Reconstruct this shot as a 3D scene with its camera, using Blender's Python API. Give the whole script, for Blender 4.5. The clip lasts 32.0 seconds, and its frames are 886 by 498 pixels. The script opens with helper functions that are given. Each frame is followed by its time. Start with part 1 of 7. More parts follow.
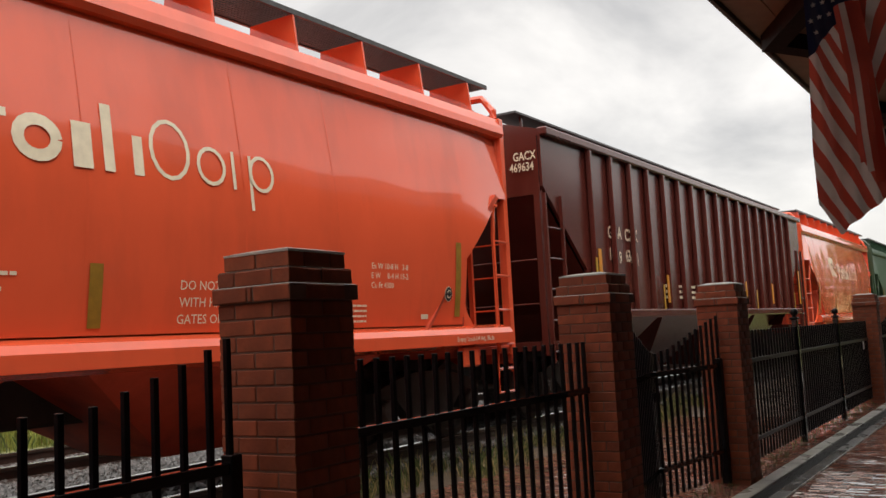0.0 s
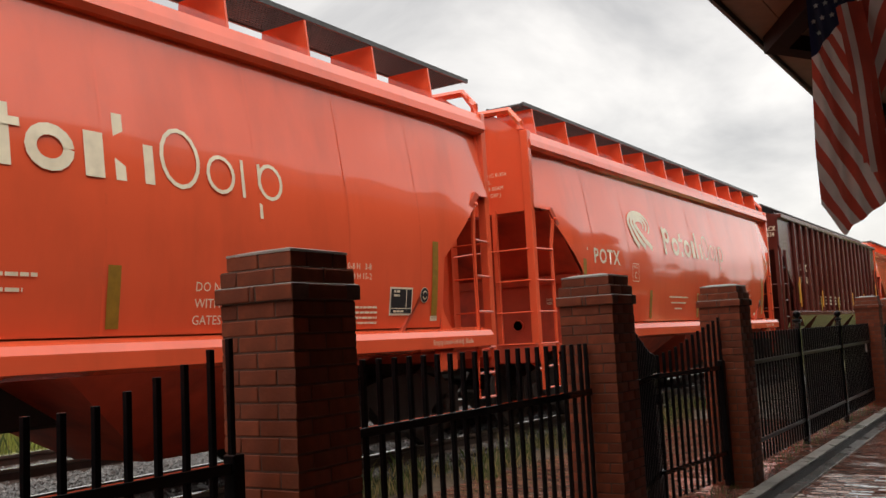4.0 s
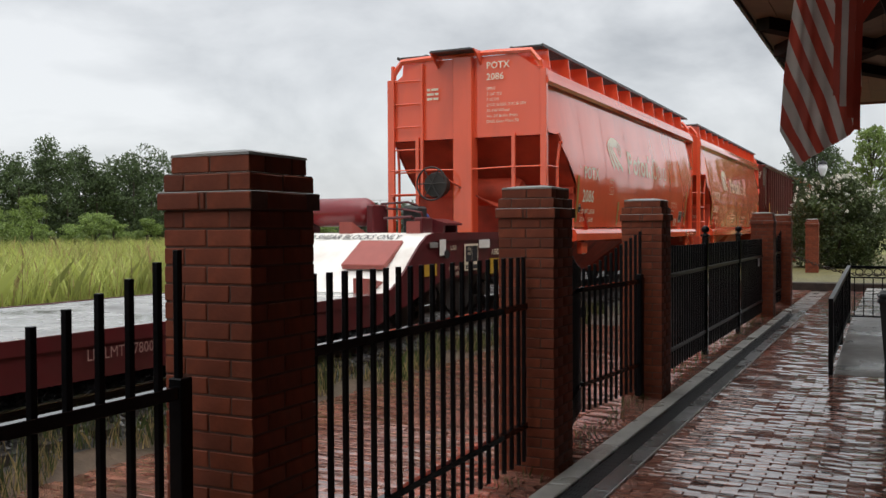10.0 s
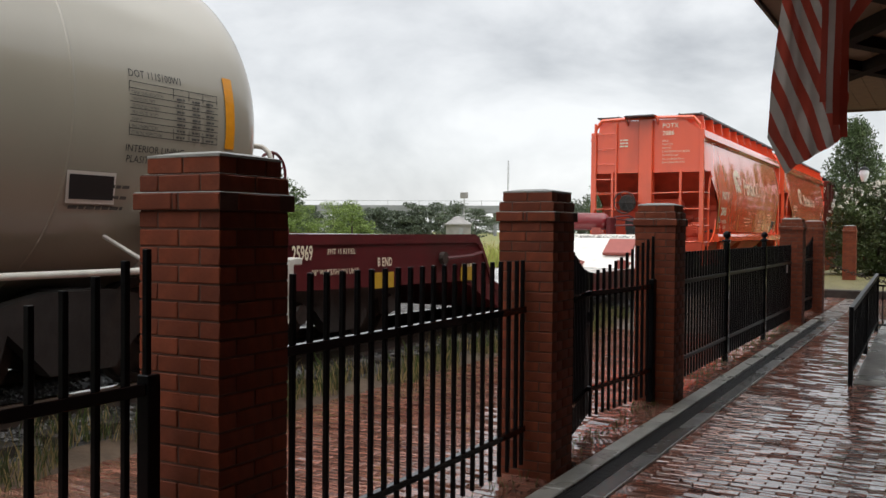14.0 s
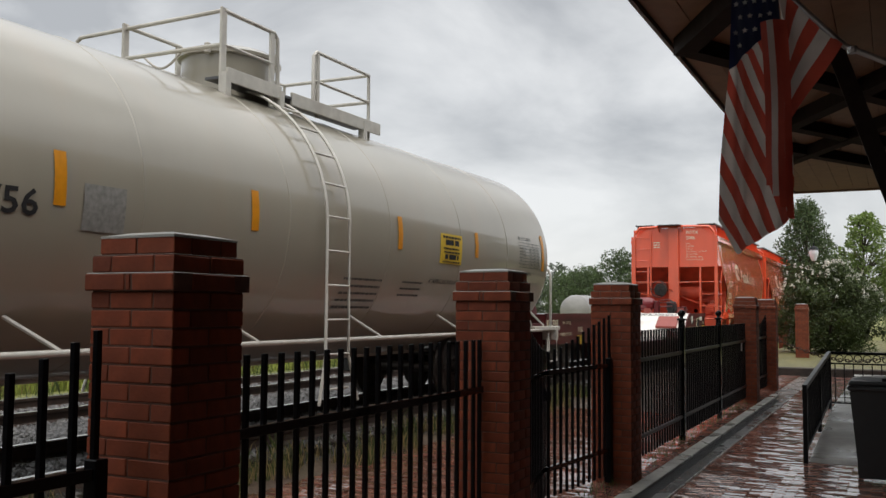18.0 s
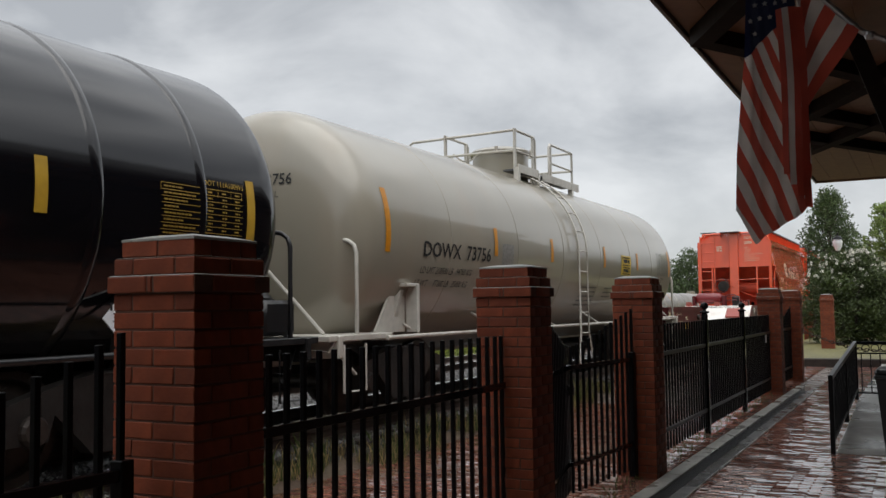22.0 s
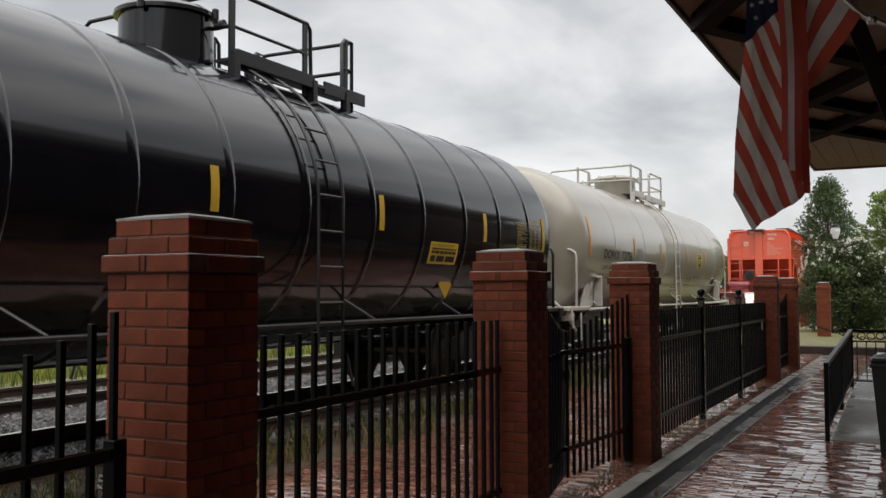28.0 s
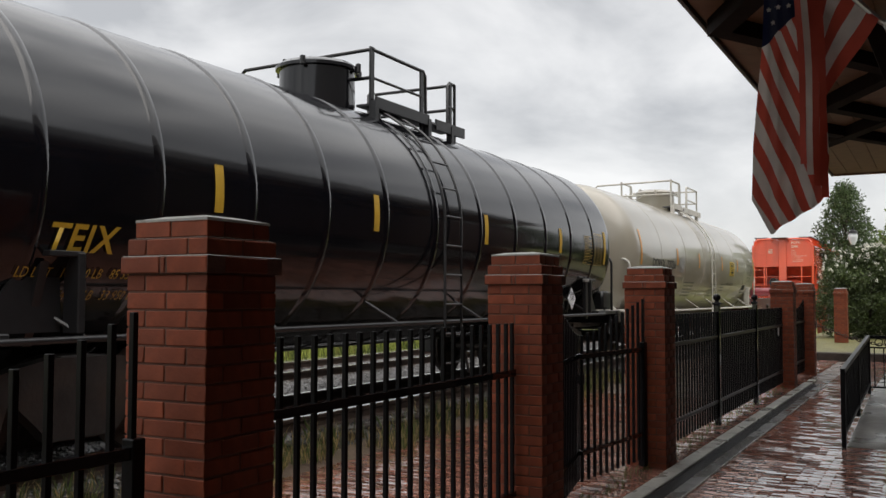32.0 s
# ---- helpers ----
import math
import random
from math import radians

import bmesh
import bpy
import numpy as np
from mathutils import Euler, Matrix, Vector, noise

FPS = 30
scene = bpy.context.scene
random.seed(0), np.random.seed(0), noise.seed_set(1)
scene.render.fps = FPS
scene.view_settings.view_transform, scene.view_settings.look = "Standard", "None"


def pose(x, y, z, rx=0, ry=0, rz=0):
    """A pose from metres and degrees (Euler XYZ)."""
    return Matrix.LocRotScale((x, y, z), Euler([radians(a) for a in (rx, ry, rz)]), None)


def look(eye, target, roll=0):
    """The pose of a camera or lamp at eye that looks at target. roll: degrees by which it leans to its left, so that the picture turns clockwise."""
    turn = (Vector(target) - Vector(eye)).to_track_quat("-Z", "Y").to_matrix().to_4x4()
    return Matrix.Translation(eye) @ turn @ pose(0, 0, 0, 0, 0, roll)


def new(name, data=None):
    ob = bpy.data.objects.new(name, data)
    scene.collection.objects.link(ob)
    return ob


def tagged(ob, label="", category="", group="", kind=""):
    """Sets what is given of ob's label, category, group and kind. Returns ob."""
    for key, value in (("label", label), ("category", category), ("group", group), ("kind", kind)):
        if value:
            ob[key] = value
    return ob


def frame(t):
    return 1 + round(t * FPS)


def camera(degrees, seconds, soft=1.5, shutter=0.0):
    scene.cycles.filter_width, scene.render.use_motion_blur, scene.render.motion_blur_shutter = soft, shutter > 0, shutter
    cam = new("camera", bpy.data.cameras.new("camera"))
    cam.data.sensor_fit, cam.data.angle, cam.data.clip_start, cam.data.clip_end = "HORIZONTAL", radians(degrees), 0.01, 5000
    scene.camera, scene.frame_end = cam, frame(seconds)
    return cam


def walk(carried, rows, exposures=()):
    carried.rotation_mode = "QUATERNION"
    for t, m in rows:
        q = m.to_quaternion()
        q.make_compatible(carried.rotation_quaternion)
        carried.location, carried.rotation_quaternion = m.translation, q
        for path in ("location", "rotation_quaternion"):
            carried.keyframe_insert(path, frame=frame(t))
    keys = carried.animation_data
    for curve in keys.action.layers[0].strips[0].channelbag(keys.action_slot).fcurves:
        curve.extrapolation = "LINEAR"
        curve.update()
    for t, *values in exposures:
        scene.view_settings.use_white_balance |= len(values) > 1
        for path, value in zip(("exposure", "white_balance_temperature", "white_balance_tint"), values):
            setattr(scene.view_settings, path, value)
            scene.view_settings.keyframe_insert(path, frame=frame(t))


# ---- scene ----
cam = camera(51.0, 32.0)
PATH = [
    (0, (2.52, -2.796, 1.557), (1.45, -1.117, 1.748), -3.0),
    (0.5, (2.509, -2.797, 1.548), (1.442, -1.117, 1.745), -3.2),
    (1, (2.514, -2.792, 1.551), (1.447, -1.112, 1.746), -3.1),
    (1.5, (2.524, -2.797, 1.555), (1.459, -1.116, 1.75), -3.1),
    (2, (2.595, -2.821, 1.602), (1.512, -1.149, 1.778), -2.4),
    (2.5, (2.534, -2.801, 1.563), (1.462, -1.123, 1.752), -2.9),
    (3, (2.541, -2.809, 1.558), (1.466, -1.133, 1.748), -2.8),
    (3.5, (2.513, -2.794, 1.547), (1.443, -1.116, 1.742), -2.9),
    (5.5, (2.577, -2.825, 1.565), (1.469, -1.171, 1.752), -2.7),
    (6, (2.606, -2.841, 1.595), (1.48, -1.195, 1.752), -2.3),
    (6.5, (2.582, -2.834, 1.586), (1.462, -1.184, 1.73), -2.1),
    (7, (2.557, -2.833, 1.588), (1.425, -1.192, 1.735), -1.8),
    (7.5, (2.533, -2.846, 1.597), (1.391, -1.209, 1.725), -0.8),
    (8, (2.296, -2.805, 1.618), (1.242, -1.107, 1.68), -0.1),
    (8.5, (2.027, -2.764, 1.669), (1.112, -0.986, 1.663), -0.2),
    (9, (2.061, -2.716, 1.675), (1.185, -0.918, 1.643), -0.5),
    (9.5, (2.089, -2.702, 1.666), (1.233, -0.894, 1.632), -0.6),
    (10, (2.082, -2.686, 1.665), (1.204, -0.889, 1.624), -0.3),
    (10.5, (2.093, -2.68, 1.683), (1.168, -0.907, 1.651), -0.2),
    (11, (2.121, -2.674, 1.692), (1.175, -0.912, 1.685), -0.3),
    (11.5, (2.158, -2.65, 1.694), (1.222, -0.882, 1.684), 0.3),
    (12, (2.178, -2.621, 1.685), (1.247, -0.851, 1.666), 0.3),
    (12.5, (2.225, -2.621, 1.693), (1.289, -0.854, 1.677), 0.5),
    (13, (2.268, -2.594, 1.676), (1.329, -0.828, 1.659), 0.3),
    (13.5, (2.315, -2.598, 1.679), (1.366, -0.838, 1.645), 0.7),
    (14, (2.329, -2.588, 1.674), (1.377, -0.83, 1.635), 0.5),
    (14.5, (2.331, -2.588, 1.672), (1.407, -0.815, 1.649), -0.1),
    (15, (2.336, -2.593, 1.669), (1.44, -0.805, 1.673), 0.0),
    (15.5, (2.335, -2.591, 1.684), (1.448, -0.799, 1.72), 0.3),
    (17.5, (2.353, -2.603, 1.685), (1.49, -0.802, 1.787), 0.2),
    (18, (2.353, -2.603, 1.68), (1.48, -0.808, 1.811), 0.4),
    (18.5, (2.363, -2.614, 1.671), (1.466, -0.835, 1.845), 0.1),
    (19, (2.368, -2.606, 1.673), (1.466, -0.83, 1.851), -0.3),
    (19.5, (2.361, -2.603, 1.668), (1.462, -0.824, 1.831), -0.2),
    (20, (2.361, -2.615, 1.671), (1.451, -0.84, 1.826), -0.2),
    (20.5, (2.365, -2.616, 1.673), (1.451, -0.843, 1.818), -0.3),
    (21, (2.371, -2.613, 1.667), (1.453, -0.841, 1.808), -0.8),
    (21.5, (2.368, -2.61, 1.668), (1.452, -0.837, 1.805), -1.0),
    (22, (2.366, -2.605, 1.67), (1.453, -0.83, 1.798), -0.8),
    (22.5, (2.355, -2.601, 1.672), (1.445, -0.824, 1.794), -0.7),
    (23, (2.362, -2.602, 1.67), (1.45, -0.825, 1.777), -0.3),
    (23.5, (2.355, -2.587, 1.668), (1.452, -0.805, 1.77), -0.2),
    (24, (2.348, -2.576, 1.668), (1.452, -0.79, 1.761), -0.3),
    (24.5, (2.364, -2.589, 1.668), (1.461, -0.807, 1.759), -0.6),
    (25, (2.355, -2.572, 1.665), (1.452, -0.789, 1.756), -0.7),
    (25.5, (2.36, -2.579, 1.663), (1.455, -0.798, 1.758), -0.8),
    (27.5, (2.355, -2.585, 1.663), (1.445, -0.806, 1.758), -0.3),
    (28, (2.361, -2.583, 1.664), (1.451, -0.804, 1.758), -0.2),
    (28.5, (2.355, -2.584, 1.662), (1.436, -0.81, 1.761), -0.0),
    (29, (2.36, -2.598, 1.664), (1.431, -0.83, 1.769), 0.3),
    (29.5, (2.36, -2.598, 1.661), (1.423, -0.834, 1.765), 0.4),
    (30, (2.37, -2.591, 1.662), (1.441, -0.823, 1.756), 0.2),
    (30.5, (2.367, -2.594, 1.657), (1.441, -0.824, 1.749), -0.1),
    (31, (2.36, -2.598, 1.664), (1.434, -0.828, 1.759), 0.2),
    (31.5, (2.369, -2.603, 1.662), (1.438, -0.836, 1.766), 0.2),
    (32, (2.369, -2.605, 1.657), (1.431, -0.842, 1.76), 0.1),
]


def place_rows(rows):
    return [(t, look(eye, target, roll)) for t, eye, target, roll in rows]


EXPOSURES = [(0, 0.3, 7100, 12), (6, 0.28, 7100, 12), (7, 0.1, 6700, 11), (8, -0.16, 6500, 10), (10, -0.03, 6500, 10), (12, 0.14, 6500, 10), (13, 0.15, 6500, 10), (15, 0.08, 6600, 10), (17.5, -0.05, 6600, 10), (18.5, -0.1, 6600, 10), (20, -0.2, 6500, 10), (21.5, -0.17, 6500, 10), (25, -0.1, 6500, 10), (28, 0.03, 6700, 11), (32, 0.08, 6700, 11)]
walk(cam, place_rows(PATH), EXPOSURES)

# ---- sky and light ----
sky_world = bpy.data.worlds.new("overcast_sky")
scene.world = sky_world
sky_world.use_nodes = True
wt = sky_world.node_tree
wt.nodes.clear()


def wnode(kind, **values):
    n = wt.nodes.new(kind)
    for k, v in values.items():
        n.inputs[k].default_value = v
    return n


coord = wt.nodes.new("ShaderNodeTexCoord")
split = wt.nodes.new("ShaderNodeSeparateXYZ")
wt.links.new(coord.outputs["Generated"], split.inputs[0])
stretch = wt.nodes.new("ShaderNodeMapping")
stretch.inputs["Scale"].default_value = (1.0, 1.0, 2.0)
stretch.inputs["Location"].default_value = (0.85, 0.3, 0.15)
wt.links.new(coord.outputs["Generated"], stretch.inputs[0])
big = wnode("ShaderNodeTexNoise", Scale=3.1, Detail=7.0, Roughness=0.52, Distortion=0.35)
wt.links.new(stretch.outputs[0], big.inputs["Vector"])
ramp = wt.nodes.new("ShaderNodeValToRGB")
ramp.color_ramp.elements[0].position = 0.36
ramp.color_ramp.elements[0].color = (0.47, 0.487, 0.507, 1)
ramp.color_ramp.elements[1].position = 0.62
ramp.color_ramp.elements[1].color = (0.84, 0.855, 0.865, 1)
mid = ramp.color_ramp.elements.new(0.5)
mid.color = (0.68, 0.697, 0.712, 1)
wt.links.new(big.outputs["Fac"], ramp.inputs[0])
up = wt.nodes.new("ShaderNodeMapRange")
for k, v in (("From Min", 0.34), ("From Max", 1.0), ("To Min", 1.0), ("To Max", 2.5)):
    up.inputs[k].default_value = v
wt.links.new(split.outputs["Z"], up.inputs["Value"])
lift = wt.nodes.new("ShaderNodeVectorMath")
lift.operation = "SCALE"
wt.links.new(ramp.outputs[0], lift.inputs[0])
wt.links.new(up.outputs[0], lift.inputs["Scale"])
sky = wt.nodes.new("ShaderNodeTexSky")
sky.sky_type, sky.sun_disc = "NISHITA", False
sky.sun_elevation, sky.sun_rotation = radians(69), radians(132)
veil = wt.nodes.new("ShaderNodeMixRGB")
veil.inputs[0].default_value = 0.985
wt.links.new(sky.outputs[0], veil.inputs[1])
wt.links.new(lift.outputs[0], veil.inputs[2])
back = wnode("ShaderNodeBackground", Strength=1.0)
wt.links.new(veil.outputs[0], back.inputs["Color"])
wout = wt.nodes.new("ShaderNodeOutputWorld")
wt.links.new(back.outputs[0], wout.inputs[0])

sun_data = bpy.data.lights.new("clouded_sun", "SUN")
sun_data.energy, sun_data.angle, sun_data.color = 1.75, radians(72), (1.0, 0.97, 0.93)
sun = new("clouded_sun", sun_data)
sun.matrix_world = look((9, -6, 36), (-1, 4, 0))


# ---- materials ----
def material(name, colour, rough=0.6, metal=0.0, vary=0.12, scale=6.0, bump=0.0, bump_scale=60.0, coat=0.0,
             stain=None, stain_scale=1.2, stain_amount=0.0, pieces=0.0, rough_vary=0.0, spec=0.5, stretch_z=1.0, island=False):
    m = bpy.data.materials.new(name)
    m.use_nodes = True
    nt = m.node_tree
    b = nt.nodes["Principled BSDF"]
    tc = nt.nodes.new("ShaderNodeTexCoord")
    mp = nt.nodes.new("ShaderNodeMapping")
    mp.inputs["Scale"].default_value = (1, 1, stretch_z)
    nt.links.new(tc.outputs["Object"], mp.inputs[0])
    n1 = nt.nodes.new("ShaderNodeTexNoise")
    n1.inputs["Scale"].default_value, n1.inputs["Detail"].default_value = scale, 5
    nt.links.new(mp.outputs[0], n1.inputs["Vector"])
    val = nt.nodes.new("ShaderNodeMapRange")
    val.inputs["From Min"].default_value, val.inputs["From Max"].default_value = 0.25, 0.75
    val.inputs["To Min"].default_value, val.inputs["To Max"].default_value = 1 - vary, 1 + vary
    nt.links.new(n1.outputs["Fac"], val.inputs["Value"])
    rgb = nt.nodes.new("ShaderNodeRGB")
    rgb.outputs[0].default_value = (*colour, 1)
    mul = nt.nodes.new("ShaderNodeVectorMath")
    mul.operation = "SCALE"
    nt.links.new(rgb.outputs[0], mul.inputs[0])
    nt.links.new(val.outputs[0], mul.inputs["Scale"])
    last = mul.outputs[0]
    if pieces:
        if island:
            src = nt.nodes.new("ShaderNodeNewGeometry").outputs["Random Per Island"]
        else:
            src = nt.nodes.new("ShaderNodeObjectInfo").outputs["Random"]
        pr = nt.nodes.new("ShaderNodeMapRange")
        pr.inputs["To Min"].default_value, pr.inputs["To Max"].default_value = 1 - pieces, 1 + pieces
        nt.links.new(src, pr.inputs["Value"])
        m2 = nt.nodes.new("ShaderNodeVectorMath")
        m2.operation = "SCALE"
        nt.links.new(last, m2.inputs[0])
        nt.links.new(pr.outputs[0], m2.inputs["Scale"])
        last = m2.outputs[0]
    if stain:
        n2 = nt.nodes.new("ShaderNodeTexNoise")
        n2.inputs["Scale"].default_value, n2.inputs["Detail"].default_value = stain_scale, 8
        nt.links.new(mp.outputs[0], n2.inputs["Vector"])
        r2 = nt.nodes.new("ShaderNodeMapRange")
        r2.inputs["From Min"].default_value, r2.inputs["From Max"].default_value = 0.5, 0.72
        r2.inputs["To Max"].default_value = stain_amount
        nt.links.new(n2.outputs["Fac"], r2.inputs["Value"])
        mx = nt.nodes.new("ShaderNodeMixRGB")
        mx.inputs[2].default_value = (*stain, 1)
        nt.links.new(r2.outputs[0], mx.inputs[0])
        nt.links.new(last, mx.inputs[1])
        last = mx.outputs[0]
    nt.links.new(last, b.inputs["Base Color"])
    b.inputs["Roughness"].default_value, b.inputs["Metallic"].default_value = rough, metal
    b.inputs["Specular IOR Level"].default_value = spec
    b.inputs["Coat Weight"].default_value, b.inputs["Coat Roughness"].default_value = coat, 0.06
    if rough_vary:
        n3 = nt.nodes.new("ShaderNodeTexNoise")
        n3.inputs["Scale"].default_value, n3.inputs["Detail"].default_value = 1.4, 6
        nt.links.new(tc.outputs["Object"], n3.inputs["Vector"])
        r3 = nt.nodes.new("ShaderNodeMapRange")
        r3.inputs["From Min"].default_value, r3.inputs["From Max"].default_value = 0.38, 0.62
        r3.inputs["To Min"].default_value, r3.inputs["To Max"].default_value = max(rough - rough_vary, 0.04), rough + rough_vary
        nt.links.new(n3.outputs["Fac"], r3.inputs["Value"])
        nt.links.new(r3.outputs[0], b.inputs["Roughness"])
    if bump:
        n4 = nt.nodes.new("ShaderNodeTexNoise")
        n4.inputs["Scale"].default_value, n4.inputs["Detail"].default_value = bump_scale, 4
        nt.links.new(tc.outputs["Object"], n4.inputs["Vector"])
        bp = nt.nodes.new("ShaderNodeBump")
        bp.inputs["Strength"].default_value, bp.inputs["Distance"].default_value = 1.0, bump
        nt.links.new(n4.outputs["Fac"], bp.inputs["Height"])
        nt.links.new(bp.outputs[0], b.inputs["Normal"])
    return m


ORANGE = material("orange_car_paint", (0.80, 0.114, 0.048), 0.11, vary=0.06, scale=1.5, bump=0.002, bump_scale=1.3, spec=0.3,
                  stain=(0.30, 0.06, 0.03), stain_scale=2.2, stain_amount=0.25, stretch_z=0.35)
MAROON = material("maroon_car_paint", (0.085, 0.010, 0.012), 0.4, vary=0.15, scale=3, spec=0.35, stain=(0.05, 0.02, 0.015), stain_amount=0.5)
# Duller, grime-stained copy of ORANGE, darkened to put shade into the car ends.
SHADEORANGE = material("dull_grimy_shaded_orange_paint", (0.50, 0.07, 0.034), 0.6, vary=0.18, scale=3, bump=0.003, bump_scale=12, spec=0.25, stain=(0.11, 0.03, 0.022), stain_scale=1.6, stain_amount=0.75)
REDTANK = material("cherry_red_enamel", (0.17, 0.014, 0.018), 0.3, vary=0.1, scale=4, coat=0.15)
FADED = material("faded_stencil_paint", (0.26, 0.15, 0.13), 0.6, vary=0.3, scale=25)
BROWN = material("brown_car_paint", (0.095, 0.019, 0.014), 0.25, vary=0.12, scale=2, coat=0.1, stain=(0.16, 0.07, 0.05), stain_amount=0.25, stretch_z=0.3)
GREEN = material("dark_green_car_paint", (0.03, 0.07, 0.04), 0.35, vary=0.12, scale=2, coat=0.3)
CREAM = material("offwhite_tank_paint", (0.295, 0.27, 0.215), 0.3, vary=0.06, scale=1.2, bump=0.002, bump_scale=1.5, coat=0.65,
                 stain=(0.33, 0.27, 0.2), stain_scale=1.6, stain_amount=0.45, stretch_z=0.25)
CREAM_PART = material("offwhite_steel", (0.52, 0.50, 0.45), 0.4, vary=0.12, scale=9, stain=(0.2, 0.13, 0.08), stain_amount=0.4)
BLACK = material("black_tank_paint", (0.004, 0.004, 0.0055), 0.12, vary=0.2, scale=2, bump=0.001, bump_scale=1.6, stain=(0.010, 0.009, 0.008), stain_amount=0.4, stretch_z=0.3, spec=0.5)
BLACK_PART = material("black_steel", (0.014, 0.014, 0.015), 0.35, vary=0.25, scale=10)
GRIME = material("oily_black_iron", (0.018, 0.016, 0.015), 0.55, vary=0.35, scale=9, bump=0.004, bump_scale=30, stain=(0.06, 0.035, 0.02), stain_amount=0.5)
WHEEL = material("worn_wheel_steel", (0.05, 0.04, 0.035), 0.5, metal=0.4, vary=0.3, scale=8)
GRATE = material("galvanised_grating", (0.09, 0.09, 0.092), 0.45, metal=0.5, vary=0.2, scale=14)
WHITE = material("cream_lettering", (0.76, 0.67, 0.50), 0.2, vary=0.1, scale=12)
INK = material("black_lettering", (0.010, 0.010, 0.011), 0.6, vary=0.1)
YELLOW = material("yellow_lettering", (0.44, 0.27, 0.022), 0.45, vary=0.12, scale=12)
DIMYELLOW = material("worn_yellow_print", (0.26, 0.165, 0.02), 0.5, vary=0.2, scale=12)
GREYINK = material("worn_black_print", (0.07, 0.068, 0.062), 0.5, vary=0.2, scale=12)
BLUEPAINT = material("blue_valve_enamel", (0.02, 0.06, 0.25), 0.4, vary=0.15, scale=12)
WATER = material("standing_rain_water", (0.035, 0.024, 0.018), 0.03, vary=0.1, scale=3)
SAFETY = material("amber_reflector_tape", (0.60, 0.24, 0.01), 0.3, vary=0.1, scale=20)
OLIVE = material("weathered_reflector_tape", (0.28, 0.15, 0.015), 0.5, vary=0.2, scale=14)
PLACARD = material("yellow_placard", (0.62, 0.42, 0.03), 0.45, vary=0.08, scale=9)
GREYPATCH = material("grey_paint_patch", (0.22, 0.215, 0.20), 0.5, vary=0.3, scale=25)
BRICK = material("red_brick", (0.205, 0.047, 0.018), 0.6, vary=0.22, scale=16, bump=0.0013, bump_scale=60, pieces=0.25, stain=(0.11, 0.028, 0.014), stain_scale=6, stain_amount=0.6, rough_vary=0.15, spec=0.35)
MORTAR = material("brown_mortar", (0.105, 0.052, 0.036), 0.85, vary=0.25, scale=20, bump=0.004, bump_scale=80)
IRON = material("black_wet_iron", (0.005, 0.005, 0.006), 0.3, vary=0.3, scale=30, spec=0.15)
WETIRON = material("rain_wet_iron_rail", (0.006, 0.006, 0.007), 0.09, vary=0.3, scale=30, spec=0.6)
PAVER = material("wet_brick_paver", (0.25, 0.112, 0.08), 0.13, vary=0.35, scale=14, bump=0.0015, bump_scale=45, pieces=0.5, stain=(0.16, 0.12, 0.098), stain_scale=1.1, stain_amount=0.6, rough_vary=0.07, spec=0.9, coat=0.8)
PAVERS = material("wet_brick_pavers_far", (0.25, 0.112, 0.08), 0.13, vary=0.35, scale=14, bump=0.0015, bump_scale=45, pieces=0.5, island=True, stain=(0.16, 0.12, 0.098), stain_scale=1.1, stain_amount=0.6, rough_vary=0.07, spec=0.9, coat=0.8)
BED = material("sandy_paver_joints", (0.10, 0.075, 0.058), 0.5, vary=0.3, scale=30, rough_vary=0.3, bump=0.004)
CONCRETE = material("wet_concrete", (0.27, 0.26, 0.235), 0.35, vary=0.15, scale=9, bump=0.003, bump_scale=60, stain=(0.12, 0.115, 0.105), stain_amount=0.6, rough_vary=0.2)
WETCONCRETE = material("dark_soaked_concrete", (0.075, 0.072, 0.068), 0.22, vary=0.25, scale=9, bump=0.003, bump_scale=60, stain=(0.04, 0.038, 0.036), stain_amount=0.6, rough_vary=0.15)
IRONGRATE = material("cast_iron_drain", (0.025, 0.025, 0.026), 0.4, vary=0.3, scale=20)
BALLAST = material("track_ballast", (0.05, 0.047, 0.044), 0.6, vary=0.35, scale=12, bump=0.02, bump_scale=25)
STONES = material("ballast_stones", (0.105, 0.10, 0.096), 0.4, vary=0.25, scale=15, pieces=0.6, island=True)
EARTH = material("damp_earth", (0.09, 0.06, 0.038), 0.75, vary=0.35, scale=5, bump=0.015, bump_scale=22, stain=(0.05, 0.06, 0.02), stain_amount=0.8)
FIELD = material("meadow_ground", (0.17, 0.18, 0.05), 0.85, vary=0.3, scale=0.15, stain=(0.22, 0.18, 0.07), stain_scale=0.03, stain_amount=0.8)
LAWN = material("wet_lawn", (0.13, 0.12, 0.04), 0.6, vary=0.35, scale=2, bump=0.02, bump_scale=40)
GRASS = material("tall_meadow_grass", (0.40, 0.44, 0.12), 0.6, vary=0.3, scale=0.3, pieces=0.35, island=True)
DRYGRASS = material("dry_grass", (0.33, 0.25, 0.11), 0.7, vary=0.25, scale=2, pieces=0.4, island=True)
GREENGRASS = material("verge_grass", (0.07, 0.10, 0.025), 0.6, vary=0.3, scale=2, pieces=0.4, island=True)
RAIL = material("polished_rail_head", (0.45, 0.44, 0.43), 0.22, metal=1.0, vary=0.1)
RUST = material("rusty_rail_side", (0.05, 0.03, 0.022), 0.6, vary=0.3, scale=8)
TIE = material("creosoted_timber", (0.035, 0.026, 0.02), 0.7, vary=0.4, scale=6, bump=0.01, bump_scale=20)
LEAF = material("deep_green_leaves", (0.072, 0.108, 0.04), 0.5, vary=0.3, scale=0.5, pieces=0.45, island=True)
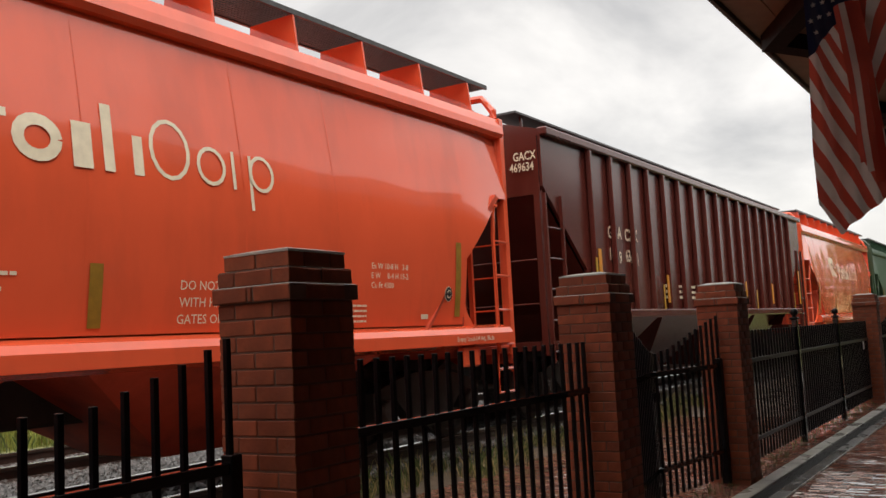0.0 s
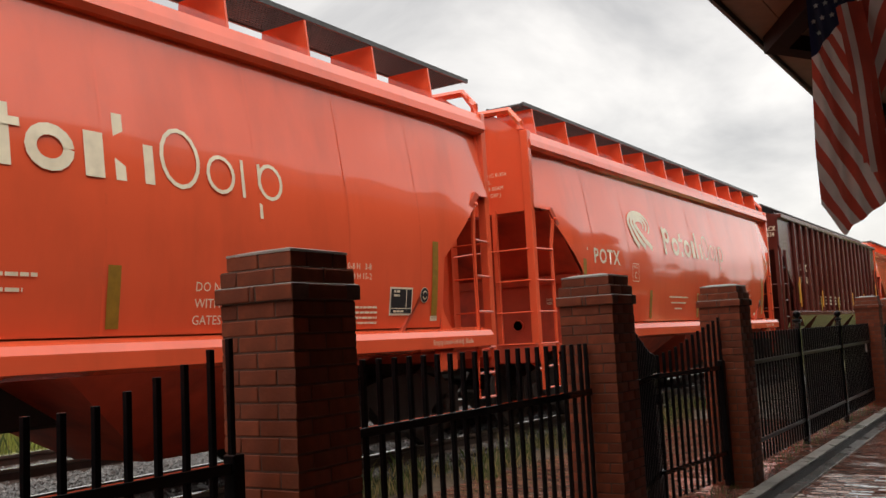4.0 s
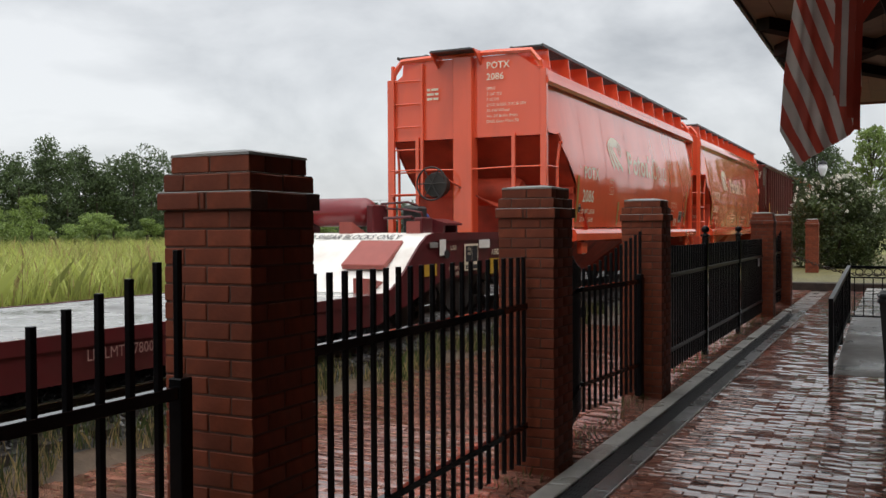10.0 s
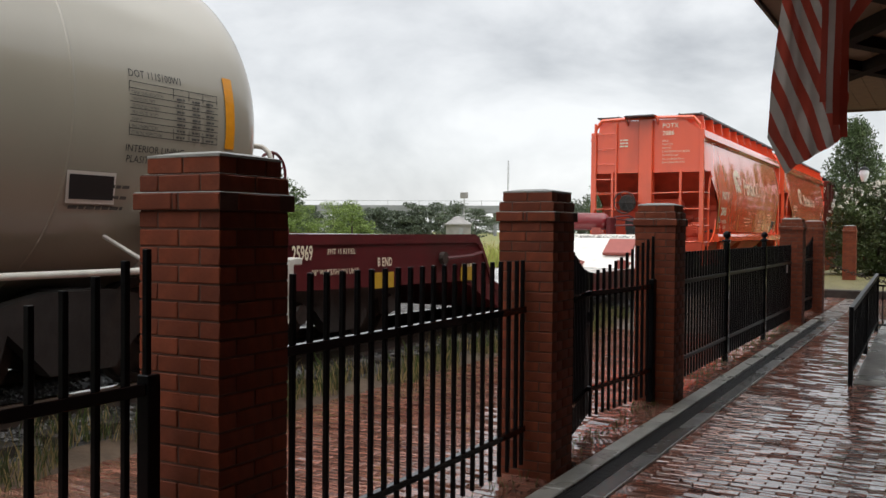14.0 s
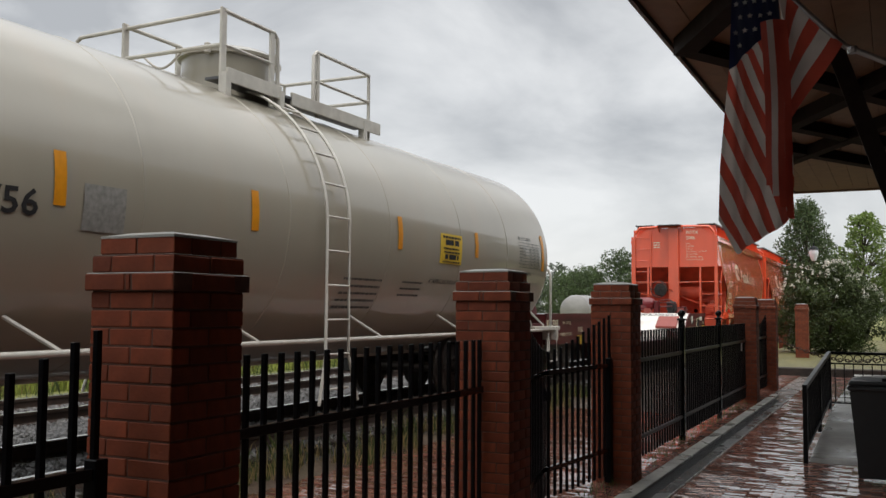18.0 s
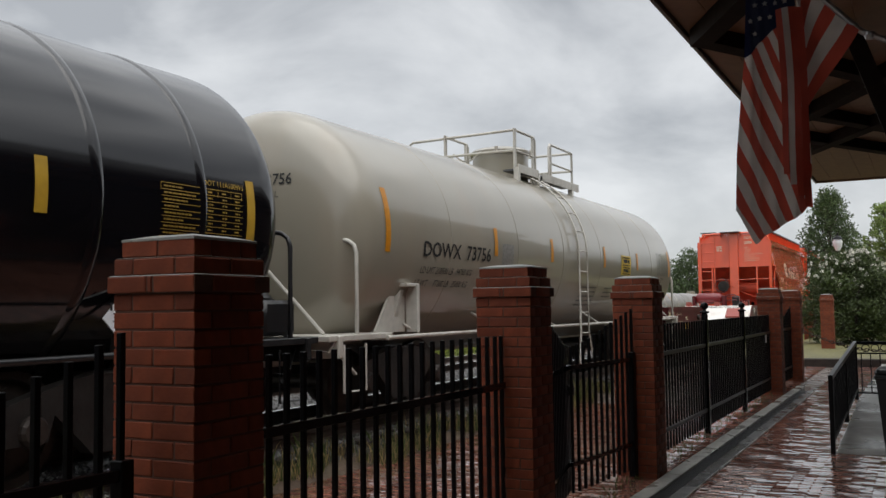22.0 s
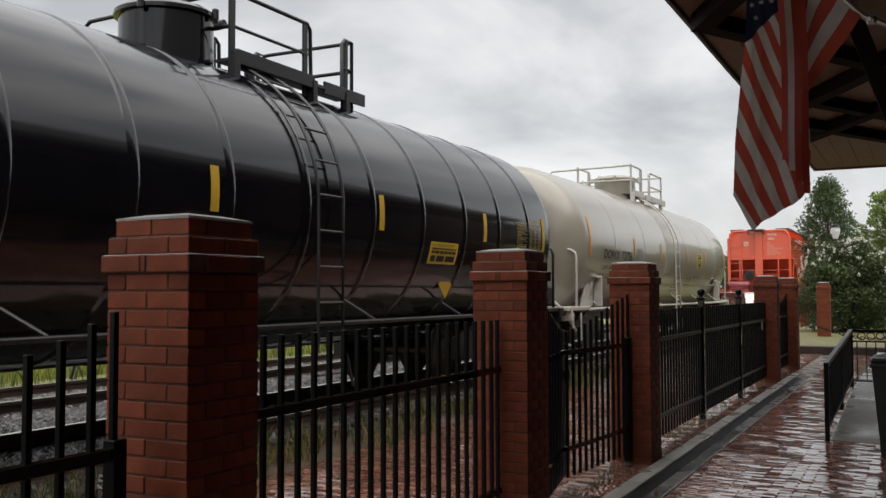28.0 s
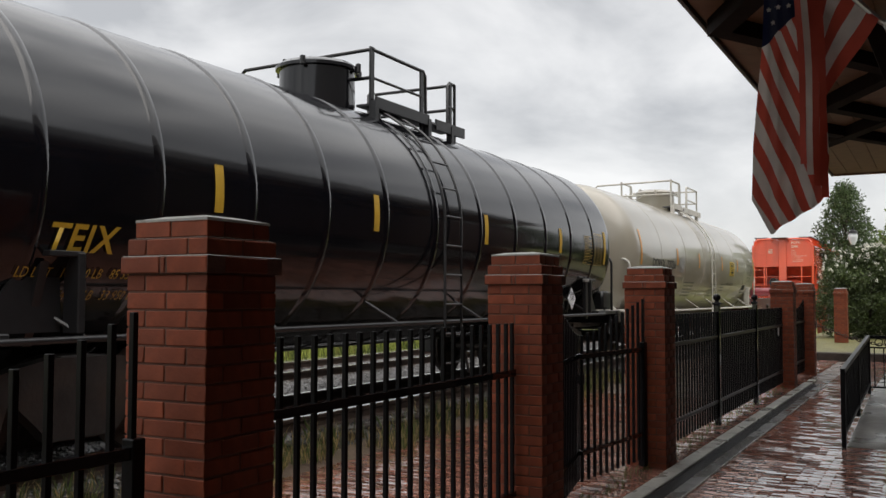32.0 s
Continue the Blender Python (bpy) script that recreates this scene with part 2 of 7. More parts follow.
LEAF_LIGHT = material("light_green_leaves", (0.17, 0.24, 0.06), 0.5, vary=0.3, scale=0.5, pieces=0.4, island=True)
LEAF_OLIVE = material("olive_shrub_leaves", (0.058, 0.082, 0.024), 0.5, vary=0.3, scale=0.8, pieces=0.5, island=True)
# Aerial haze is put into the colour: paler and greyer than LEAF.
LEAF_FAR = material("haze_tinted_leaves", (0.10, 0.125, 0.085), 0.6, vary=0.3, scale=0.1, pieces=0.35, island=True)
BLOSSOM = material("white_blossom", (0.72, 0.70, 0.62), 0.6, vary=0.1, pieces=0.15, island=True)
BARK = material("grey_bark", (0.07, 0.055, 0.042), 0.8, vary=0.3, scale=8, bump=0.02, bump_scale=14)
SOFFIT = material("tan_soffit_boards", (0.22, 0.125, 0.065), 0.6, vary=0.15, scale=5, stretch_z=1)
BEAM = material("dark_stained_timber", (0.016, 0.010, 0.008), 0.85, vary=0.3, scale=8, spec=0.15)
FASCIA = material("brown_fascia_paint", (0.05, 0.028, 0.018), 0.45, vary=0.2)
ROOFING = material("dark_roof_shingle", (0.035, 0.032, 0.03), 0.7, vary=0.3, scale=9, bump=0.01)
# Kept dark so that the unseen walls bounce little light.
PLASTER = material("dark_unseen_wall", (0.06, 0.026, 0.018), 0.7, vary=0.2, scale=4)
FLAGRED = material("faded_flag_red", (0.42, 0.07, 0.045), 0.8, vary=0.15, scale=8)
FLAGWHITE = material("greyed_flag_white", (0.52, 0.475, 0.43), 0.8, vary=0.15, scale=8)
FLAGBLUE = material("flag_navy", (0.009, 0.011, 0.03), 0.8, vary=0.15, scale=8)
ALU = material("brushed_aluminium", (0.45, 0.45, 0.45), 0.35, metal=0.9, vary=0.1)
BIN = material("dark_grey_plastic", (0.022, 0.025, 0.026), 0.4, vary=0.1, scale=12)
BRIDGE = material("pale_bridge_concrete", (0.26, 0.27, 0.28), 0.8, vary=0.1, scale=0.3)
SHED = material("weathered_shed_metal", (0.26, 0.25, 0.24), 0.6, vary=0.2, scale=1.5)
LAMPGLASS = material("frosted_lamp_glass", (0.75, 0.77, 0.80), 0.3, vary=0.03)


for m, weight, ior in ((CREAM, 0.7, 1.6), (ORANGE, 0.7, 1.6), (BLACK, 0.22, 1.5)):
    shader = m.node_tree.nodes["Principled BSDF"]
    shader.inputs["Coat Weight"].default_value, shader.inputs["Coat IOR"].default_value = weight, ior
    shader.inputs["Coat Roughness"].default_value = 0.05


def let_light_through(m, share):
    """Thin cloth: part of the light passes."""
    nt = m.node_tree
    b, out = nt.nodes["Principled BSDF"], nt.nodes["Material Output"]
    tl, mx = nt.nodes.new("ShaderNodeBsdfTranslucent"), nt.nodes.new("ShaderNodeMixShader")
    nt.links.new(b.inputs["Base Color"].links[0].from_socket, tl.inputs["Color"])
    mx.inputs[0].default_value = share
    nt.links.new(b.outputs[0], mx.inputs[1])
    nt.links.new(tl.outputs[0], mx.inputs[2])
    nt.links.new(mx.outputs[0], out.inputs["Surface"])


for m in (FLAGRED, FLAGWHITE, FLAGBLUE):
    let_light_through(m, 0.62)
for m in (LEAF, LEAF_LIGHT, LEAF_OLIVE, LEAF_FAR, GRASS, DRYGRASS, GREENGRASS):
    let_light_through(m, 0.3)


# ---- mesh helpers ----
class Geo:
    """Collects vertices and faces of one mesh."""

    def __init__(self):
        self.v, self.f = [], []

    def add(self, verts, faces):
        n = len(self.v)
        self.v += [tuple(p) for p in verts]
        self.f += [tuple(i + n for i in q) for q in faces]
        return self

    def box(self, cx, cy, cz, sx, sy, sz, turn=None, bevel=0.0):
        hx, hy, hz = sx / 2, sy / 2, sz / 2
        if bevel:
            b = min(bevel, hx * 0.9, hy * 0.9, hz * 0.9)
            ring = [(hx - b, -hy), (hx, -hy + b), (hx, hy - b), (hx - b, hy), (-hx + b, hy), (-hx, hy - b), (-hx, -hy + b), (-hx + b, -hy)]
            inner = [(max(-hx + b, min(hx - b, x)), max(-hy + b, min(hy - b, y))) for x, y in ring]
            vs = [(x, y, -hz) for x, y in inner] + [(x, y, -hz + b) for x, y in ring] + [(x, y, hz - b) for x, y in ring] + [(x, y, hz) for x, y in inner]
            fs = [tuple(range(7, -1, -1)), tuple(range(24, 32))]
            for k in range(3):
                fs += [(8 * k + i, 8 * k + (i + 1) % 8, 8 * k + 8 + (i + 1) % 8, 8 * k + 8 + i) for i in range(8)]
        else:
            vs = [(x, y, z) for z in (-hz, hz) for x, y in ((-hx, -hy), (hx, -hy), (hx, hy), (-hx, hy))]
            fs = [(3, 2, 1, 0), (4, 5, 6, 7), (0, 1, 5, 4), (1, 2, 6, 5), (2, 3, 7, 6), (3, 0, 4, 7)]
        if turn is not None:
            vs = [turn @ Vector(p) for p in vs]
        return self.add([(p[0] + cx, p[1] + cy, p[2] + cz) for p in vs], fs)

    def bar(self, p, q, w, h=None, n=4):
        """A straight bar of w by h from p to q."""
        p, q = Vector(p), Vector(q)
        d = (q - p).normalized()
        side = d.cross(Vector((0, 0, 1)))
        side = side.normalized() if side.length > 1e-3 else Vector((1, 0, 0))
        up_ = side.cross(d)
        h = h or w
        c = [side * (a * w / 2) + up_ * (b * h / 2) for a, b in ((-1, -1), (1, -1), (1, 1), (-1, 1))]
        return self.add([p + k for k in c] + [q + k for k in c], [(0, 1, 2, 3), (7, 6, 5, 4), (0, 4, 5, 1), (1, 5, 6, 2), (2, 6, 7, 3), (3, 7, 4, 0)])

    def tube(self, pts, r, n=8, cap=True):
        pts = [Vector(p) for p in pts]
        rings = []
        for i, p in enumerate(pts):
            d = (pts[min(i + 1, len(pts) - 1)] - pts[max(i - 1, 0)]).normalized()
            a = d.cross(Vector((0, 0, 1)))
            a = a.normalized() if a.length > 1e-3 else Vector((1, 0, 0))
            b = a.cross(d)
            rr = r[i] if isinstance(r, (list, tuple)) else r
            rings.append([p + (a * math.cos(2 * math.pi * k / n) + b * math.sin(2 * math.pi * k / n)) * rr for k in range(n)])
        fs = [(n * i + k, n * i + (k + 1) % n, n * i + n + (k + 1) % n, n * i + n + k) for i in range(len(pts) - 1) for k in range(n)]
        if cap:
            fs += [tuple(range(n - 1, -1, -1)), tuple(range(n * (len(pts) - 1), n * len(pts)))]
        return self.add([p for g in rings for p in g], fs)

    def lathe(self, profile, axis="z", at=(0, 0, 0), n=24):
        """Turns (r, h) pairs round an axis."""
        vs = []
        for r, h in profile:
            for k in range(n):
                a = 2 * math.pi * k / n
                u, w = r * math.cos(a), r * math.sin(a)
                p = {"z": (u, w, h), "y": (w, h, u), "x": (h, u, w)}[axis]
                vs.append((p[0] + at[0], p[1] + at[1], p[2] + at[2]))
        m = len(profile)
        fs = [(n * i + k, n * i + (k + 1) % n, n * i + n + (k + 1) % n, n * i + n + k) for i in range(m - 1) for k in range(n)]
        fs += [tuple(range(n - 1, -1, -1)), tuple(range(n * (m - 1), n * m))]
        return self.add(vs, fs)

    def prism(self, poly, axis, a, b):
        """A polygon in the two other axes, drawn from a to b along the axis."""
        def put(u, w, h):
            return {"x": (h, u, w), "y": (u, h, w), "z": (u, w, h)}[axis]
        n = len(poly)
        vs = [put(u, w, a) for u, w in poly] + [put(u, w, b) for u, w in poly]
        fs = [tuple(range(n - 1, -1, -1)), tuple(range(n, 2 * n))] + [(i, (i + 1) % n, n + (i + 1) % n, n + i) for i in range(n)]
        return self.add(vs, fs)

    def mesh(self, name, mat, smooth=None):
        me = bpy.data.meshes.new(name)
        me.from_pydata(self.v, [], self.f)
        me.materials.append(mat)
        fix_normals(me)
        if smooth:
            me.polygons.foreach_set("use_smooth", [True] * len(me.polygons))
            me.set_sharp_from_angle(angle=radians(smooth))
        me.update()
        return me


def fix_normals(me):
    if len(me.polygons) > 60000:
        return
    bm = bmesh.new()
    bm.from_mesh(me)
    bmesh.ops.recalc_face_normals(bm, faces=bm.faces)
    bm.to_mesh(me)
    bm.free()


def thing(name, at, label, category, group="", kind=""):
    ob = new(name)
    ob.empty_display_size = 0.2
    ob.location = at
    return tagged(ob, label, category, group, kind)


def part(name, geo, mat, parent, label="", smooth=None):
    me = geo.mesh(name, mat, smooth) if isinstance(geo, Geo) else geo
    ob = new(name, me)
    ob.parent = parent
    if label:
        tagged(ob, label)
    return ob


def solid(name, geo, mat, label, category, group="", kind="", smooth=None, at=(0, 0, 0)):
    ob = new(name, geo.mesh(name, mat, smooth))
    ob.location = at
    return tagged(ob, label, category, group, kind)


def smooth_between(points, v):
    """Straight interpolation in a short table of (v, value)."""
    return float(np.interp(v, [p[0] for p in points], [p[1] for p in points]))


def words(text, size, mat, parent, place, name="lettering", shear=0.0, wide=1.0, bold=0.0, gap=1.0):
    """Lettering of cap height size, each vertex laid by place(u, v), u along the line and v up."""
    cu = bpy.data.curves.new("text", "FONT")
    cu.body, cu.size, cu.shear, cu.space_character, cu.offset, cu.resolution_u = text, size * 1.38, shear, gap, bold, 2
    tmp = new("text", cu)
    bpy.context.view_layer.update()
    me = bpy.data.meshes.new_from_object(tmp.evaluated_get(bpy.context.evaluated_depsgraph_get()))
    bpy.data.objects.remove(tmp)
    for v in me.vertices:
        v.co = place(v.co.x * wide, v.co.y)
    me.name = name
    me.materials.clear()
    me.materials.append(mat)
    ob = new(name, me)
    ob.parent = parent
    return ob


def bars(rows, mat, parent, place, name="small_print", seed=1):
    """Unreadable lines as plain bars: rows of (u0, u1, v, height)."""
    rnd = random.Random(seed)
    g = Geo()
    for u0, u1, v, h in rows:
        u = u0
        while u < u1:
            w = min(h * rnd.uniform(1.2, 4.0), u1 - u)
            g.add([place(u, v), place(u + w, v), place(u + w, v + h), place(u, v + h)], [(0, 1, 2, 3)])
            u += w + h * 0.5
    return tagged(part(name, g, mat, parent), kind="stuff")


# ---- ground, tracks, paving ----
TRACK_X, RAIL_Z = -4.55, 0.35
TRACK2_X = -8.35
rnd = random.Random(7)


def ground_height(x, y):
    """Platform level near the fence, a ballast bed under the tracks, gently rolling meadow beyond."""
    bed = smooth_between([(-40, 0.12), (-11.2, 0.12), (-10.2, 0.19), (-3.45, 0.17), (-2.75, -0.08), (40, -0.08)], x)
    return bed


g = Geo()
xs = [-1500, -400, -160, -80, -40, -20, -13, -11.2, -10.6, -10.2, -9, -8, -7, -6, -5, -4, -3.45, -3.2, -2.95, -2.75, -2, 0, 6, 30, 200, 1500]
ys = [-1500, -300, -60, -20, -10] + list(range(-6, 41, 2)) + [50, 70, 100, 150, 220, 320, 700, 1500]
for y in ys:
    for x in xs:
        n_ = noise.noise(Vector((x * 0.7, y * 0.7, 0))) * (0.03 if -11 < x < -2.8 else 0.0)
        g.v.append((x, y, ground_height(x, y) + n_))
nx = len(xs)
g.f = [(j * nx + i, j * nx + i + 1, (j + 1) * nx + i + 1, (j + 1) * nx + i) for j in range(len(ys) - 1) for i in range(nx - 1)]
ground = solid("ground", g, FIELD, "damp green meadow and earth round the railway", "ground", kind="structure")
ground.data.materials.append(BALLAST)
ground.data.materials.append(EARTH)
for p in ground.data.polygons:
    c = p.center
    if -11 < c.x < -3.3:
        p.material_index = 1
    elif c.x > -3.3 and c.x < 30 and -20 < c.y < 24:
        p.material_index = 2


def ballast_stones():
    """Loose crushed stone over the bed of both tracks."""
    n_st = 42000
    r = np.random.RandomState(3)
    y = r.triangular(-3, 2, 34, n_st)
    x = r.uniform(-10.6, -3.25, n_st)
    s = r.uniform(0.014, 0.036, n_st)
    base = np.array([(1, 0, 0), (-1, 0, 0), (0, 1, 0), (0, -1, 0), (0, 0, 1), (0, 0, -1)], float)
    tri = np.array([(0, 2, 4), (2, 1, 4), (1, 3, 4), (3, 0, 4), (2, 0, 5), (1, 2, 5), (3, 1, 5), (0, 3, 5)])
    vs = base[None] * s[:, None, None] * r.uniform(0.6, 1.4, (n_st, 6, 3))
    a = r.uniform(0, 6.28, n_st)
    ca, sa = np.cos(a)[:, None], np.sin(a)[:, None]
    vx = vs[:, :, 0] * ca - vs[:, :, 1] * sa + x[:, None]
    vy = vs[:, :, 0] * sa + vs[:, :, 1] * ca + y[:, None]
    gz = np.array([ground_height(q, 0) for q in x])
    vz = vs[:, :, 2] * 0.8 + gz[:, None] + 0.012
    pts = np.stack([vx, vy, vz], -1).reshape(-1, 3)
    fs = (tri[None] + 6 * np.arange(n_st)[:, None, None]).reshape(-1, 3)
    me = bpy.data.meshes.new("ballast")
    me.from_pydata(pts.tolist(), [], fs.tolist())
    me.materials.append(STONES)
    ob = new("ballast_stones", me)
    tagged(ob, "grey crushed stone ballast round the rails", "ballast", kind="stuff")


ballast_stones()


def rail_track(xc, label, y0, y1):
    tr = thing("rail_track", (xc, 0, 0), label, "railway track", "railway tracks", "structure")
    for side in (-1, 1):
        cx = side * 0.755
        prof = [(cx - 0.07, 0.18), (cx + 0.07, 0.18), (cx + 0.07, 0.192), (cx + 0.012, 0.215), (cx + 0.012, 0.30), (cx + 0.036, 0.312), (cx + 0.036, 0.344), (cx - 0.036, 0.344), (cx - 0.036, 0.312), (cx - 0.012, 0.30), (cx - 0.012, 0.215), (cx - 0.07, 0.192)]
        rail = part("rail", Geo().prism(prof, "y", y0, y1), RUST, tr, "rusty steel rail")
        part("rail_head", Geo().box(cx, (y0 + y1) / 2, 0.347, 0.068, y1 - y0, 0.006), RAIL, rail, "shiny worn running surface")
    tie = Geo().box(0, 0, 0.115, 2.6, 0.23, 0.15, bevel=0.012).mesh("tie", TIE)
    y = -3.0
    while y < 36:
        o = part("tie", tie, TIE, tr)
        o.location.y = y
        o.rotation_euler.z = rnd.uniform(-0.01, 0.01)
        y += 0.5


rail_track(TRACK_X, "main track with polished rails on timber ties", -90, 400)
rail_track(TRACK2_X, "empty second track on stone ballast", -90, 400)

# paving
PITCH_X, PITCH_Y = 0.205, 0.07
paved = Geo().box(2.1, 10.2, -0.045, 3.3 + 1.9, 30, 0.05)
platform = solid("platform_paving", paved, BED, "wet reddish brick paving of the station platform", "pavement", kind="structure")
plaza = solid("trackside_paving", Geo().box(-1.72, 8.5, -0.055, 2.55, 25, 0.05), BED, "wet brick paving between the fence and the verge", "pavement", kind="structure")
paver_meshes = []
for k in range(4):
    q = Geo().box(0, 0, 0, 0.196, 0.064, 0.05, bevel=0.004)
    rr = random.Random(k)
    q.v = [(x + rr.uniform(-0.002, 0.002), y + rr.uniform(-0.0015, 0.0015), z) for x, y, z in q.v]
    paver_meshes.append(q.mesh("paver", PAVER))
far = Geo()
near_count = [0]


def lay(parent, x0, x1, y0, y1, near):
    row = 0
    y = y0 + PITCH_Y / 2
    while y < y1:
        x = x0 + PITCH_X / 2 - (PITCH_X / 2 if row % 2 else 0)
        while x < x1 + 0.03:
            cx0, cx1 = max(x - 0.098, x0), min(x + 0.098, x1)
            if cx1 - cx0 > 0.03:
                z = -0.024 + rnd.uniform(-0.004, 0.004)
                whole = cx1 - cx0 > 0.19
                if whole and near(x, y) and near_count[0] < 300:
                    o = part("paver", paver_meshes[rnd.randrange(4)], PAVER, parent)
                    o.location = (x, y, z)
                    o.rotation_euler = (rnd.uniform(-0.065, 0.065), rnd.uniform(-0.03, 0.03), rnd.uniform(-0.015, 0.015))
                    near_count[0] += 1
                else:
                    a, b = rnd.uniform(-0.004, 0.004), rnd.uniform(-0.0022, 0.0022)
                    cy, hy, t_ = y, 0.032, z + 0.025
                    n0 = len(far.v)
                    far.v += [(cx0, cy - hy, t_ - a - b), (cx1, cy - hy, t_ + a - b), (cx1, cy + hy, t_ + a + b), (cx0, cy + hy, t_ - a + b),
                              (cx0 - 0.002, cy - hy - 0.002, t_ - 0.02), (cx1 + 0.002, cy - hy - 0.002, t_ - 0.02), (cx1 + 0.002, cy + hy + 0.002, t_ - 0.02), (cx0 - 0.002, cy + hy + 0.002, t_ - 0.02)]
                    far.f += [(n0, n0 + 1, n0 + 2, n0 + 3), (n0 + 4, n0 + 5, n0 + 1, n0), (n0 + 5, n0 + 6, n0 + 2, n0 + 1), (n0 + 6, n0 + 7, n0 + 3, n0 + 2), (n0 + 7, n0 + 4, n0, n0 + 3)]
            x += PITCH_X
        y += PITCH_Y
        row += 1


near_count[0] = 0
lay(platform, 0.47, 4.6, -3.0, 23.9, lambda x, y: x < 1.6 and 3.6 < y < 9)
lay(platform, -0.42, 0.045, -2.0, 23.9, lambda x, y: False)
near_count[0] = 0
lay(plaza, -2.95, -0.43, -2.0, 13, lambda x, y: -2.2 < x < -0.6 and 1.5 < y < 6.5)
ob = new("brick_pavers", far.mesh("brick_pavers", PAVERS))
ob.parent = platform
tagged(ob, "wet uneven brick pavers", kind="stuff")

# drain channel along the fence
drain = thing("drain_channel", (0, 0, 0), "wet concrete gutter with a cast iron grating beside the fence", "gutter", kind="structure")
for k, (a, b, h) in enumerate(((0.05, 0.20, 0.022), (0.335, 0.47, 0.012))):
    y = -3.0
    while y < 16.6:
        part("kerb_slab", Geo().box((a + b) / 2, y + 0.6, h - 0.05, b - a, 1.194, 0.1, bevel=0.008), WETCONCRETE if k else CONCRETE, drain, "" if k else "raised pale kerb slab")
        y += 1.2
part("edge_strip", Geo().box(0.474, 6.8, -0.04, 0.012, 19.6, 0.108), CONCRETE, drain, "thin pale edging strip")
part("channel_bed", Geo().box(0.268, 6.8, -0.075, 0.14, 19.6, 0.05), BED, drain)
slots = Geo()
for k in range(7):
    slots.box(0.2075 + k * 0.0205, 6.8, -0.012, 0.008, 19.6, 0.02)
y = -2.9
while y < 16.6:
    slots.box(0.2675, y, -0.013, 0.13, 0.012, 0.018)
    y += 0.1
part("grating", slots, IRONGRATE, drain, "dark cast iron drain grating")

# ---- brick pillars ----
COURSE = 0.0678
PILLAR_TOP = 1.945
brick_mesh = {}


def brick_piece(lx, ly, rot):
    key = (round(lx, 3), round(ly, 3), rot)
    if key not in brick_mesh:
        q = Geo().box(0, 0, 0, lx - 0.008, ly - 0.008, COURSE - 0.008, bevel=0.003)
        rr = random.Random(int(lx * 1000) + int(ly * 77000) + rot)
        q.v = [(x + rr.uniform(-0.0018, 0.0018), y + rr.uniform(-0.0018, 0.0018), z + rr.uniform(-0.0012, 0.0012)) for x, y, z in q.v]
        brick_mesh[key] = q.mesh("brick", BRICK)
    return brick_mesh[key]


def pillar(x, y, label, top=PILLAR_TOP, group="brick pillars of the fence"):
    """x, y: the middle. The shaft is two bricks square, with three corbelled courses on top."""
    pl = thing("brick_pillar", (x, y, 0), label, "pillar", group)
    n_ = 0
    z = top - COURSE / 2
    core = Geo().box(0, 0, (top - 0.2) / 2 - 0.02, 0.394, 0.394, top - 0.2 + 0.04)
    core.box(0, 0, top - COURSE * 2.5, 0.434, 0.434, COURSE - 0.004).box(0, 0, top - COURSE * 1.5, 0.394, 0.394, COURSE)
    core.box(0, 0, top - COURSE * 0.5 - 0.004, 0.354, 0.354, COURSE)
    part("mortar_core", core, MORTAR, pl, "recessed brown mortar")
    while z > -COURSE:
        w = {0: 0.37, 1: 0.41, 2: 0.45}.get(n_, 0.41)
        turn = n_ % 2 == (1 if n_ > 2 else 1)
        d = 0.1
        spots = []
        for s_ in (-1, 1):
            if n_ == 2:
                spots += [(s_ * -0.117, s_ * (w / 2 - d / 2), 0.205, d), (s_ * 0.117, s_ * (w / 2 - d / 2), 0.205, d), (0, s_ * (w / 2 - d / 2), 0.03, d)]
            else:
                spots += [(-w / 4, s_ * (w / 2 - d / 2), w / 2, d), (w / 4, s_ * (w / 2 - d / 2), w / 2, d)]
            spots.append((s_ * (w / 2 - d / 2), 0, d, w - 2 * d))
        for bx, by, lx, ly in spots:
            if turn:
                bx, by, lx, ly = by, bx, ly, lx
            o = part("brick", brick_piece(lx, ly, rnd.randrange(2)), BRICK, pl)
            o.location = (bx + rnd.uniform(-0.001, 0.001), by + rnd.uniform(-0.001, 0.001), z)
        z -= COURSE
        n_ += 1
    cap = Geo()
    rr = random.Random(int(y * 100))
    for h, k in ((0.183, -0.004), (0.181, 0.006), (0.10, 0.022)):
        cap.v += [(sx * h, sy * h, top + k + (rr.uniform(-0.002, 0.002) if k > 0 else 0)) for sx, sy in ((-1, -1), (1, -1), (1, 1), (-1, 1))]
    cap.f = [(3, 2, 1, 0), (8, 9, 10, 11)] + [(4 * a + i, 4 * a + (i + 1) % 4, 4 * a + 4 + (i + 1) % 4, 4 * a + 4 + i) for a in (0, 1) for i in range(4)]
    for k, w in ((1, 0.390), (2, 0.430)):
        part("mortar_ledge", Geo().box(0, 0, top - COURSE * k - 0.003, w, w, 0.008, bevel=0.003), CONCRETE, pl, "pale mortar on the brick step")
    part("mortar_cap", cap, CONCRETE, pl, "pale wet mortar cap")
    return pl


PILLARS = [0.185, 3.437, 6.628, 15.76, 18.93]
for k, py in enumerate(PILLARS):
    pillar(-0.185, py, "square red brick fence pillar with a corbelled top")

# ---- iron fence ----
FX = -0.185
picket_meshes = {}


def picket(parent, x, y, z0, z1, along="y"):
    key = round(z1 - z0, 2)
    if key not in picket_meshes:
        picket_meshes[key] = Geo().box(0, 0, key / 2, 0.024, 0.024, key, bevel=0.002).mesh("picket", IRON)
    o = part("picket", picket_meshes[key], IRON, parent)
    o.location = (x, y, z0)


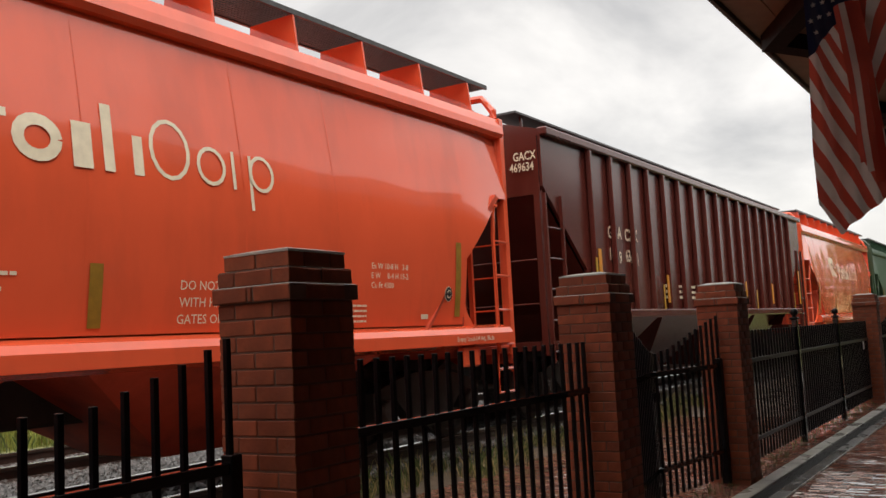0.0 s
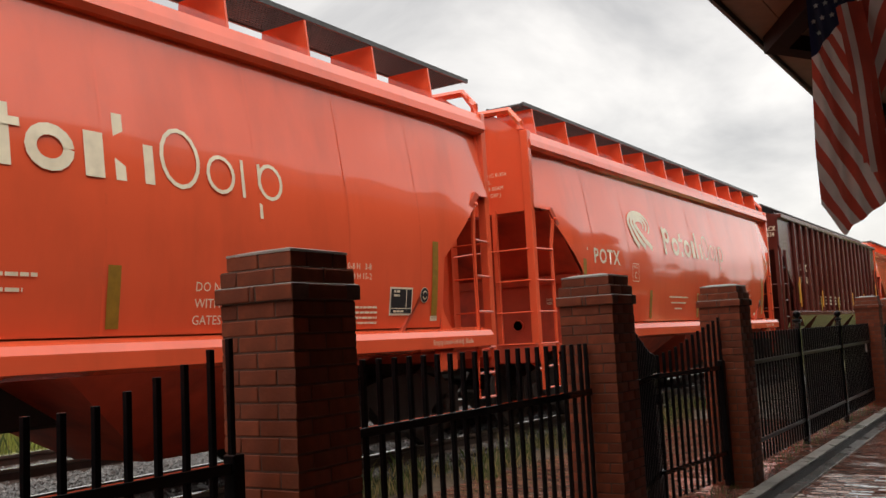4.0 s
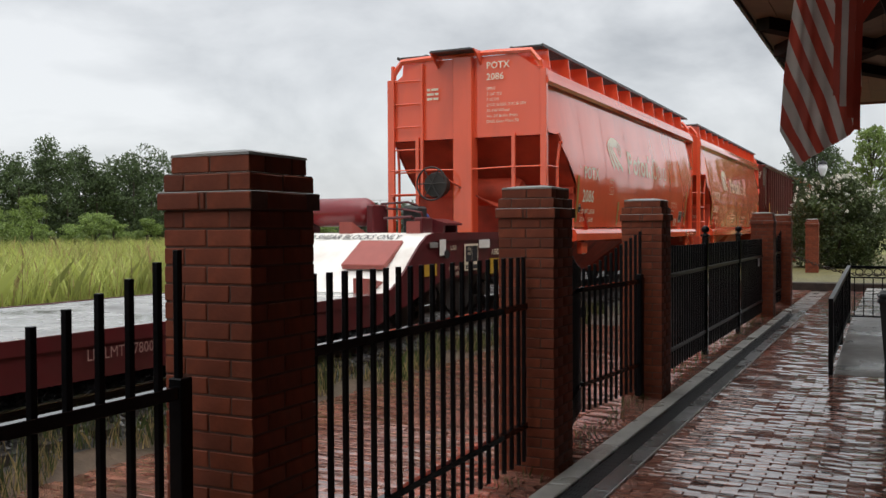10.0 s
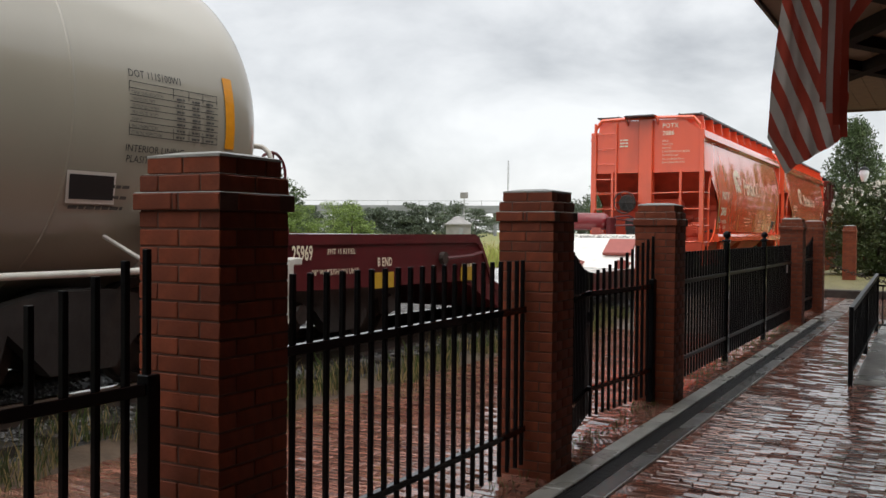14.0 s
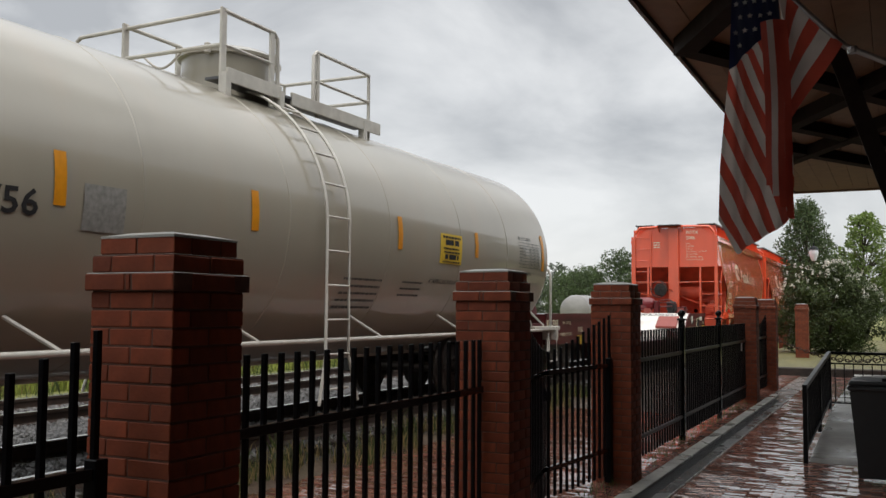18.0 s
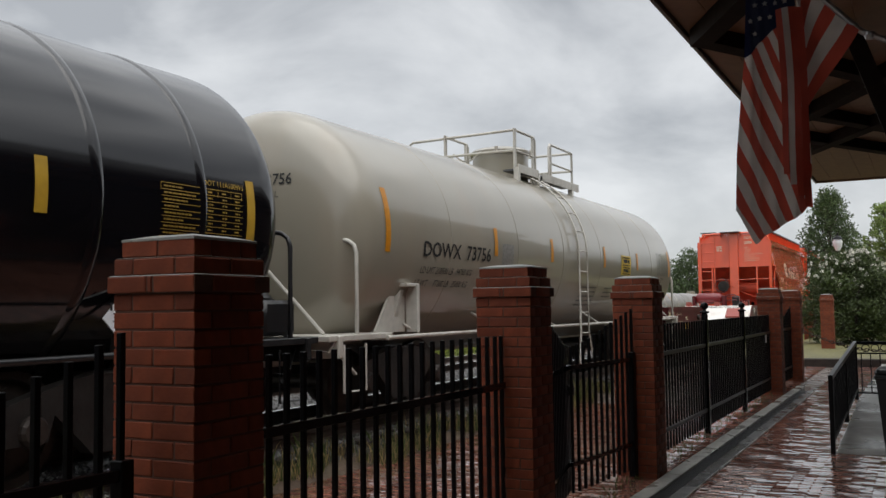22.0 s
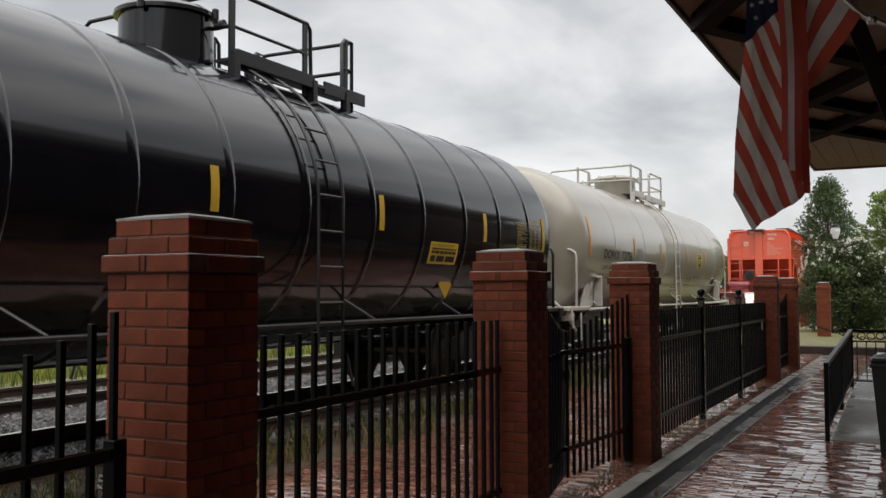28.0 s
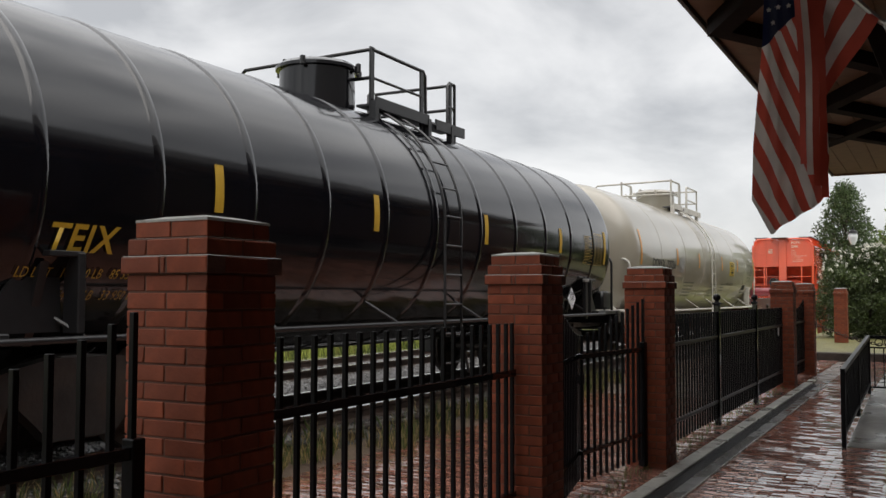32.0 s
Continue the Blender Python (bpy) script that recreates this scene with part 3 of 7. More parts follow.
def panel(y0, y1, tip, label, name="fence_panel", step=0.128, posts=(), low=0.335, high=1.145, foot=0.09, cat="fence", rails=WETIRON):
    fp = thing(name, (FX, 0, 0), label, cat, "iron fence along the platform")
    for z, h in ((high, 0.045), (low, 0.04)):
        part("fence_rail", Geo().box(0, (y0 + y1) / 2, z, 0.04, y1 - y0, h, bevel=0.003), rails, fp)
    n_ = max(1, round((y1 - y0) / step))
    for i in range(n_ + 1):
        y = y0 + (y1 - y0) * i / n_
        if i in (0, n_):
            y += 0.03 if i == 0 else -0.03
        picket(fp, 0, y, foot, tip(y))
    for y, z, w_ in posts:
        part("fence_post", Geo().box(0, y, z / 2, w_, w_, z, bevel=0.004), IRON, fp)
    return fp


bow = [(-1.9, 1.62), (-1.5, 1.47), (-1.1, 1.385), (-0.9, 1.375), (-0.77, 1.396), (-0.654, 1.433), (-0.53, 1.466), (-0.40, 1.511), (-0.268, 1.562), (-0.149, 1.61)]
near_gate = panel(-1.95, -0.14, lambda y: smooth_between(bow, y), "black wrought iron gate with a dipping top beside the pillar", "iron_gate", posts=((-0.16, 1.15, 0.06),), high=1.10, cat="gate")
panel(0.42, 3.22, lambda y: 1.482, "straight black iron fence panel between two brick pillars")


def gate_leaf(hinge, free, tops, label, n_):
    """One leaf of a double gate, hung at hinge and standing ajar; tops: (share of its length, height)."""
    hx, hy = hinge
    dx, dy = free[0] - hx, free[1] - hy
    length = math.hypot(dx, dy)
    leaf = thing("iron_gate", (hx, hy, 0), label, "gate", "iron fence along the platform")
    leaf.rotation_euler.z = math.atan2(-dx, dy)
    for z, h in ((1.15, 0.045), (0.335, 0.04)):
        part("fence_rail", Geo().box(0, length / 2, z, 0.04, length, h, bevel=0.003), WETIRON, leaf)
    for i in range(n_ + 1):
        picket(leaf, 0, 0.03 + (length - 0.06) * i / n_, 0.09, smooth_between(tops, i / n_))
    part("hinge_post", Geo().box(0, 0.05, 0.62, 0.07, 0.07, 1.2, bevel=0.004), IRON, leaf)
    part("latch", Geo().box(0.03, length - 0.05, 0.95, 0.05, 0.04, 0.09, bevel=0.006), IRON, leaf)
    return leaf


SWEEP = [(0.0, 1.64), (0.34, 1.53), (0.63, 1.42), (0.82, 1.36), (1.0, 1.335)]
gate_leaf((-0.10, 3.70), (-0.40, 5.12), SWEEP, "black iron gate leaf standing ajar beside a brick pillar", 16)
gate_leaf((-0.185, 6.40), (-0.335, 4.97), SWEEP, "black iron gate leaf with a sweeping top, almost closed", 11)
panel(6.88, 15.52, lambda y: 1.47, "long black iron fence gate with closely set pickets", step=0.138, low=0.31, rails=IRON)
panel(15.98, 18.70, lambda y: 1.40 + 0.22 * abs((y - 17.34) / 1.36) ** 1.5, "black iron gate with a dipping top at the far end", "iron_gate", cat="gate", rails=IRON)
for y in (9.83, 12.67):
    fpst = thing("finial_post", (FX, y, 0), "square black iron post with a ball finial", "fence post", "posts with ball finials")
    part("shaft", Geo().box(0, 0, 0.78, 0.075, 0.075, 1.56, bevel=0.009), WETIRON, fpst)
    part("collar", Geo().box(0, 0, 1.575, 0.105, 0.105, 0.03, bevel=0.006), IRON, fpst)
    part("ball_finial", Geo().lathe([(0.004, 1.59), (0.03, 1.59), (0.022, 1.61), (0.045, 1.63), (0.053, 1.655), (0.045, 1.683), (0.02, 1.70), (0.004, 1.706)], n=14), IRON, fpst, "round ball finial", smooth=60)
lock = solid("gate_notice", Geo().box(FX + 0.03, 14.9, 1.05, 0.01, 0.12, 0.14, bevel=0.003), LAMPGLASS, "small white notice plate on the iron fence", "sign")
hinge = part("hinge_arm", Geo().box(0, -0.06, 0.62, 0.03, 0.12, 0.035, bevel=0.004), IRON, near_gate, "black iron hinge bolted to the pillar")
part("hinge_barrel", Geo().lathe([(0.018, -0.05), (0.022, -0.045), (0.022, 0.045), (0.018, 0.05)], at=(0, -0.12, 0.62), n=10), IRON, hinge)

# ---- ramp, hand rail, bin ----
ramp_ = Geo().prism([(8.7, -0.02), (13.1, -0.02), (22, -0.02), (22, 0.2), (13.1, 0.2), (8.7, 0.004)], "x", 1.44, 3.6)
solid("ramp", ramp_, CONCRETE, "grey concrete access ramp up to the platform end", "ramp", kind="structure")
rail_thing = thing("ramp_railing", (1.42, 0, 0), "black iron railing along the concrete ramp", "railing")
part("top_rail", Geo().bar((0, 8.6, 0.845), (0, 12.97, 1.06), 0.05, 0.05), IRON, rail_thing)
part("low_rail", Geo().bar((0, 8.65, 0.14), (0, 12.97, 0.34), 0.03, 0.03), IRON, rail_thing)
y = 8.72
while y < 12.9:
    base = (y - 8.65) / 4.35 * 0.2
    part("baluster", Geo().bar((0, y, base + 0.13), (0, y, base + 0.84), 0.016, 0.016), IRON, rail_thing)
    y += 0.12
for y in (8.63, 10.8, 12.97):
    base = max(0, (y - 8.65) / 4.35 * 0.2)
    part("rail_post", Geo().box(0, y, base + 0.43, 0.05, 0.05, 0.86, bevel=0.004), IRON, rail_thing)
cross = thing("landing_railing", (1.42, 12.99, 0.2), "black iron landing railing with a row of rings", "railing")
part("top_rail", Geo().box(1.1, 0, 0.86, 2.2, 0.04, 0.04, bevel=0.004), IRON, cross)
part("mid_rail", Geo().box(1.1, 0, 0.70, 2.2, 0.025, 0.025, bevel=0.003), IRON, cross)
part("low_rail", Geo().box(1.1, 0, 0.10, 2.2, 0.025, 0.025, bevel=0.003), IRON, cross)
for k in range(17):
    x = 0.08 + k * 0.13
    part("baluster", Geo().box(x, 0, 0.40, 0.016, 0.016, 0.6), IRON, cross)
    ring_pts = [(x + 0.065 + 0.055 * math.cos(a * math.pi / 6), 0, 0.78 + 0.055 * math.sin(a * math.pi / 6)) for a in range(13)]
    part("ring", Geo().tube(ring_pts, 0.008, 5, cap=False), IRON, cross)

bin_ = thing("wheelie_bin", (2.22, 7.75, 0.0), "dark grey plastic wheelie bin on the wet paving", "bin")
part("body", Geo().add([(-0.22, -0.25, 0.06), (0.22, -0.25, 0.06), (0.22, 0.25, 0.06), (-0.22, 0.25, 0.06), (-0.29, -0.33, 0.93), (0.29, -0.33, 0.93), (0.29, 0.33, 0.93), (-0.29, 0.33, 0.93)],
     [(3, 2, 1, 0), (4, 5, 6, 7), (0, 1, 5, 4), (1, 2, 6, 5), (2, 3, 7, 6), (3, 0, 4, 7)]), BIN, bin_)
part("rim", Geo().box(0, 0, 0.94, 0.62, 0.70, 0.05, bevel=0.015), BIN, bin_)
part("lid", Geo().lathe([(0.02, 1.05), (0.2, 1.04), (0.3, 1.0), (0.32, 0.965)], n=4).box(0, 0, 0.985, 0.6, 0.68, 0.05, bevel=0.02), BIN, bin_, "slightly domed lid")
for s_ in (-1, 1):
    part("wheel", Geo().lathe([(0.03, -0.03), (0.12, -0.025), (0.12, 0.025), (0.03, 0.03)], "x", (s_ * 0.22, 0.24, 0.12), 16), BIN, bin_)

# ---- station canopy and flag ----
EAVE_X, EAVE_Z, CAN_END = 0.34, 4.38, 19.85
can = thing("station_canopy", (0, 0, 0), "deep timber canopy of the station with dark crossing beams", "canopy", kind="structure")
n_b = 0
x = EAVE_X + 0.02
while x < 4.7:
    part("soffit_board", Geo().box(x + 0.155, (CAN_END - 14) / 2, EAVE_Z + 0.06 + 0.003 * (n_b % 2), 0.304, CAN_END + 13.96, 0.03, bevel=0.004), SOFFIT, can, "wide tan soffit board")
    x += 0.308
    n_b += 1
part("roof_sheet", Geo().prism([(EAVE_X - 0.05, EAVE_Z + 0.12), (8.2, 10.2), (8.2, 10.3), (EAVE_X - 0.05, EAVE_Z + 0.2)], "y", -14, CAN_END + 0.05), ROOFING, can)
part("eave_fascia", Geo().box(EAVE_X, (CAN_END - 14) / 2, EAVE_Z + 0.08, 0.045, CAN_END + 14, 0.17, bevel=0.006), FASCIA, can, "narrow brown eave board")
part("end_fascia", Geo().prism([(EAVE_X, EAVE_Z), (4.7, EAVE_Z), (4.7, EAVE_Z + 3.3), (EAVE_X, EAVE_Z + 0.17)], "y", CAN_END - 0.02, CAN_END + 0.02), SOFFIT, can)
RAKE = 0.545
for x_dir, starts in ((-1, (-11.8, -6.3, -0.8, 4.7, 10.2, 12.9)), (1, (-8.1, -4.5, -0.4, 3.2, 8.7, 12.2, 14.7))):
    for y in starts:
        x0_, x1_ = EAVE_X + 0.15, 3.68
        ya, yb = y + x_dir * (x0_ - 1.60) / RAKE, y + x_dir * (x1_ - 1.60) / RAKE
        z = EAVE_Z - 0.03 if x_dir < 0 else EAVE_Z - 0.012
        if max(ya, yb) > CAN_END - 0.1:
            lim = (CAN_END - 0.1 - y) * RAKE * x_dir + 1.60
            x0_, x1_ = (x0_, min(x1_, lim)) if x_dir > 0 else (max(x0_, lim), x1_)
            ya, yb = y + x_dir * (x0_ - 1.60) / RAKE, y + x_dir * (x1_ - 1.60) / RAKE
        part("beam", Geo().bar((x0_, ya, z), (x1_, yb, z), 0.20, 0.20), BEAM, can, "dark stained crossing beam")
for y in (-9.4, -1.1, 7.2):
    part("strut", Geo().bar((1.86, y, EAVE_Z - 0.05), (3.02, y, 0.75), 0.16, 0.16), BEAM, can, "raking timber strut")
    part("post", Geo().box(3.1, y, EAVE_Z / 2, 0.18, 0.18, EAVE_Z, bevel=0.01), BEAM, can, "dark timber post")
# Unseen walls; the added cross wall at y -9 keeps light off the pillars.
wall = Geo().box(3.8, 6, 2.21, 0.2, 40, 4.42).box(10, -14.1, 3, 10.6, 0.2, 6).box(14, 6, 3, 0.2, 40, 6).box(9.0, 26, 3, 9.8, 0.2, 6).box(2.5, -9, 2.21, 2.4, 0.2, 4.42)
solid("wall_station", wall, PLASTER, "plain dark red unseen walls of the station house, one added to block light", "wall", kind="structure")
solid("roof_back", Geo().prism([(8.2, 10.2), (15.5, EAVE_Z), (15.5, EAVE_Z + 0.1), (8.2, 10.3)], "y", -14, 26.2), ROOFING, "dark shingle rear roof of the station house", "roof", kind="structure")
solid("roof_front", Geo().prism([(4.6, EAVE_Z), (8.2, 9.2), (8.2, 9.3), (4.6, EAVE_Z + 0.1)], "y", CAN_END + 0.1, 26.2), ROOFING, "dark shingle front roof of the station house", "roof", kind="structure")

# flag: limp cloth that hangs in folds from a raked pole; x and z as it hangs, y by its folds
flag = thing("flag", (1.85, 1.75, 3.2), "faded striped flag hanging limp from an angled pole", "flag")
LEFT = [(1.90, 1.68), (1.95, 1.655), (2.10, 1.627), (2.35, 1.64), (2.80, 1.69), (3.10, 1.705), (3.5, 1.72)]
RIGHT = [(1.90, 1.92), (2.05, 1.93), (2.25, 1.962), (2.56, 1.953), (2.85, 1.925), (3.10, 1.91), (3.5, 1.90)]
HEM = [(0.0, 2.10), (0.2, 1.935), (0.55, 2.0), (0.97, 2.075), (1.0, 2.09)]
CANTON = [(0.0, 2.79), (1.0, 3.0)]
SLANT = 0.60


def cloth(u, z):
    x = smooth_between(LEFT, z) * (1 - u) + smooth_between(RIGHT, z) * u
    deep = min(1.0, max(0.0, (3.3 - z) / 0.8))
    y = deep * (0.022 * math.sin(u * 11.0 + 0.6) + 0.016 * math.sin(u * 23.0 + z * 4)) + (0.05 * deep * math.sin((u - 0.78) / 0.22 * math.pi) if u > 0.78 else 0)
    return (x - 1.85, y, z - 3.2)


def flag_strip(name, mat, c0, c1, label):
    """One stripe, slanting down over the cloth, cut off by the hem and the blue field."""
    q = Geo()
    nu, nc = 26, 4
    for i in range(nu + 1):
        u = i / nu
        for j in range(nc + 1):
            c = c0 + (c1 - c0) * j / nc
            z = c - SLANT * u - 0.10 * u * u
            z = min(max(z, smooth_between(HEM, u)), smooth_between(CANTON, u))
            q.v.append(cloth(u, z))
    for i in range(nu):
        for j in range(nc):
            k = i * (nc + 1) + j
            ids = (k, k + 1, k + nc + 2, k + nc + 1)
            p = [Vector(q.v[n]) for n in ids]
            if (p[2] - p[0]).cross(p[3] - p[1]).length > 1e-6:
                q.f.append(ids)
    if q.f:
        used = sorted({n for ids in q.f for n in ids})
        back_ = {n: i for i, n in enumerate(used)}
        q.v, q.f = [q.v[n] for n in used], [tuple(back_[n] for n in ids) for ids in q.f]
        part(name, q, mat, flag, label, smooth=80)


c = 2.79
k = 0
while c > 1.93 - 0.02:
    flag_strip("red_stripe" if k % 2 == 0 else "white_stripe", FLAGRED if k % 2 == 0 else FLAGWHITE, c, c - 0.094, "faded red stripe" if k % 2 == 0 else "greyed white stripe")
    c -= 0.094
    k += 1
c = 2.79
for k in range(9):
    flag_strip("white_stripe" if k % 2 == 0 else "red_stripe", FLAGWHITE if k % 2 == 0 else FLAGRED, c + 0.094, c, "greyed white stripe" if k % 2 == 0 else "faded red stripe")
    c += 0.094
q = Geo()
nu, nv = 20, 14
for i in range(nu + 1):
    for j in range(nv + 1):
        z0 = smooth_between(CANTON, i / nu)
        q.v.append(cloth(i / nu, z0 + (3.42 - z0) * j / nv))
q.f = [(i * (nv + 1) + j, i * (nv + 1) + j + 1, (i + 1) * (nv + 1) + j + 1, (i + 1) * (nv + 1) + j) for i in range(nu) for j in range(nv)]
part("blue_field", q, FLAGBLUE, flag, "navy field", smooth=80)
for i in range(5):
    for j in range(9):
        u, z = 0.1 + 0.2 * i + (0.1 if j % 2 else 0), 2.83 + 0.066 * j
        if u < 0.95 and z > smooth_between(CANTON, u) + 0.03:
            m_ = cloth(u, z)
            part("star", Geo().add([(m_[0] + math.sin(a * math.pi / 5) * (0.014 if a % 2 == 0 else 0.006), m_[1] - 0.006, m_[2] + math.cos(a * math.pi / 5) * (0.014 if a % 2 == 0 else 0.006)) for a in range(10)], [tuple(range(10))]), FLAGWHITE, flag)
for k in range(4):
    q = Geo()
    for j in range(9):
        s_ = j / 8
        z = 2.98 - (0.74 + 0.05 * k) * s_
        for i in (k, k + 1):
            x = 1.835 + 0.028 * i + 0.02 * s_ + 0.006 * math.sin(5 * s_)
            q.v.append((x - 1.85, -0.035 - 0.025 * math.sin(math.pi * (i + 0.5) / 5) - 0.012 * math.sin(7 * s_ + i), z - 3.2))
    q.f = [(2 * j, 2 * j + 1, 2 * j + 3, 2 * j + 2) for j in range(8)]
    part("white_fold" if k == 1 else "red_fold", q, FLAGWHITE if k == 1 else FLAGRED, flag, "narrow hanging fold of the cloth", smooth=80)
TOPS = [(2.17, 2.865), (1.90, 3.16)]
FOOT = [(1.95, 2.55), (1.915, 3.02)]
for k in range(6):
    q = Geo()
    n_ = 6
    for e in (k / 6, (k + 1) / 6):
        t0 = (TOPS[0][0] + (TOPS[1][0] - TOPS[0][0]) * e, TOPS[0][1] + (TOPS[1][1] - TOPS[0][1]) * e)
        f0 = (FOOT[0][0] + (FOOT[1][0] - FOOT[0][0]) * e, FOOT[0][1] + (FOOT[1][1] - FOOT[0][1]) * e)
        for j in range(n_ + 1):
            s_ = j / n_
            q.v.append((t0[0] + (f0[0] - t0[0]) * s_ - 1.85, 0.05 + 0.02 * math.sin(s_ * 6 + e * 4), t0[1] + (f0[1] - t0[1]) * s_ - 3.2))
    q.f = [(j, j + 1, n_ + 2 + j, n_ + 1 + j) for j in range(n_)]
    part("red_stripe" if k % 2 == 0 else "white_stripe", q, FLAGRED if k % 2 == 0 else FLAGWHITE, flag, "faded red stripe" if k % 2 == 0 else "greyed white stripe", smooth=80)
pole = thing("flag_pole", (2.18, 1.82, 2.86), "slim aluminium flag pole raked out from the wall", "flag pole")
part("pole_tube", Geo().tube([(-0.55, 0.0, 0.62), (-0.02, 0, 0.02), (0.0, 0, 0.0), (1.1, 0, -0.60), (1.58, 0, -0.85)], 0.014, 8), ALU, pole, smooth=40)
part("pole_ring", Geo().lathe([(0.02, -0.015), (0.024, 0), (0.02, 0.015)], at=(0.03, 0, -0.02), n=10), ALU, pole)


# ---- rolling stock; local origin: rail top at the middle of the car, y ahead ----
WHEEL_R = 0.457


def bogie(car, y, wheelsets, mat=GRIME):
    bg = part("truck_bolster", Geo().box(0, y, 0.72, 2.1, 0.42, 0.26, bevel=0.03), mat, car, "cast iron truck bolster")
    for s_ in (-1, 1):
        x = s_ * 1.0
        pr = [(-1.08, 0.36), (-1.08, 0.66), (-0.62, 0.78), (-0.3, 0.84), (0.3, 0.84), (0.62, 0.78), (1.08, 0.66), (1.08, 0.36), (0.72, 0.36), (0.66, 0.56), (0.42, 0.34), (0.3, 0.22), (-0.3, 0.22), (-0.42, 0.34), (-0.66, 0.56), (-0.72, 0.36)]
        fr = Geo().prism([(y + a, b) for a, b in pr], "x", x - 0.07, x + 0.07)
        part("side_frame", fr, mat, bg, "cast side frame of the truck")
        sp = Geo()
        for k in (-0.16, 0.0, 0.16):
            sp.lathe([(0.055, 0.3 + 0.045 * i + (0.0)) for i in range(6)], at=(x, y + k, 0), n=8)
        part("springs", sp, mat, bg)
        for e in (-0.86, 0.86):
            part("axle_cap", Geo().lathe([(0.02, 0.06), (0.10, 0.06), (0.12, 0.03), (0.13, -0.04)], "x", (x + s_ * 0.07, y + e, WHEEL_R), 14), WHEEL, bg)
    for e in (-0.86, 0.86):
        q = Geo()
        for s_ in (-1, 1):
            q.lathe([(0.1, s_ * 0.76), (0.14, s_ * 0.79), (0.2, s_ * 0.755), (0.36, s_ * 0.735), (0.38, s_ * 0.79), (WHEEL_R, s_ * 0.79), (WHEEL_R + 0.002, s_ * 0.72), (WHEEL_R + 0.028, s_ * 0.70), (WHEEL_R + 0.022, s_ * 0.668), (0.37, s_ * 0.665), (0.34, s_ * 0.705), (0.2, s_ * 0.72), (0.1, s_ * 0.68)], "x", n=28)
        q.lathe([(0.085, -1.05), (0.085, 1.05)], "x", n=12)
        for k in range(3):
            a = k * 2.1
            for s_ in (-1, 1):
                q.box(s_ * 0.775, 0.27 * math.cos(a), 0.27 * math.sin(a), 0.02, 0.07, 0.07)
        ws = part("wheelset", q, WHEEL, bg, "steel wheelset with worn treads", smooth=35)
        ws.location = (0, y + e, WHEEL_R)
        wheelsets.append((ws, y + e))
    return bg


def coupler(car, y, s_, mat=GRIME):
    part("coupler", Geo().box(0, y + s_ * 0.28, 0.86, 0.2, 0.56, 0.24, bevel=0.04).box(s_ * -0.06, y + s_ * 0.55, 0.86, 0.3, 0.2, 0.28, bevel=0.05), mat, car, "dark knuckle coupler")
    hose = [(0.35, y, 0.75), (0.36, y + s_ * 0.2, 0.55), (0.3, y + s_ * 0.38, 0.42), (0.2, y + s_ * 0.5, 0.45)]
    part("brake_hose", Geo().tube(hose, 0.025, 6), GRIME, car)


def ladder(car, x0, y0, x1, y1, z0, z1, zs, mat, r=0.014, name="ladder"):
    """Two stiles and rungs between (x0, y0) and (x1, y1)."""
    ld = part(name, Geo().box(x0, y0, (z0 + z1) / 2, 0.05, 0.05, z1 - z0).box(x1, y1, (z0 + z1) / 2, 0.045, 0.045, z1 - z0), mat, car, "narrow steel ladder")
    for z in zs:
        part("rung", Geo().tube([(x0, y0, z), (x1, y1, z)], r, 6), mat, ld)
    return ld


HOPPER_SIDE = [(1.35, 1.52), (1.75, 1.57), (2.2, 1.605), (2.45, 1.603), (2.7, 1.583), (3.0, 1.538), (3.35, 1.48), (3.75, 1.41)]


def hopper_half(z):
    return smooth_between(HOPPER_SIDE, z)


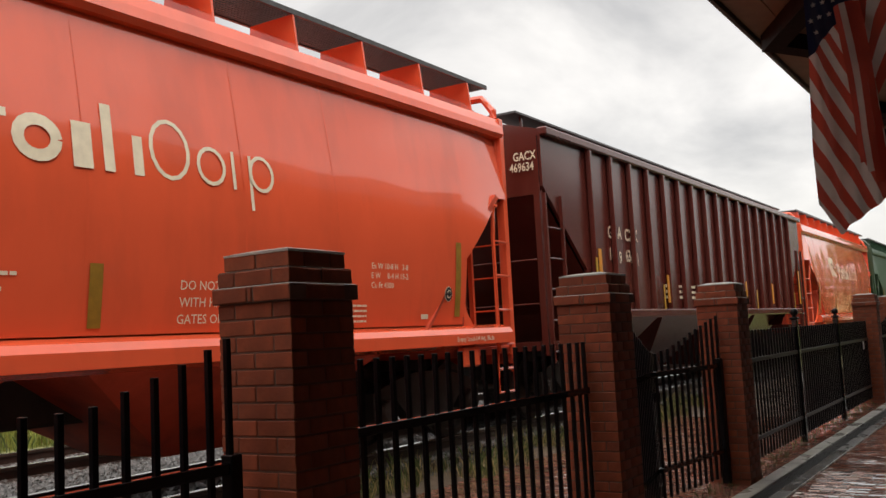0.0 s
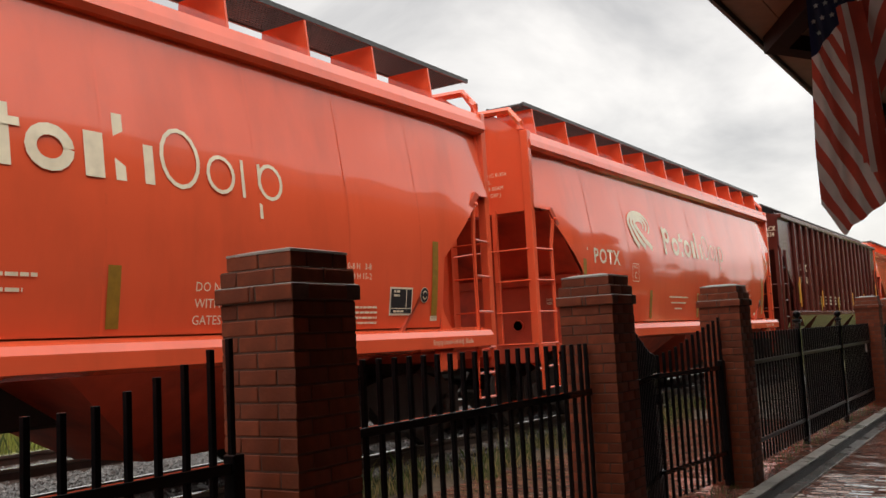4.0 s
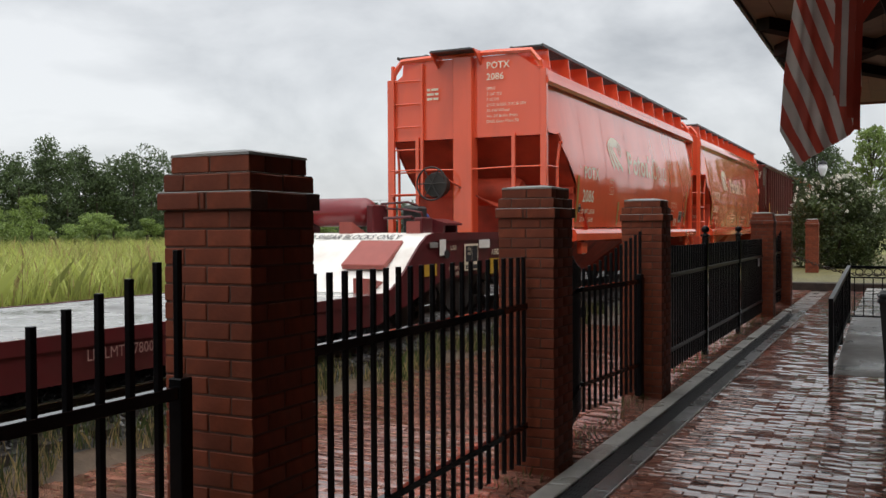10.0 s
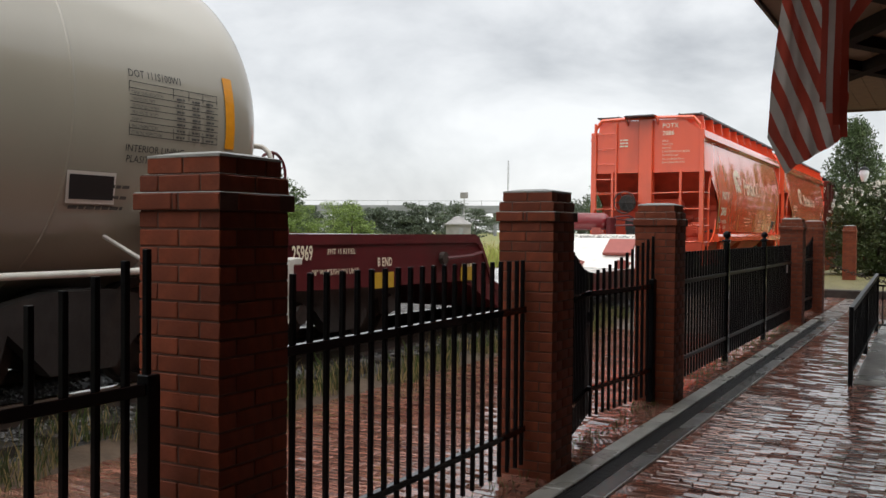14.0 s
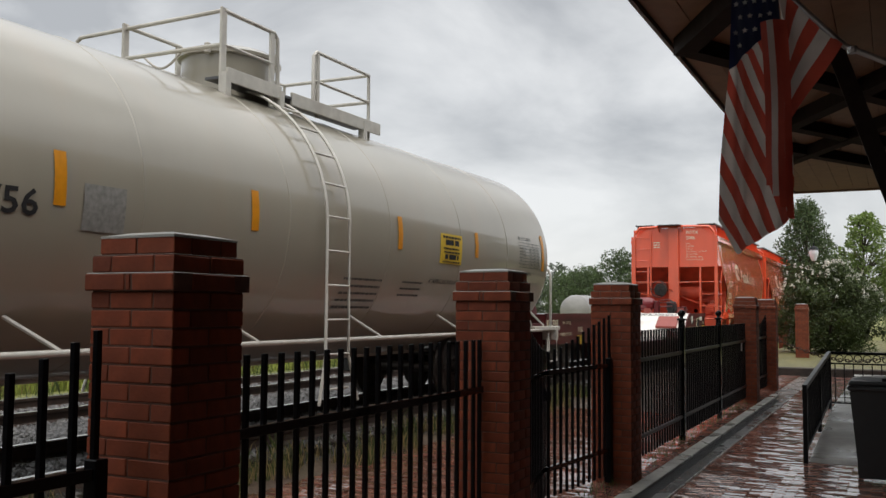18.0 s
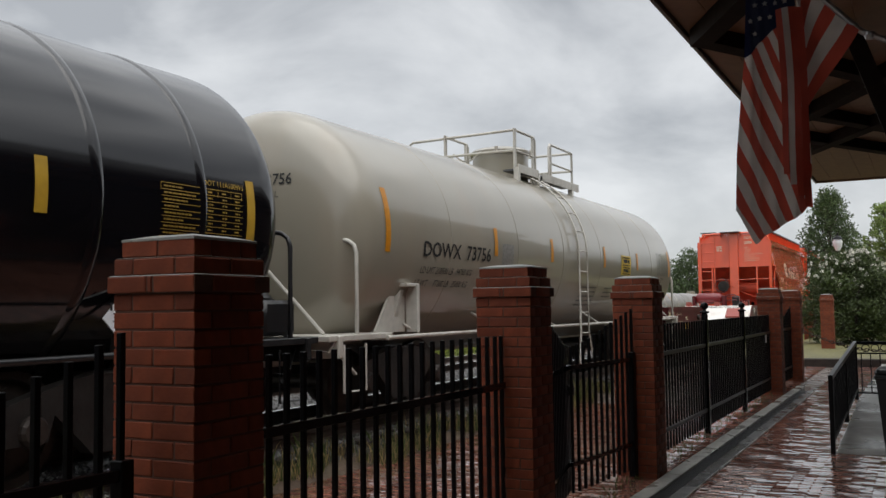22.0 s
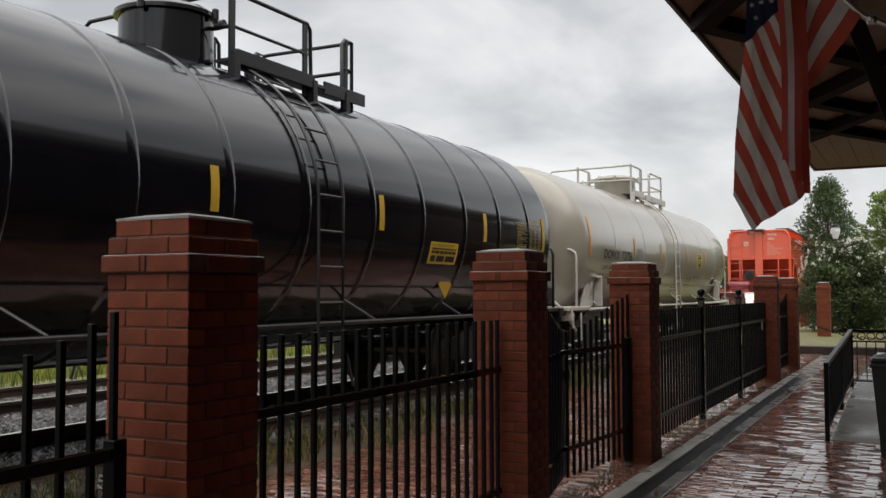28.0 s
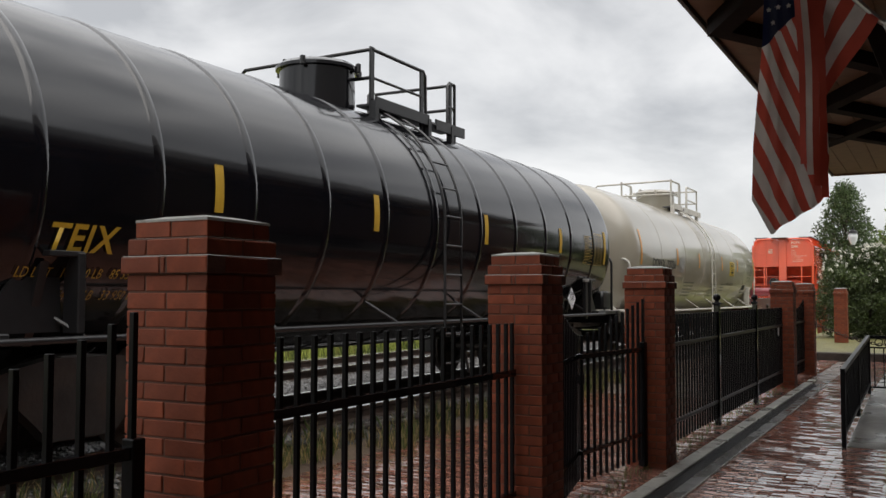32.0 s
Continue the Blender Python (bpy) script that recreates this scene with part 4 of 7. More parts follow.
def brand_marks(car, u0, z0, mat=WHITE, mark_shift=(0, 0), name_shift=(0, 0), shift=0.27):
    """The maker's mark and name as plain strokes, rings and blocks."""
    def put(u, v):
        du, dv = mark_shift if u < 1.1 else name_shift
        z = z0 + v + dv
        return (hopper_half(z) + 0.008, u0 + shift + du + (u if u < 1.1 else 1.37 + (u - 1.32) * 1.065), z)

    def stroke(q, pts, w0, w1):
        n_ = len(pts)
        vs = []
        for i, (a, b) in enumerate(pts):
            c, d = pts[min(i + 1, n_ - 1)], pts[max(i - 1, 0)]
            dx, dy = c[0] - d[0], c[1] - d[1]
            l_ = math.hypot(dx, dy)
            w = w0 + (w1 - w0) * i / (n_ - 1)
            vs += [put(a - dy / l_ * w, b + dx / l_ * w), put(a + dy / l_ * w, b - dx / l_ * w)]
        q.add(vs, [(2 * i, 2 * i + 1, 2 * i + 3, 2 * i + 2) for i in range(n_ - 1)])

    q = Geo()
    for k, (leg, rx, rz) in enumerate(((0.28, 0.46, 0.20), (0.56, 0.33, 0.14), (0.88, 0.2, 0.085))):
        cx, cz = 0.46, 0.14
        pts = [(leg + 0.04, -0.24)] + [(leg - 0.04 + (cx - rx - leg + 0.03) * t_, -0.24 + 0.36 * t_) for t_ in (0.33, 0.66)]
        pts += [(cx + rx * math.cos(a), cz + rz * math.sin(a)) for a in np.linspace(math.pi, -0.22 * math.pi, 16)]
        stroke(q, pts, 0.048, 0.018)
    part("emblem", q, mat, car, "cream emblem of looping stripes")
    q = Geo()
    u, base = 1.32, -0.30

    def ring(c, r_u, r_v, v0, w):
        pts = [(c + r_u * math.cos(a), v0 + r_v * math.sin(a)) for a in np.linspace(0, 2 * math.pi, 17)]
        stroke(q, pts, w, w)

    def post(c, v0, v1, w):
        stroke(q, [(c, v0), (c, v1)], w, w)

    for kind_, wide_ in (("T", 0.38), ("o", 0.37), ("t", 0.26), ("o", 0.36), ("s", 0.29), ("h", 0.37)):
        c = u + wide_ / 2
        q = Geo()
        if kind_ == "T":
            post(u + 0.05, base, base + 0.48, 0.045)
            ring(u + 0.18, 0.10, 0.10, base + 0.34, 0.038)
        elif kind_ == "t":
            post(c, base, base + 0.42, 0.04)
            stroke(q, [(u + 0.02, base + 0.3), (u + wide_ - 0.02, base + 0.3)], 0.03, 0.03)
        elif kind_ == "h":
            post(u + 0.06, base, base + 0.5, 0.042)
            post(u + wide_ - 0.07, base, base + 0.3, 0.042)
        elif kind_ == "s":
            post(c, base, base + 0.33, 0.075)
        else:
            ring(c, wide_ / 2 - 0.045, 0.125, base + 0.165, 0.042)
        part("name_stroke", q, mat, car, "cream painted shape")
        u += wide_
    for kind_, wide_ in (("C", 0.43), ("o", 0.35), ("r", 0.19), ("p", 0.34)):
        c = u + wide_ / 2
        q = Geo()
        if kind_ == "C":
            ring(c, 0.17, 0.225, base + 0.24, 0.017)
        elif kind_ == "r":
            post(c - 0.04, base, base + 0.32, 0.016)
        else:
            ring(c, wide_ / 2 - 0.045, 0.145, base + 0.165, 0.016)
            if kind_ == "p":
                post(u + 0.05, base - 0.16, base + 0.31, 0.016)
        part("name_stroke", q, mat, car, "cream painted shape")
        u += wide_


def covered_hopper(name, yc, paint, marks, label, lettered=True, end_text=(), shifts=((0, 0), (0, 0), 0), dims=3.35, gear=False, half=5.97, shift=0.27):
    car = thing(name, (TRACK_X, yc - shift, RAIL_Z), label, "freight car", "freight train")
    L = half
    # Parts inside the car ends and underneath take the darkened orange.
    dull = SHADEORANGE if paint is ORANGE else paint
    top = 3.75
    # outline of the lower edge of the side sheet
    rear = [(0, 2.91), (0.31, 2.90), (0.35, 2.84), (0.365, 2.76), (0.44, 2.735), (0.52, 2.67), (1.19, 2.10), (1.20, 1.62), (1.205, 1.35)]
    low = [(-L + a, b) for a, b in rear] + [(L - a, b) for a, b in reversed(rear)]
    yy = sorted(set([p[0] for p in low] + [e * (L - a) for e in (-1, 1) for a in (0.15, 0.7, 0.95)] + [-4.6 + k * 0.4 for k in range(24)]))
    for s_ in (-1, 1):
        q = Geo()
        nz = 24
        cols = []
        for y in yy:
            zb = smooth_between(low, y)
            pinch = 0.05 * max(0, (abs(y) - L + 1.2) / 1.2) ** 2
            col = []
            for k in range(nz + 1):
                z = max(zb, top - 0.1 * k)
                if not col or z < q.v[col[-1]][2] - 1e-5:
                    wav = 0.006 * math.cos(2 * math.pi * y / 1.52) * math.sin(math.pi * min(1, max(0, (z - 1.35) / 2.4)))
                    q.v.append((s_ * (hopper_half(z) - pinch - wav), y, z))
                    col.append(len(q.v) - 1)
                else:
                    col.append(col[-1])
            cols.append(col)
        for a, b in zip(cols, cols[1:]):
            for k in range(nz):
                f_ = list(dict.fromkeys((a[k], b[k], b[k + 1], a[k + 1])))
                if len(f_) > 2:
                    q.f.append(tuple(f_))
        part("side_sheet", q, paint, car, "smooth bulging side sheet", smooth=40)
        part("top_chord", Geo().prism([(s_ * 1.38, 3.69), (s_ * 1.48, 3.70), (s_ * 1.515, 3.75), (s_ * 1.495, 3.84), (s_ * 1.45, 3.95), (s_ * 1.38, 3.98)], "y", -L - 0.02, L + 0.02), paint, car, "rounded top chord")
        part("side_sill", Geo().prism([(s_ * 1.50, 1.34), (s_ * 1.62, 1.30), (s_ * 1.66, 1.24), (s_ * 1.66, 1.12), (s_ * 1.50, 1.08)], "y", -L + 1.0, L - 0.3), paint, car, "heavy side sill")
        part("jacking_pad", Geo().box(s_ * 1.56, -L + 1.6, 0.98, 0.1, 0.34, 0.22, bevel=0.02), paint, car)
        part("jacking_pad", Geo().box(s_ * 1.56, L - 1.2, 0.98, 0.1, 0.34, 0.22, bevel=0.02), paint, car)
        seam = Geo()
        for j in range(10):
            z0, z1 = 1.36 + j * 0.236, 1.36 + (j + 1) * 0.236
            seam.add([(s_ * (hopper_half(z0) + 0.0015), -0.012, z0), (s_ * (hopper_half(z0) + 0.0015), 0.012, z0), (s_ * (hopper_half(z1) + 0.0015), 0.012, z1), (s_ * (hopper_half(z1) + 0.0015), -0.012, z1)], [(0, 1, 2, 3)])
        seam_mesh = seam.mesh("weld_seam", paint)
        for y in (-4.6, -3.2, -1.57, 0.12, 1.65, 2.85, 4.05):
            part("weld_seam", seam_mesh, paint, car).location.y = y + shift
        # roof walk and its brackets
        walk_ = part("roof_walk", Geo().box(s_ * 1.36, 0, 4.365, 0.03, 2 * L - 0.2, 0.05).box(s_ * 0.80, 0, 4.365, 0.03, 2 * L - 0.2, 0.05), GRATE, car, "see-through steel roof walk")
        gr = Geo()
        y = -L + 0.12
        while y < L - 0.1:
            gr.box(s_ * 1.08, y, 4.365, 0.54, 0.008, 0.028)
            y += 0.04
        for k in range(12):
            gr.box(s_ * (0.83 + 0.045 * k), 0, 4.368, 0.008, 2 * L - 0.2, 0.028)
        part("grating", gr, GRATE, walk_)
        y = -L + 0.35
        while y < L:
            part("walk_bracket", Geo().prism([(s_ * 1.42, 3.93), (s_ * 1.37, 4.337), (s_ * 0.82, 4.337), (s_ * 0.80, 4.05)], "y", y - 0.012, y + 0.012), paint, car)
            y += 1.06
    part("roof", Geo().prism([(-1.44, 3.93), (-0.9, 4.08), (-0.4, 4.16), (0.4, 4.16), (0.9, 4.08), (1.44, 3.93), (1.4, 3.86), (-1.4, 3.86)], "y", -L, L), paint, car, "shallow curved roof")
    part("loading_trough", Geo().prism([(-0.3, 4.15), (-0.26, 4.30), (0.26, 4.30), (0.3, 4.15)], "y", -L + 0.8, L - 0.8), paint, car, "long roof hatch")
    y = -L + 1.2
    while y < L - 0.8:
        part("hatch_clamp", Geo().box(0, y, 4.31, 0.62, 0.05, 0.03), paint, car)
        y += 1.3
    for e in (-1, 1):
        ye = e * (L - 0.02)
        part("end_sheet", Geo().prism([(-1.40, 2.88), (1.40, 2.88), (1.42, 3.75), (1.36, 3.95), (0.95, 4.24), (-0.9, 4.24), (-1.36, 3.92), (-1.42, 3.75)], "y", ye - 0.03, ye + 0.03), paint, car, "flat upper end sheet")
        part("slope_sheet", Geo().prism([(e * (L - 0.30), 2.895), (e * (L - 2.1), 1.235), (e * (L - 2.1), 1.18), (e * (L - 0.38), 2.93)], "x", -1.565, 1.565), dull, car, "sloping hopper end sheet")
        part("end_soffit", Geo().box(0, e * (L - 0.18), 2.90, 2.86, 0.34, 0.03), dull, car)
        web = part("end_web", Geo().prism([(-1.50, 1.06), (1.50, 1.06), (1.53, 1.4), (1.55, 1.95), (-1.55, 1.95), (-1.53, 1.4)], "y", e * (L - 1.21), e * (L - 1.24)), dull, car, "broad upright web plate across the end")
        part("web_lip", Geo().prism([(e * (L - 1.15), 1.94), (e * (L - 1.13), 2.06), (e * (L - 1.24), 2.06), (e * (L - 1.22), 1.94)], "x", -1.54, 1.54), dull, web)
        # A flat dark disc stands for the shade inside a hole.
        part("web_hole_disc", Geo().lathe([(0.0, 0.0), (0.075, 0.0)], "y", (0.5, e * (L - 1.20), 1.36), 16), GRIME, web, "flat dark disc standing for a shaded hole")
        part("hole_rim", Geo().tube([(0.5 + 0.08 * math.cos(a * math.pi / 8), e * (L - 1.2), 1.36 + 0.08 * math.sin(a * math.pi / 8)) for a in range(17)], 0.012, 5, cap=False), dull, web)
        for s_ in (-1, 1):
            part("sill_flare", Geo().prism([(e * (L - 1.22), 1.72), (e * (L - 1.16), 1.50), (e * (L - 1.05), 1.36), (e * (L - 0.80), 1.20), (e * (L - 0.60), 1.10), (e * (L - 1.22), 1.08)], "x", s_ * 1.50, s_ * 1.54), paint, car, "curved gusset at the end of the sill")
        part("centre_post", Geo().box(0, ye + e * 0.02, 2.75, 0.36, 0.26, 3.0, bevel=0.015), paint, car, "wide centre post")
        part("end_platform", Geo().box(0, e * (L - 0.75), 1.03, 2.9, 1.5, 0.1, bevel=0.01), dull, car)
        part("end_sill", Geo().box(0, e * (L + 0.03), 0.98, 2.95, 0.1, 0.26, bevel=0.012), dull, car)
        part("end_beam", Geo().tube([(-1.37, ye + e * 0.05, 3.98), (-1.37, ye + e * 0.05, 4.06), (-1.2, ye + e * 0.05, 4.27), (-0.6, ye + e * 0.05, 4.29), (0.6, ye + e * 0.05, 4.29), (1.22, ye + e * 0.05, 4.27), (1.37, ye + e * 0.05, 4.08), (1.37, ye + e * 0.05, 3.98)], 0.05, 6), paint, car, "arched end handhold")
        part("crossover_walk", Geo().box(-0.1, ye + e * 0.16, 4.325, 0.75, 0.5, 0.03), GRATE, car, "end roof platform")
        for xx in (-0.5, 0.3):
            part("walk_gusset", Geo().prism([(ye, 4.08), (ye, 4.33), (ye + e * 0.36, 4.33)], "x", xx - 0.015, xx + 0.015), paint, car)
        for s_ in (-1, 1):
            part("corner_post", Geo().box(s_ * 1.43, ye + e * 0.04, 2.46, 0.11, 0.10, 3.0, bevel=0.008), paint, car)
            part("post_foot", Geo().box(s_ * 1.5, ye + e * 0.03, 0.76, 0.05, 0.05, 0.52), paint, car)
            part("foot_brace", Geo().tube([(s_ * 1.5, ye + e * 0.03, 0.74), (s_ * 1.12, ye + e * 0.03, 1.0)], 0.022, 6), paint, car)
            zs = [1.10 + 0.42 * k for k in range(4)]
            side_ladder = part("ladder", Geo().tube([(s_ * 1.51, e * (L - 0.40), 1.0), (s_ * 1.51, e * (L - 0.40), 2.42), (s_ * 1.545, e * (L - 0.43), 2.78)], 0.028, 6), paint, car, "narrow steel ladder")
            part("bolt", Geo().lathe([(0.0, 0.03), (0.018, 0.028), (0.022, 0.0)], "x", (s_ * 1.575, e * (L - 0.43), 2.78), 8), paint, side_ladder)
            for z in zs:
                part("rung", Geo().tube([(s_ * 1.48, ye + e * 0.04, z), (s_ * 1.53, e * (L - 0.40), z)], 0.013, 6), paint, side_ladder)
            end_ladder = part("end_ladder", Geo().box(s_ * 0.90, ye + e * 0.06, 1.95, 0.06, 0.05, 1.95), paint, car)
            for z in zs:
                part("rung", Geo().tube([(s_ * 0.90, ye + e * 0.10, z), (s_ * 1.42, ye + e * 0.10, z)], 0.013, 6), paint, end_ladder)
            part("end_rail", Geo().tube([(s_ * 0.12, ye + e * 0.1, 2.34), (s_ * 0.9, ye + e * 0.12, 2.36)], 0.014, 6), paint, car)
            part("stirrup_step", Geo().tube([(s_ * 1.5, ye + e * 0.02, 0.52), (s_ * 1.5, e * (L - 0.42), 0.52), (s_ * 1.5, e * (L - 0.42), 0.80), (s_ * 1.5, e * (L - 0.42), 1.0)], 0.018, 6).tube([(s_ * 1.5, ye + e * 0.02, 0.80), (s_ * 1.5, e * (L - 0.42), 0.80)], 0.018, 6), paint, car)
        if e == -1:
            zs = [1.92 + 0.4 * k for k in range(6)]
            ladder(car, -1.37, ye - 0.08, -0.80, ye - 0.08, 1.9, 4.2, zs, paint)
        if e == -1 and gear:
            bw = part("brake_wheel", Geo().tube([(-0.45 + 0.28 * math.cos(a * math.pi / 10), ye - 0.42, 2.10 + 0.28 * math.sin(a * math.pi / 10)) for a in range(21)], 0.016, 6, cap=False), GRIME, car, "black brake wheel")
            sp = Geo()
            for k in range(3):
                a = k * math.pi / 3
                sp.tube([(-0.45 - 0.28 * math.cos(a), ye - 0.42, 2.10 - 0.28 * math.sin(a)), (-0.45 + 0.28 * math.cos(a), ye - 0.42, 2.10 + 0.28 * math.sin(a))], 0.012, 5)
            part("spokes", sp, GRIME, bw)
            part("brake_housing", Geo().lathe([(0.05, -0.1), (0.2, -0.09), (0.23, 0.0), (0.2, 0.12), (0.1, 0.16)], "y", (-0.42, ye - 0.28, 2.08), 16), GRIME, car, "black gear housing", smooth=40)
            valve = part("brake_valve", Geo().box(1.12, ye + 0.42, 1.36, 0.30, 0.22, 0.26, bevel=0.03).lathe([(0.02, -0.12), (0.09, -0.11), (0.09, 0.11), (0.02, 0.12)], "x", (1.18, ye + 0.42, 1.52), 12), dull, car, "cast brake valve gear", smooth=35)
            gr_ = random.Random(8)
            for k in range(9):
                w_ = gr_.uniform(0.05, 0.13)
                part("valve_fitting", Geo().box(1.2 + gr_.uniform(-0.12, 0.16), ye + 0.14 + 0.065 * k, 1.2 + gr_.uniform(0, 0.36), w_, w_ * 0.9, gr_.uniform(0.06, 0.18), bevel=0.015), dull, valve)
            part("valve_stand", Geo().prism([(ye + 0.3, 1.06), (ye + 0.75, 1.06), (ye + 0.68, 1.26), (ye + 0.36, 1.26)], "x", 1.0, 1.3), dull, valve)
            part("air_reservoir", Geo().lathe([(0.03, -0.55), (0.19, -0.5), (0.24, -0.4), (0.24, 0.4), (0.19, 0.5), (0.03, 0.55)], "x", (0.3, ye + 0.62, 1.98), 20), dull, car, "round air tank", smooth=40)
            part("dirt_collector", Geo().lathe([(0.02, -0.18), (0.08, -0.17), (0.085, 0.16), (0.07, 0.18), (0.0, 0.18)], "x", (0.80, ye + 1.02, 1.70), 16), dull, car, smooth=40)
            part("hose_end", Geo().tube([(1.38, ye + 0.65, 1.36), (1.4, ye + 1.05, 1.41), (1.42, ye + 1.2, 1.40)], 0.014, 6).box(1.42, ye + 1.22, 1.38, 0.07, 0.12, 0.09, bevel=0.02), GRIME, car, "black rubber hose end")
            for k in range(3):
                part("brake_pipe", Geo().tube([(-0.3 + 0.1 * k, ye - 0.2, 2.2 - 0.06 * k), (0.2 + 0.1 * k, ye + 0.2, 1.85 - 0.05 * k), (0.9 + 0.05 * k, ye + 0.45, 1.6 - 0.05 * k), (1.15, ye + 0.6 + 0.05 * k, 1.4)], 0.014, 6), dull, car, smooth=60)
        coupler(car, e * (L + 0.05), e)
    for y in (-2.1, 2.1):
        part("discharge_hopper", Geo().add([(-1.3, y - 1.9, 1.15), (1.3, y - 1.9, 1.15), (1.3, y + 1.9, 1.15), (-1.3, y + 1.9, 1.15), (-0.5, y - 0.5, 0.3), (0.5, y - 0.5, 0.3), (0.5, y + 0.5, 0.3), (-0.5, y + 0.5, 0.3)],
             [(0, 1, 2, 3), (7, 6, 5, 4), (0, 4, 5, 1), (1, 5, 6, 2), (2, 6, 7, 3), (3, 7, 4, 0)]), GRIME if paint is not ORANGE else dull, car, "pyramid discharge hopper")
    part("centre_sill", Geo().box(0, 0, 0.86, 0.5, 2 * L, 0.4, bevel=0.02), GRIME, car)
    sets = []
    for y in (-L + 1.3, L - 1.3):
        bogie(car, y, sets)

    def side(u, v):
        return (hopper_half(v) + 0.008, u + shift, v)
    for u, z0, z1 in ((-4.97, 1.44, 2.27), (-2.3, 1.40, 1.86), (0.2, 1.40, 1.85), (2.8 if dims > 3 else 1.75, 1.40, 1.86), (L - shift - 1.38, 1.44, 2.27)):
        t_ = Geo()
        n_ = 4
        for k in range(n_):
            a, b = z0 + (z1 - z0) * k / n_, z0 + (z1 - z0) * (k + 1) / n_
            t_.add([side(u - 0.055, a), side(u + 0.055, a), side(u + 0.055, b), side(u - 0.055, b)], [(0, 1, 2, 3)])
        part("reflector_tape", t_, OLIVE, car, "olive reflective tape")
    if lettered:
        brand_marks(car, -2.95, 2.76, mark_shift=shifts[0], name_shift=shifts[1], shift=shift)
    if marks:
        words(marks[0], 0.225, WHITE, car, lambda u, v: side(-4.65 + u, 2.23 + v), wide=1.12, bold=0.006, gap=marks[2])
        words(marks[1], 0.225, WHITE, car, lambda u, v: side(-4.7 + u, 1.81 + v), wide=1.12, bold=0.006, gap=marks[2])
        words(marks[3], 0.085, WHITE, car, lambda u, v: side(-4.72 + u, 1.60 + v), wide=1.05, bold=0.001, name="load_limit")
        words(marks[4], 0.085, WHITE, car, lambda u, v: side(-4.74 + u, 1.45 + v), wide=1.05, bold=0.001, name="light_weight")
        for at_ in (-4.83, L - shift - 1.58):
            def disc(r, lift, at_=at_):
                return Geo().add([tuple(np.add(side(at_ + r * math.cos(a * math.pi / 9), 1.69 + 1.1 * r * math.sin(a * math.pi / 9)), (lift, 0, 0))) for a in range(18)], [tuple(range(18))])
            badge = part("round_badge", disc(0.077, 0.0), WHITE, car, "small round badge")
            part("badge_ring", disc(0.070, 0.003), INK, badge)
            part("badge_field", disc(0.043, 0.006), WHITE, badge)
            part("badge_sign", disc(0.030, 0.009), INK, badge)
            part("bar", Geo().add([tuple(np.add(side(at_ + a, 1.69 + b), (0.012, 0, 0))) for a, b in ((-0.052, -0.012), (0.052, -0.012), (0.052, 0.012), (-0.052, 0.012))], [(0, 1, 2, 3)]), INK, badge)
        part("pale_tag", Geo().add([side(-4.88 + a, 2.40 + b) for a, b in ((0, 0), (0.03, 0), (0.03, 0.045), (0, 0.045))], [(0, 1, 2, 3)]), WHITE, car)
        words("EQUALIZING", 0.034, WHITE, car, lambda u, v: (0.99 + u, -L + 1.204, 1.70 + v), name="tank_note")
        words("RESERVOIR", 0.034, WHITE, car, lambda u, v: (0.99 + u, -L + 1.204, 1.645 + v), name="tank_note")
        words("PLATE", 0.05, WHITE, car, lambda u, v: side(-2.97 + shifts[2] + u, 2.2 + v), name="plate_word")
        words("C", 0.11, WHITE, car, lambda u, v: side(-2.92 + shifts[2] + u, 2.04 + v), name="plate_letter")
        fr = Geo()
        for a, b, c, d in ((-3.0, -2.72, 2.27, 2.28), (-3.0, -2.72, 1.99, 2.0), (-3.0, -2.99, 1.99, 2.28), (-2.73, -2.72, 1.99, 2.28)):
            fr.add([side(u_ + shifts[2], v_) for u_, v_ in ((a, c), (b, c), (b, d), (a, d))], [(0, 1, 2, 3)])
        part("plate_frame", fr, WHITE, car)
        words("DO NOT MOVE CAR", 0.075, WHITE, car, lambda u, v: side(0.95 + u, 1.68 + v), name="warning")
        words("WITH HATCHES OR", 0.075, WHITE, car, lambda u, v: side(0.95 + u, 1.55 + v), name="warning")
        words("GATES OPEN", 0.075, WHITE, car, lambda u, v: side(0.93 + u, 1.42 + v), name="warning")
        bars([(-1.4, -0.4, 1.75, 0.026), (-1.3, -0.5, 1.65, 0.026), (-1.1, -0.7, 1.55, 0.026), (2.95, 3.3, 1.40, 0.02), (2.95, 3.3, 1.45, 0.02), (2.95, 3.3, 1.50, 0.02), (2.95, 3.3, 1.55, 0.02), (4.25, 4.4, 1.42, 0.05)], WHITE, car, side)
        for k, line in enumerate(("Ex W 10-8 H   3-8", "E W     8-4 H 15-2", "Cu Ft 4300")):
            words(line, 0.06, WHITE, car, lambda u, v, k=k: side(dims + u, 1.925 - 0.095 * k + v), name="dimension")
        if dims < 3:
            part("panel_border", Geo().add([side(u_, v_) for u_, v_ in ((3.50, 1.48), (3.90, 1.48), (3.90, 1.765), (3.50, 1.765))], [(0, 1, 2, 3)]), WHITE, car, "white painted border")
            part("data_panel", Geo().add([(side(u_, v_)[0] + 0.004,) + side(u_, v_)[1:] for u_, v_ in ((3.52, 1.50), (3.88, 1.50), (3.88, 1.745), (3.52, 1.745))], [(0, 1, 2, 3)]), INK, car, "black data panel")
            bars([(3.56, 3.66, 1.71 - 0.04 * k, 0.022) for k in range(2)] + [(3.56, 3.74, 1.51, 0.02)], WHITE, car, lambda u, v: (side(u, v)[0] + 0.008,) + side(u, v)[1:])
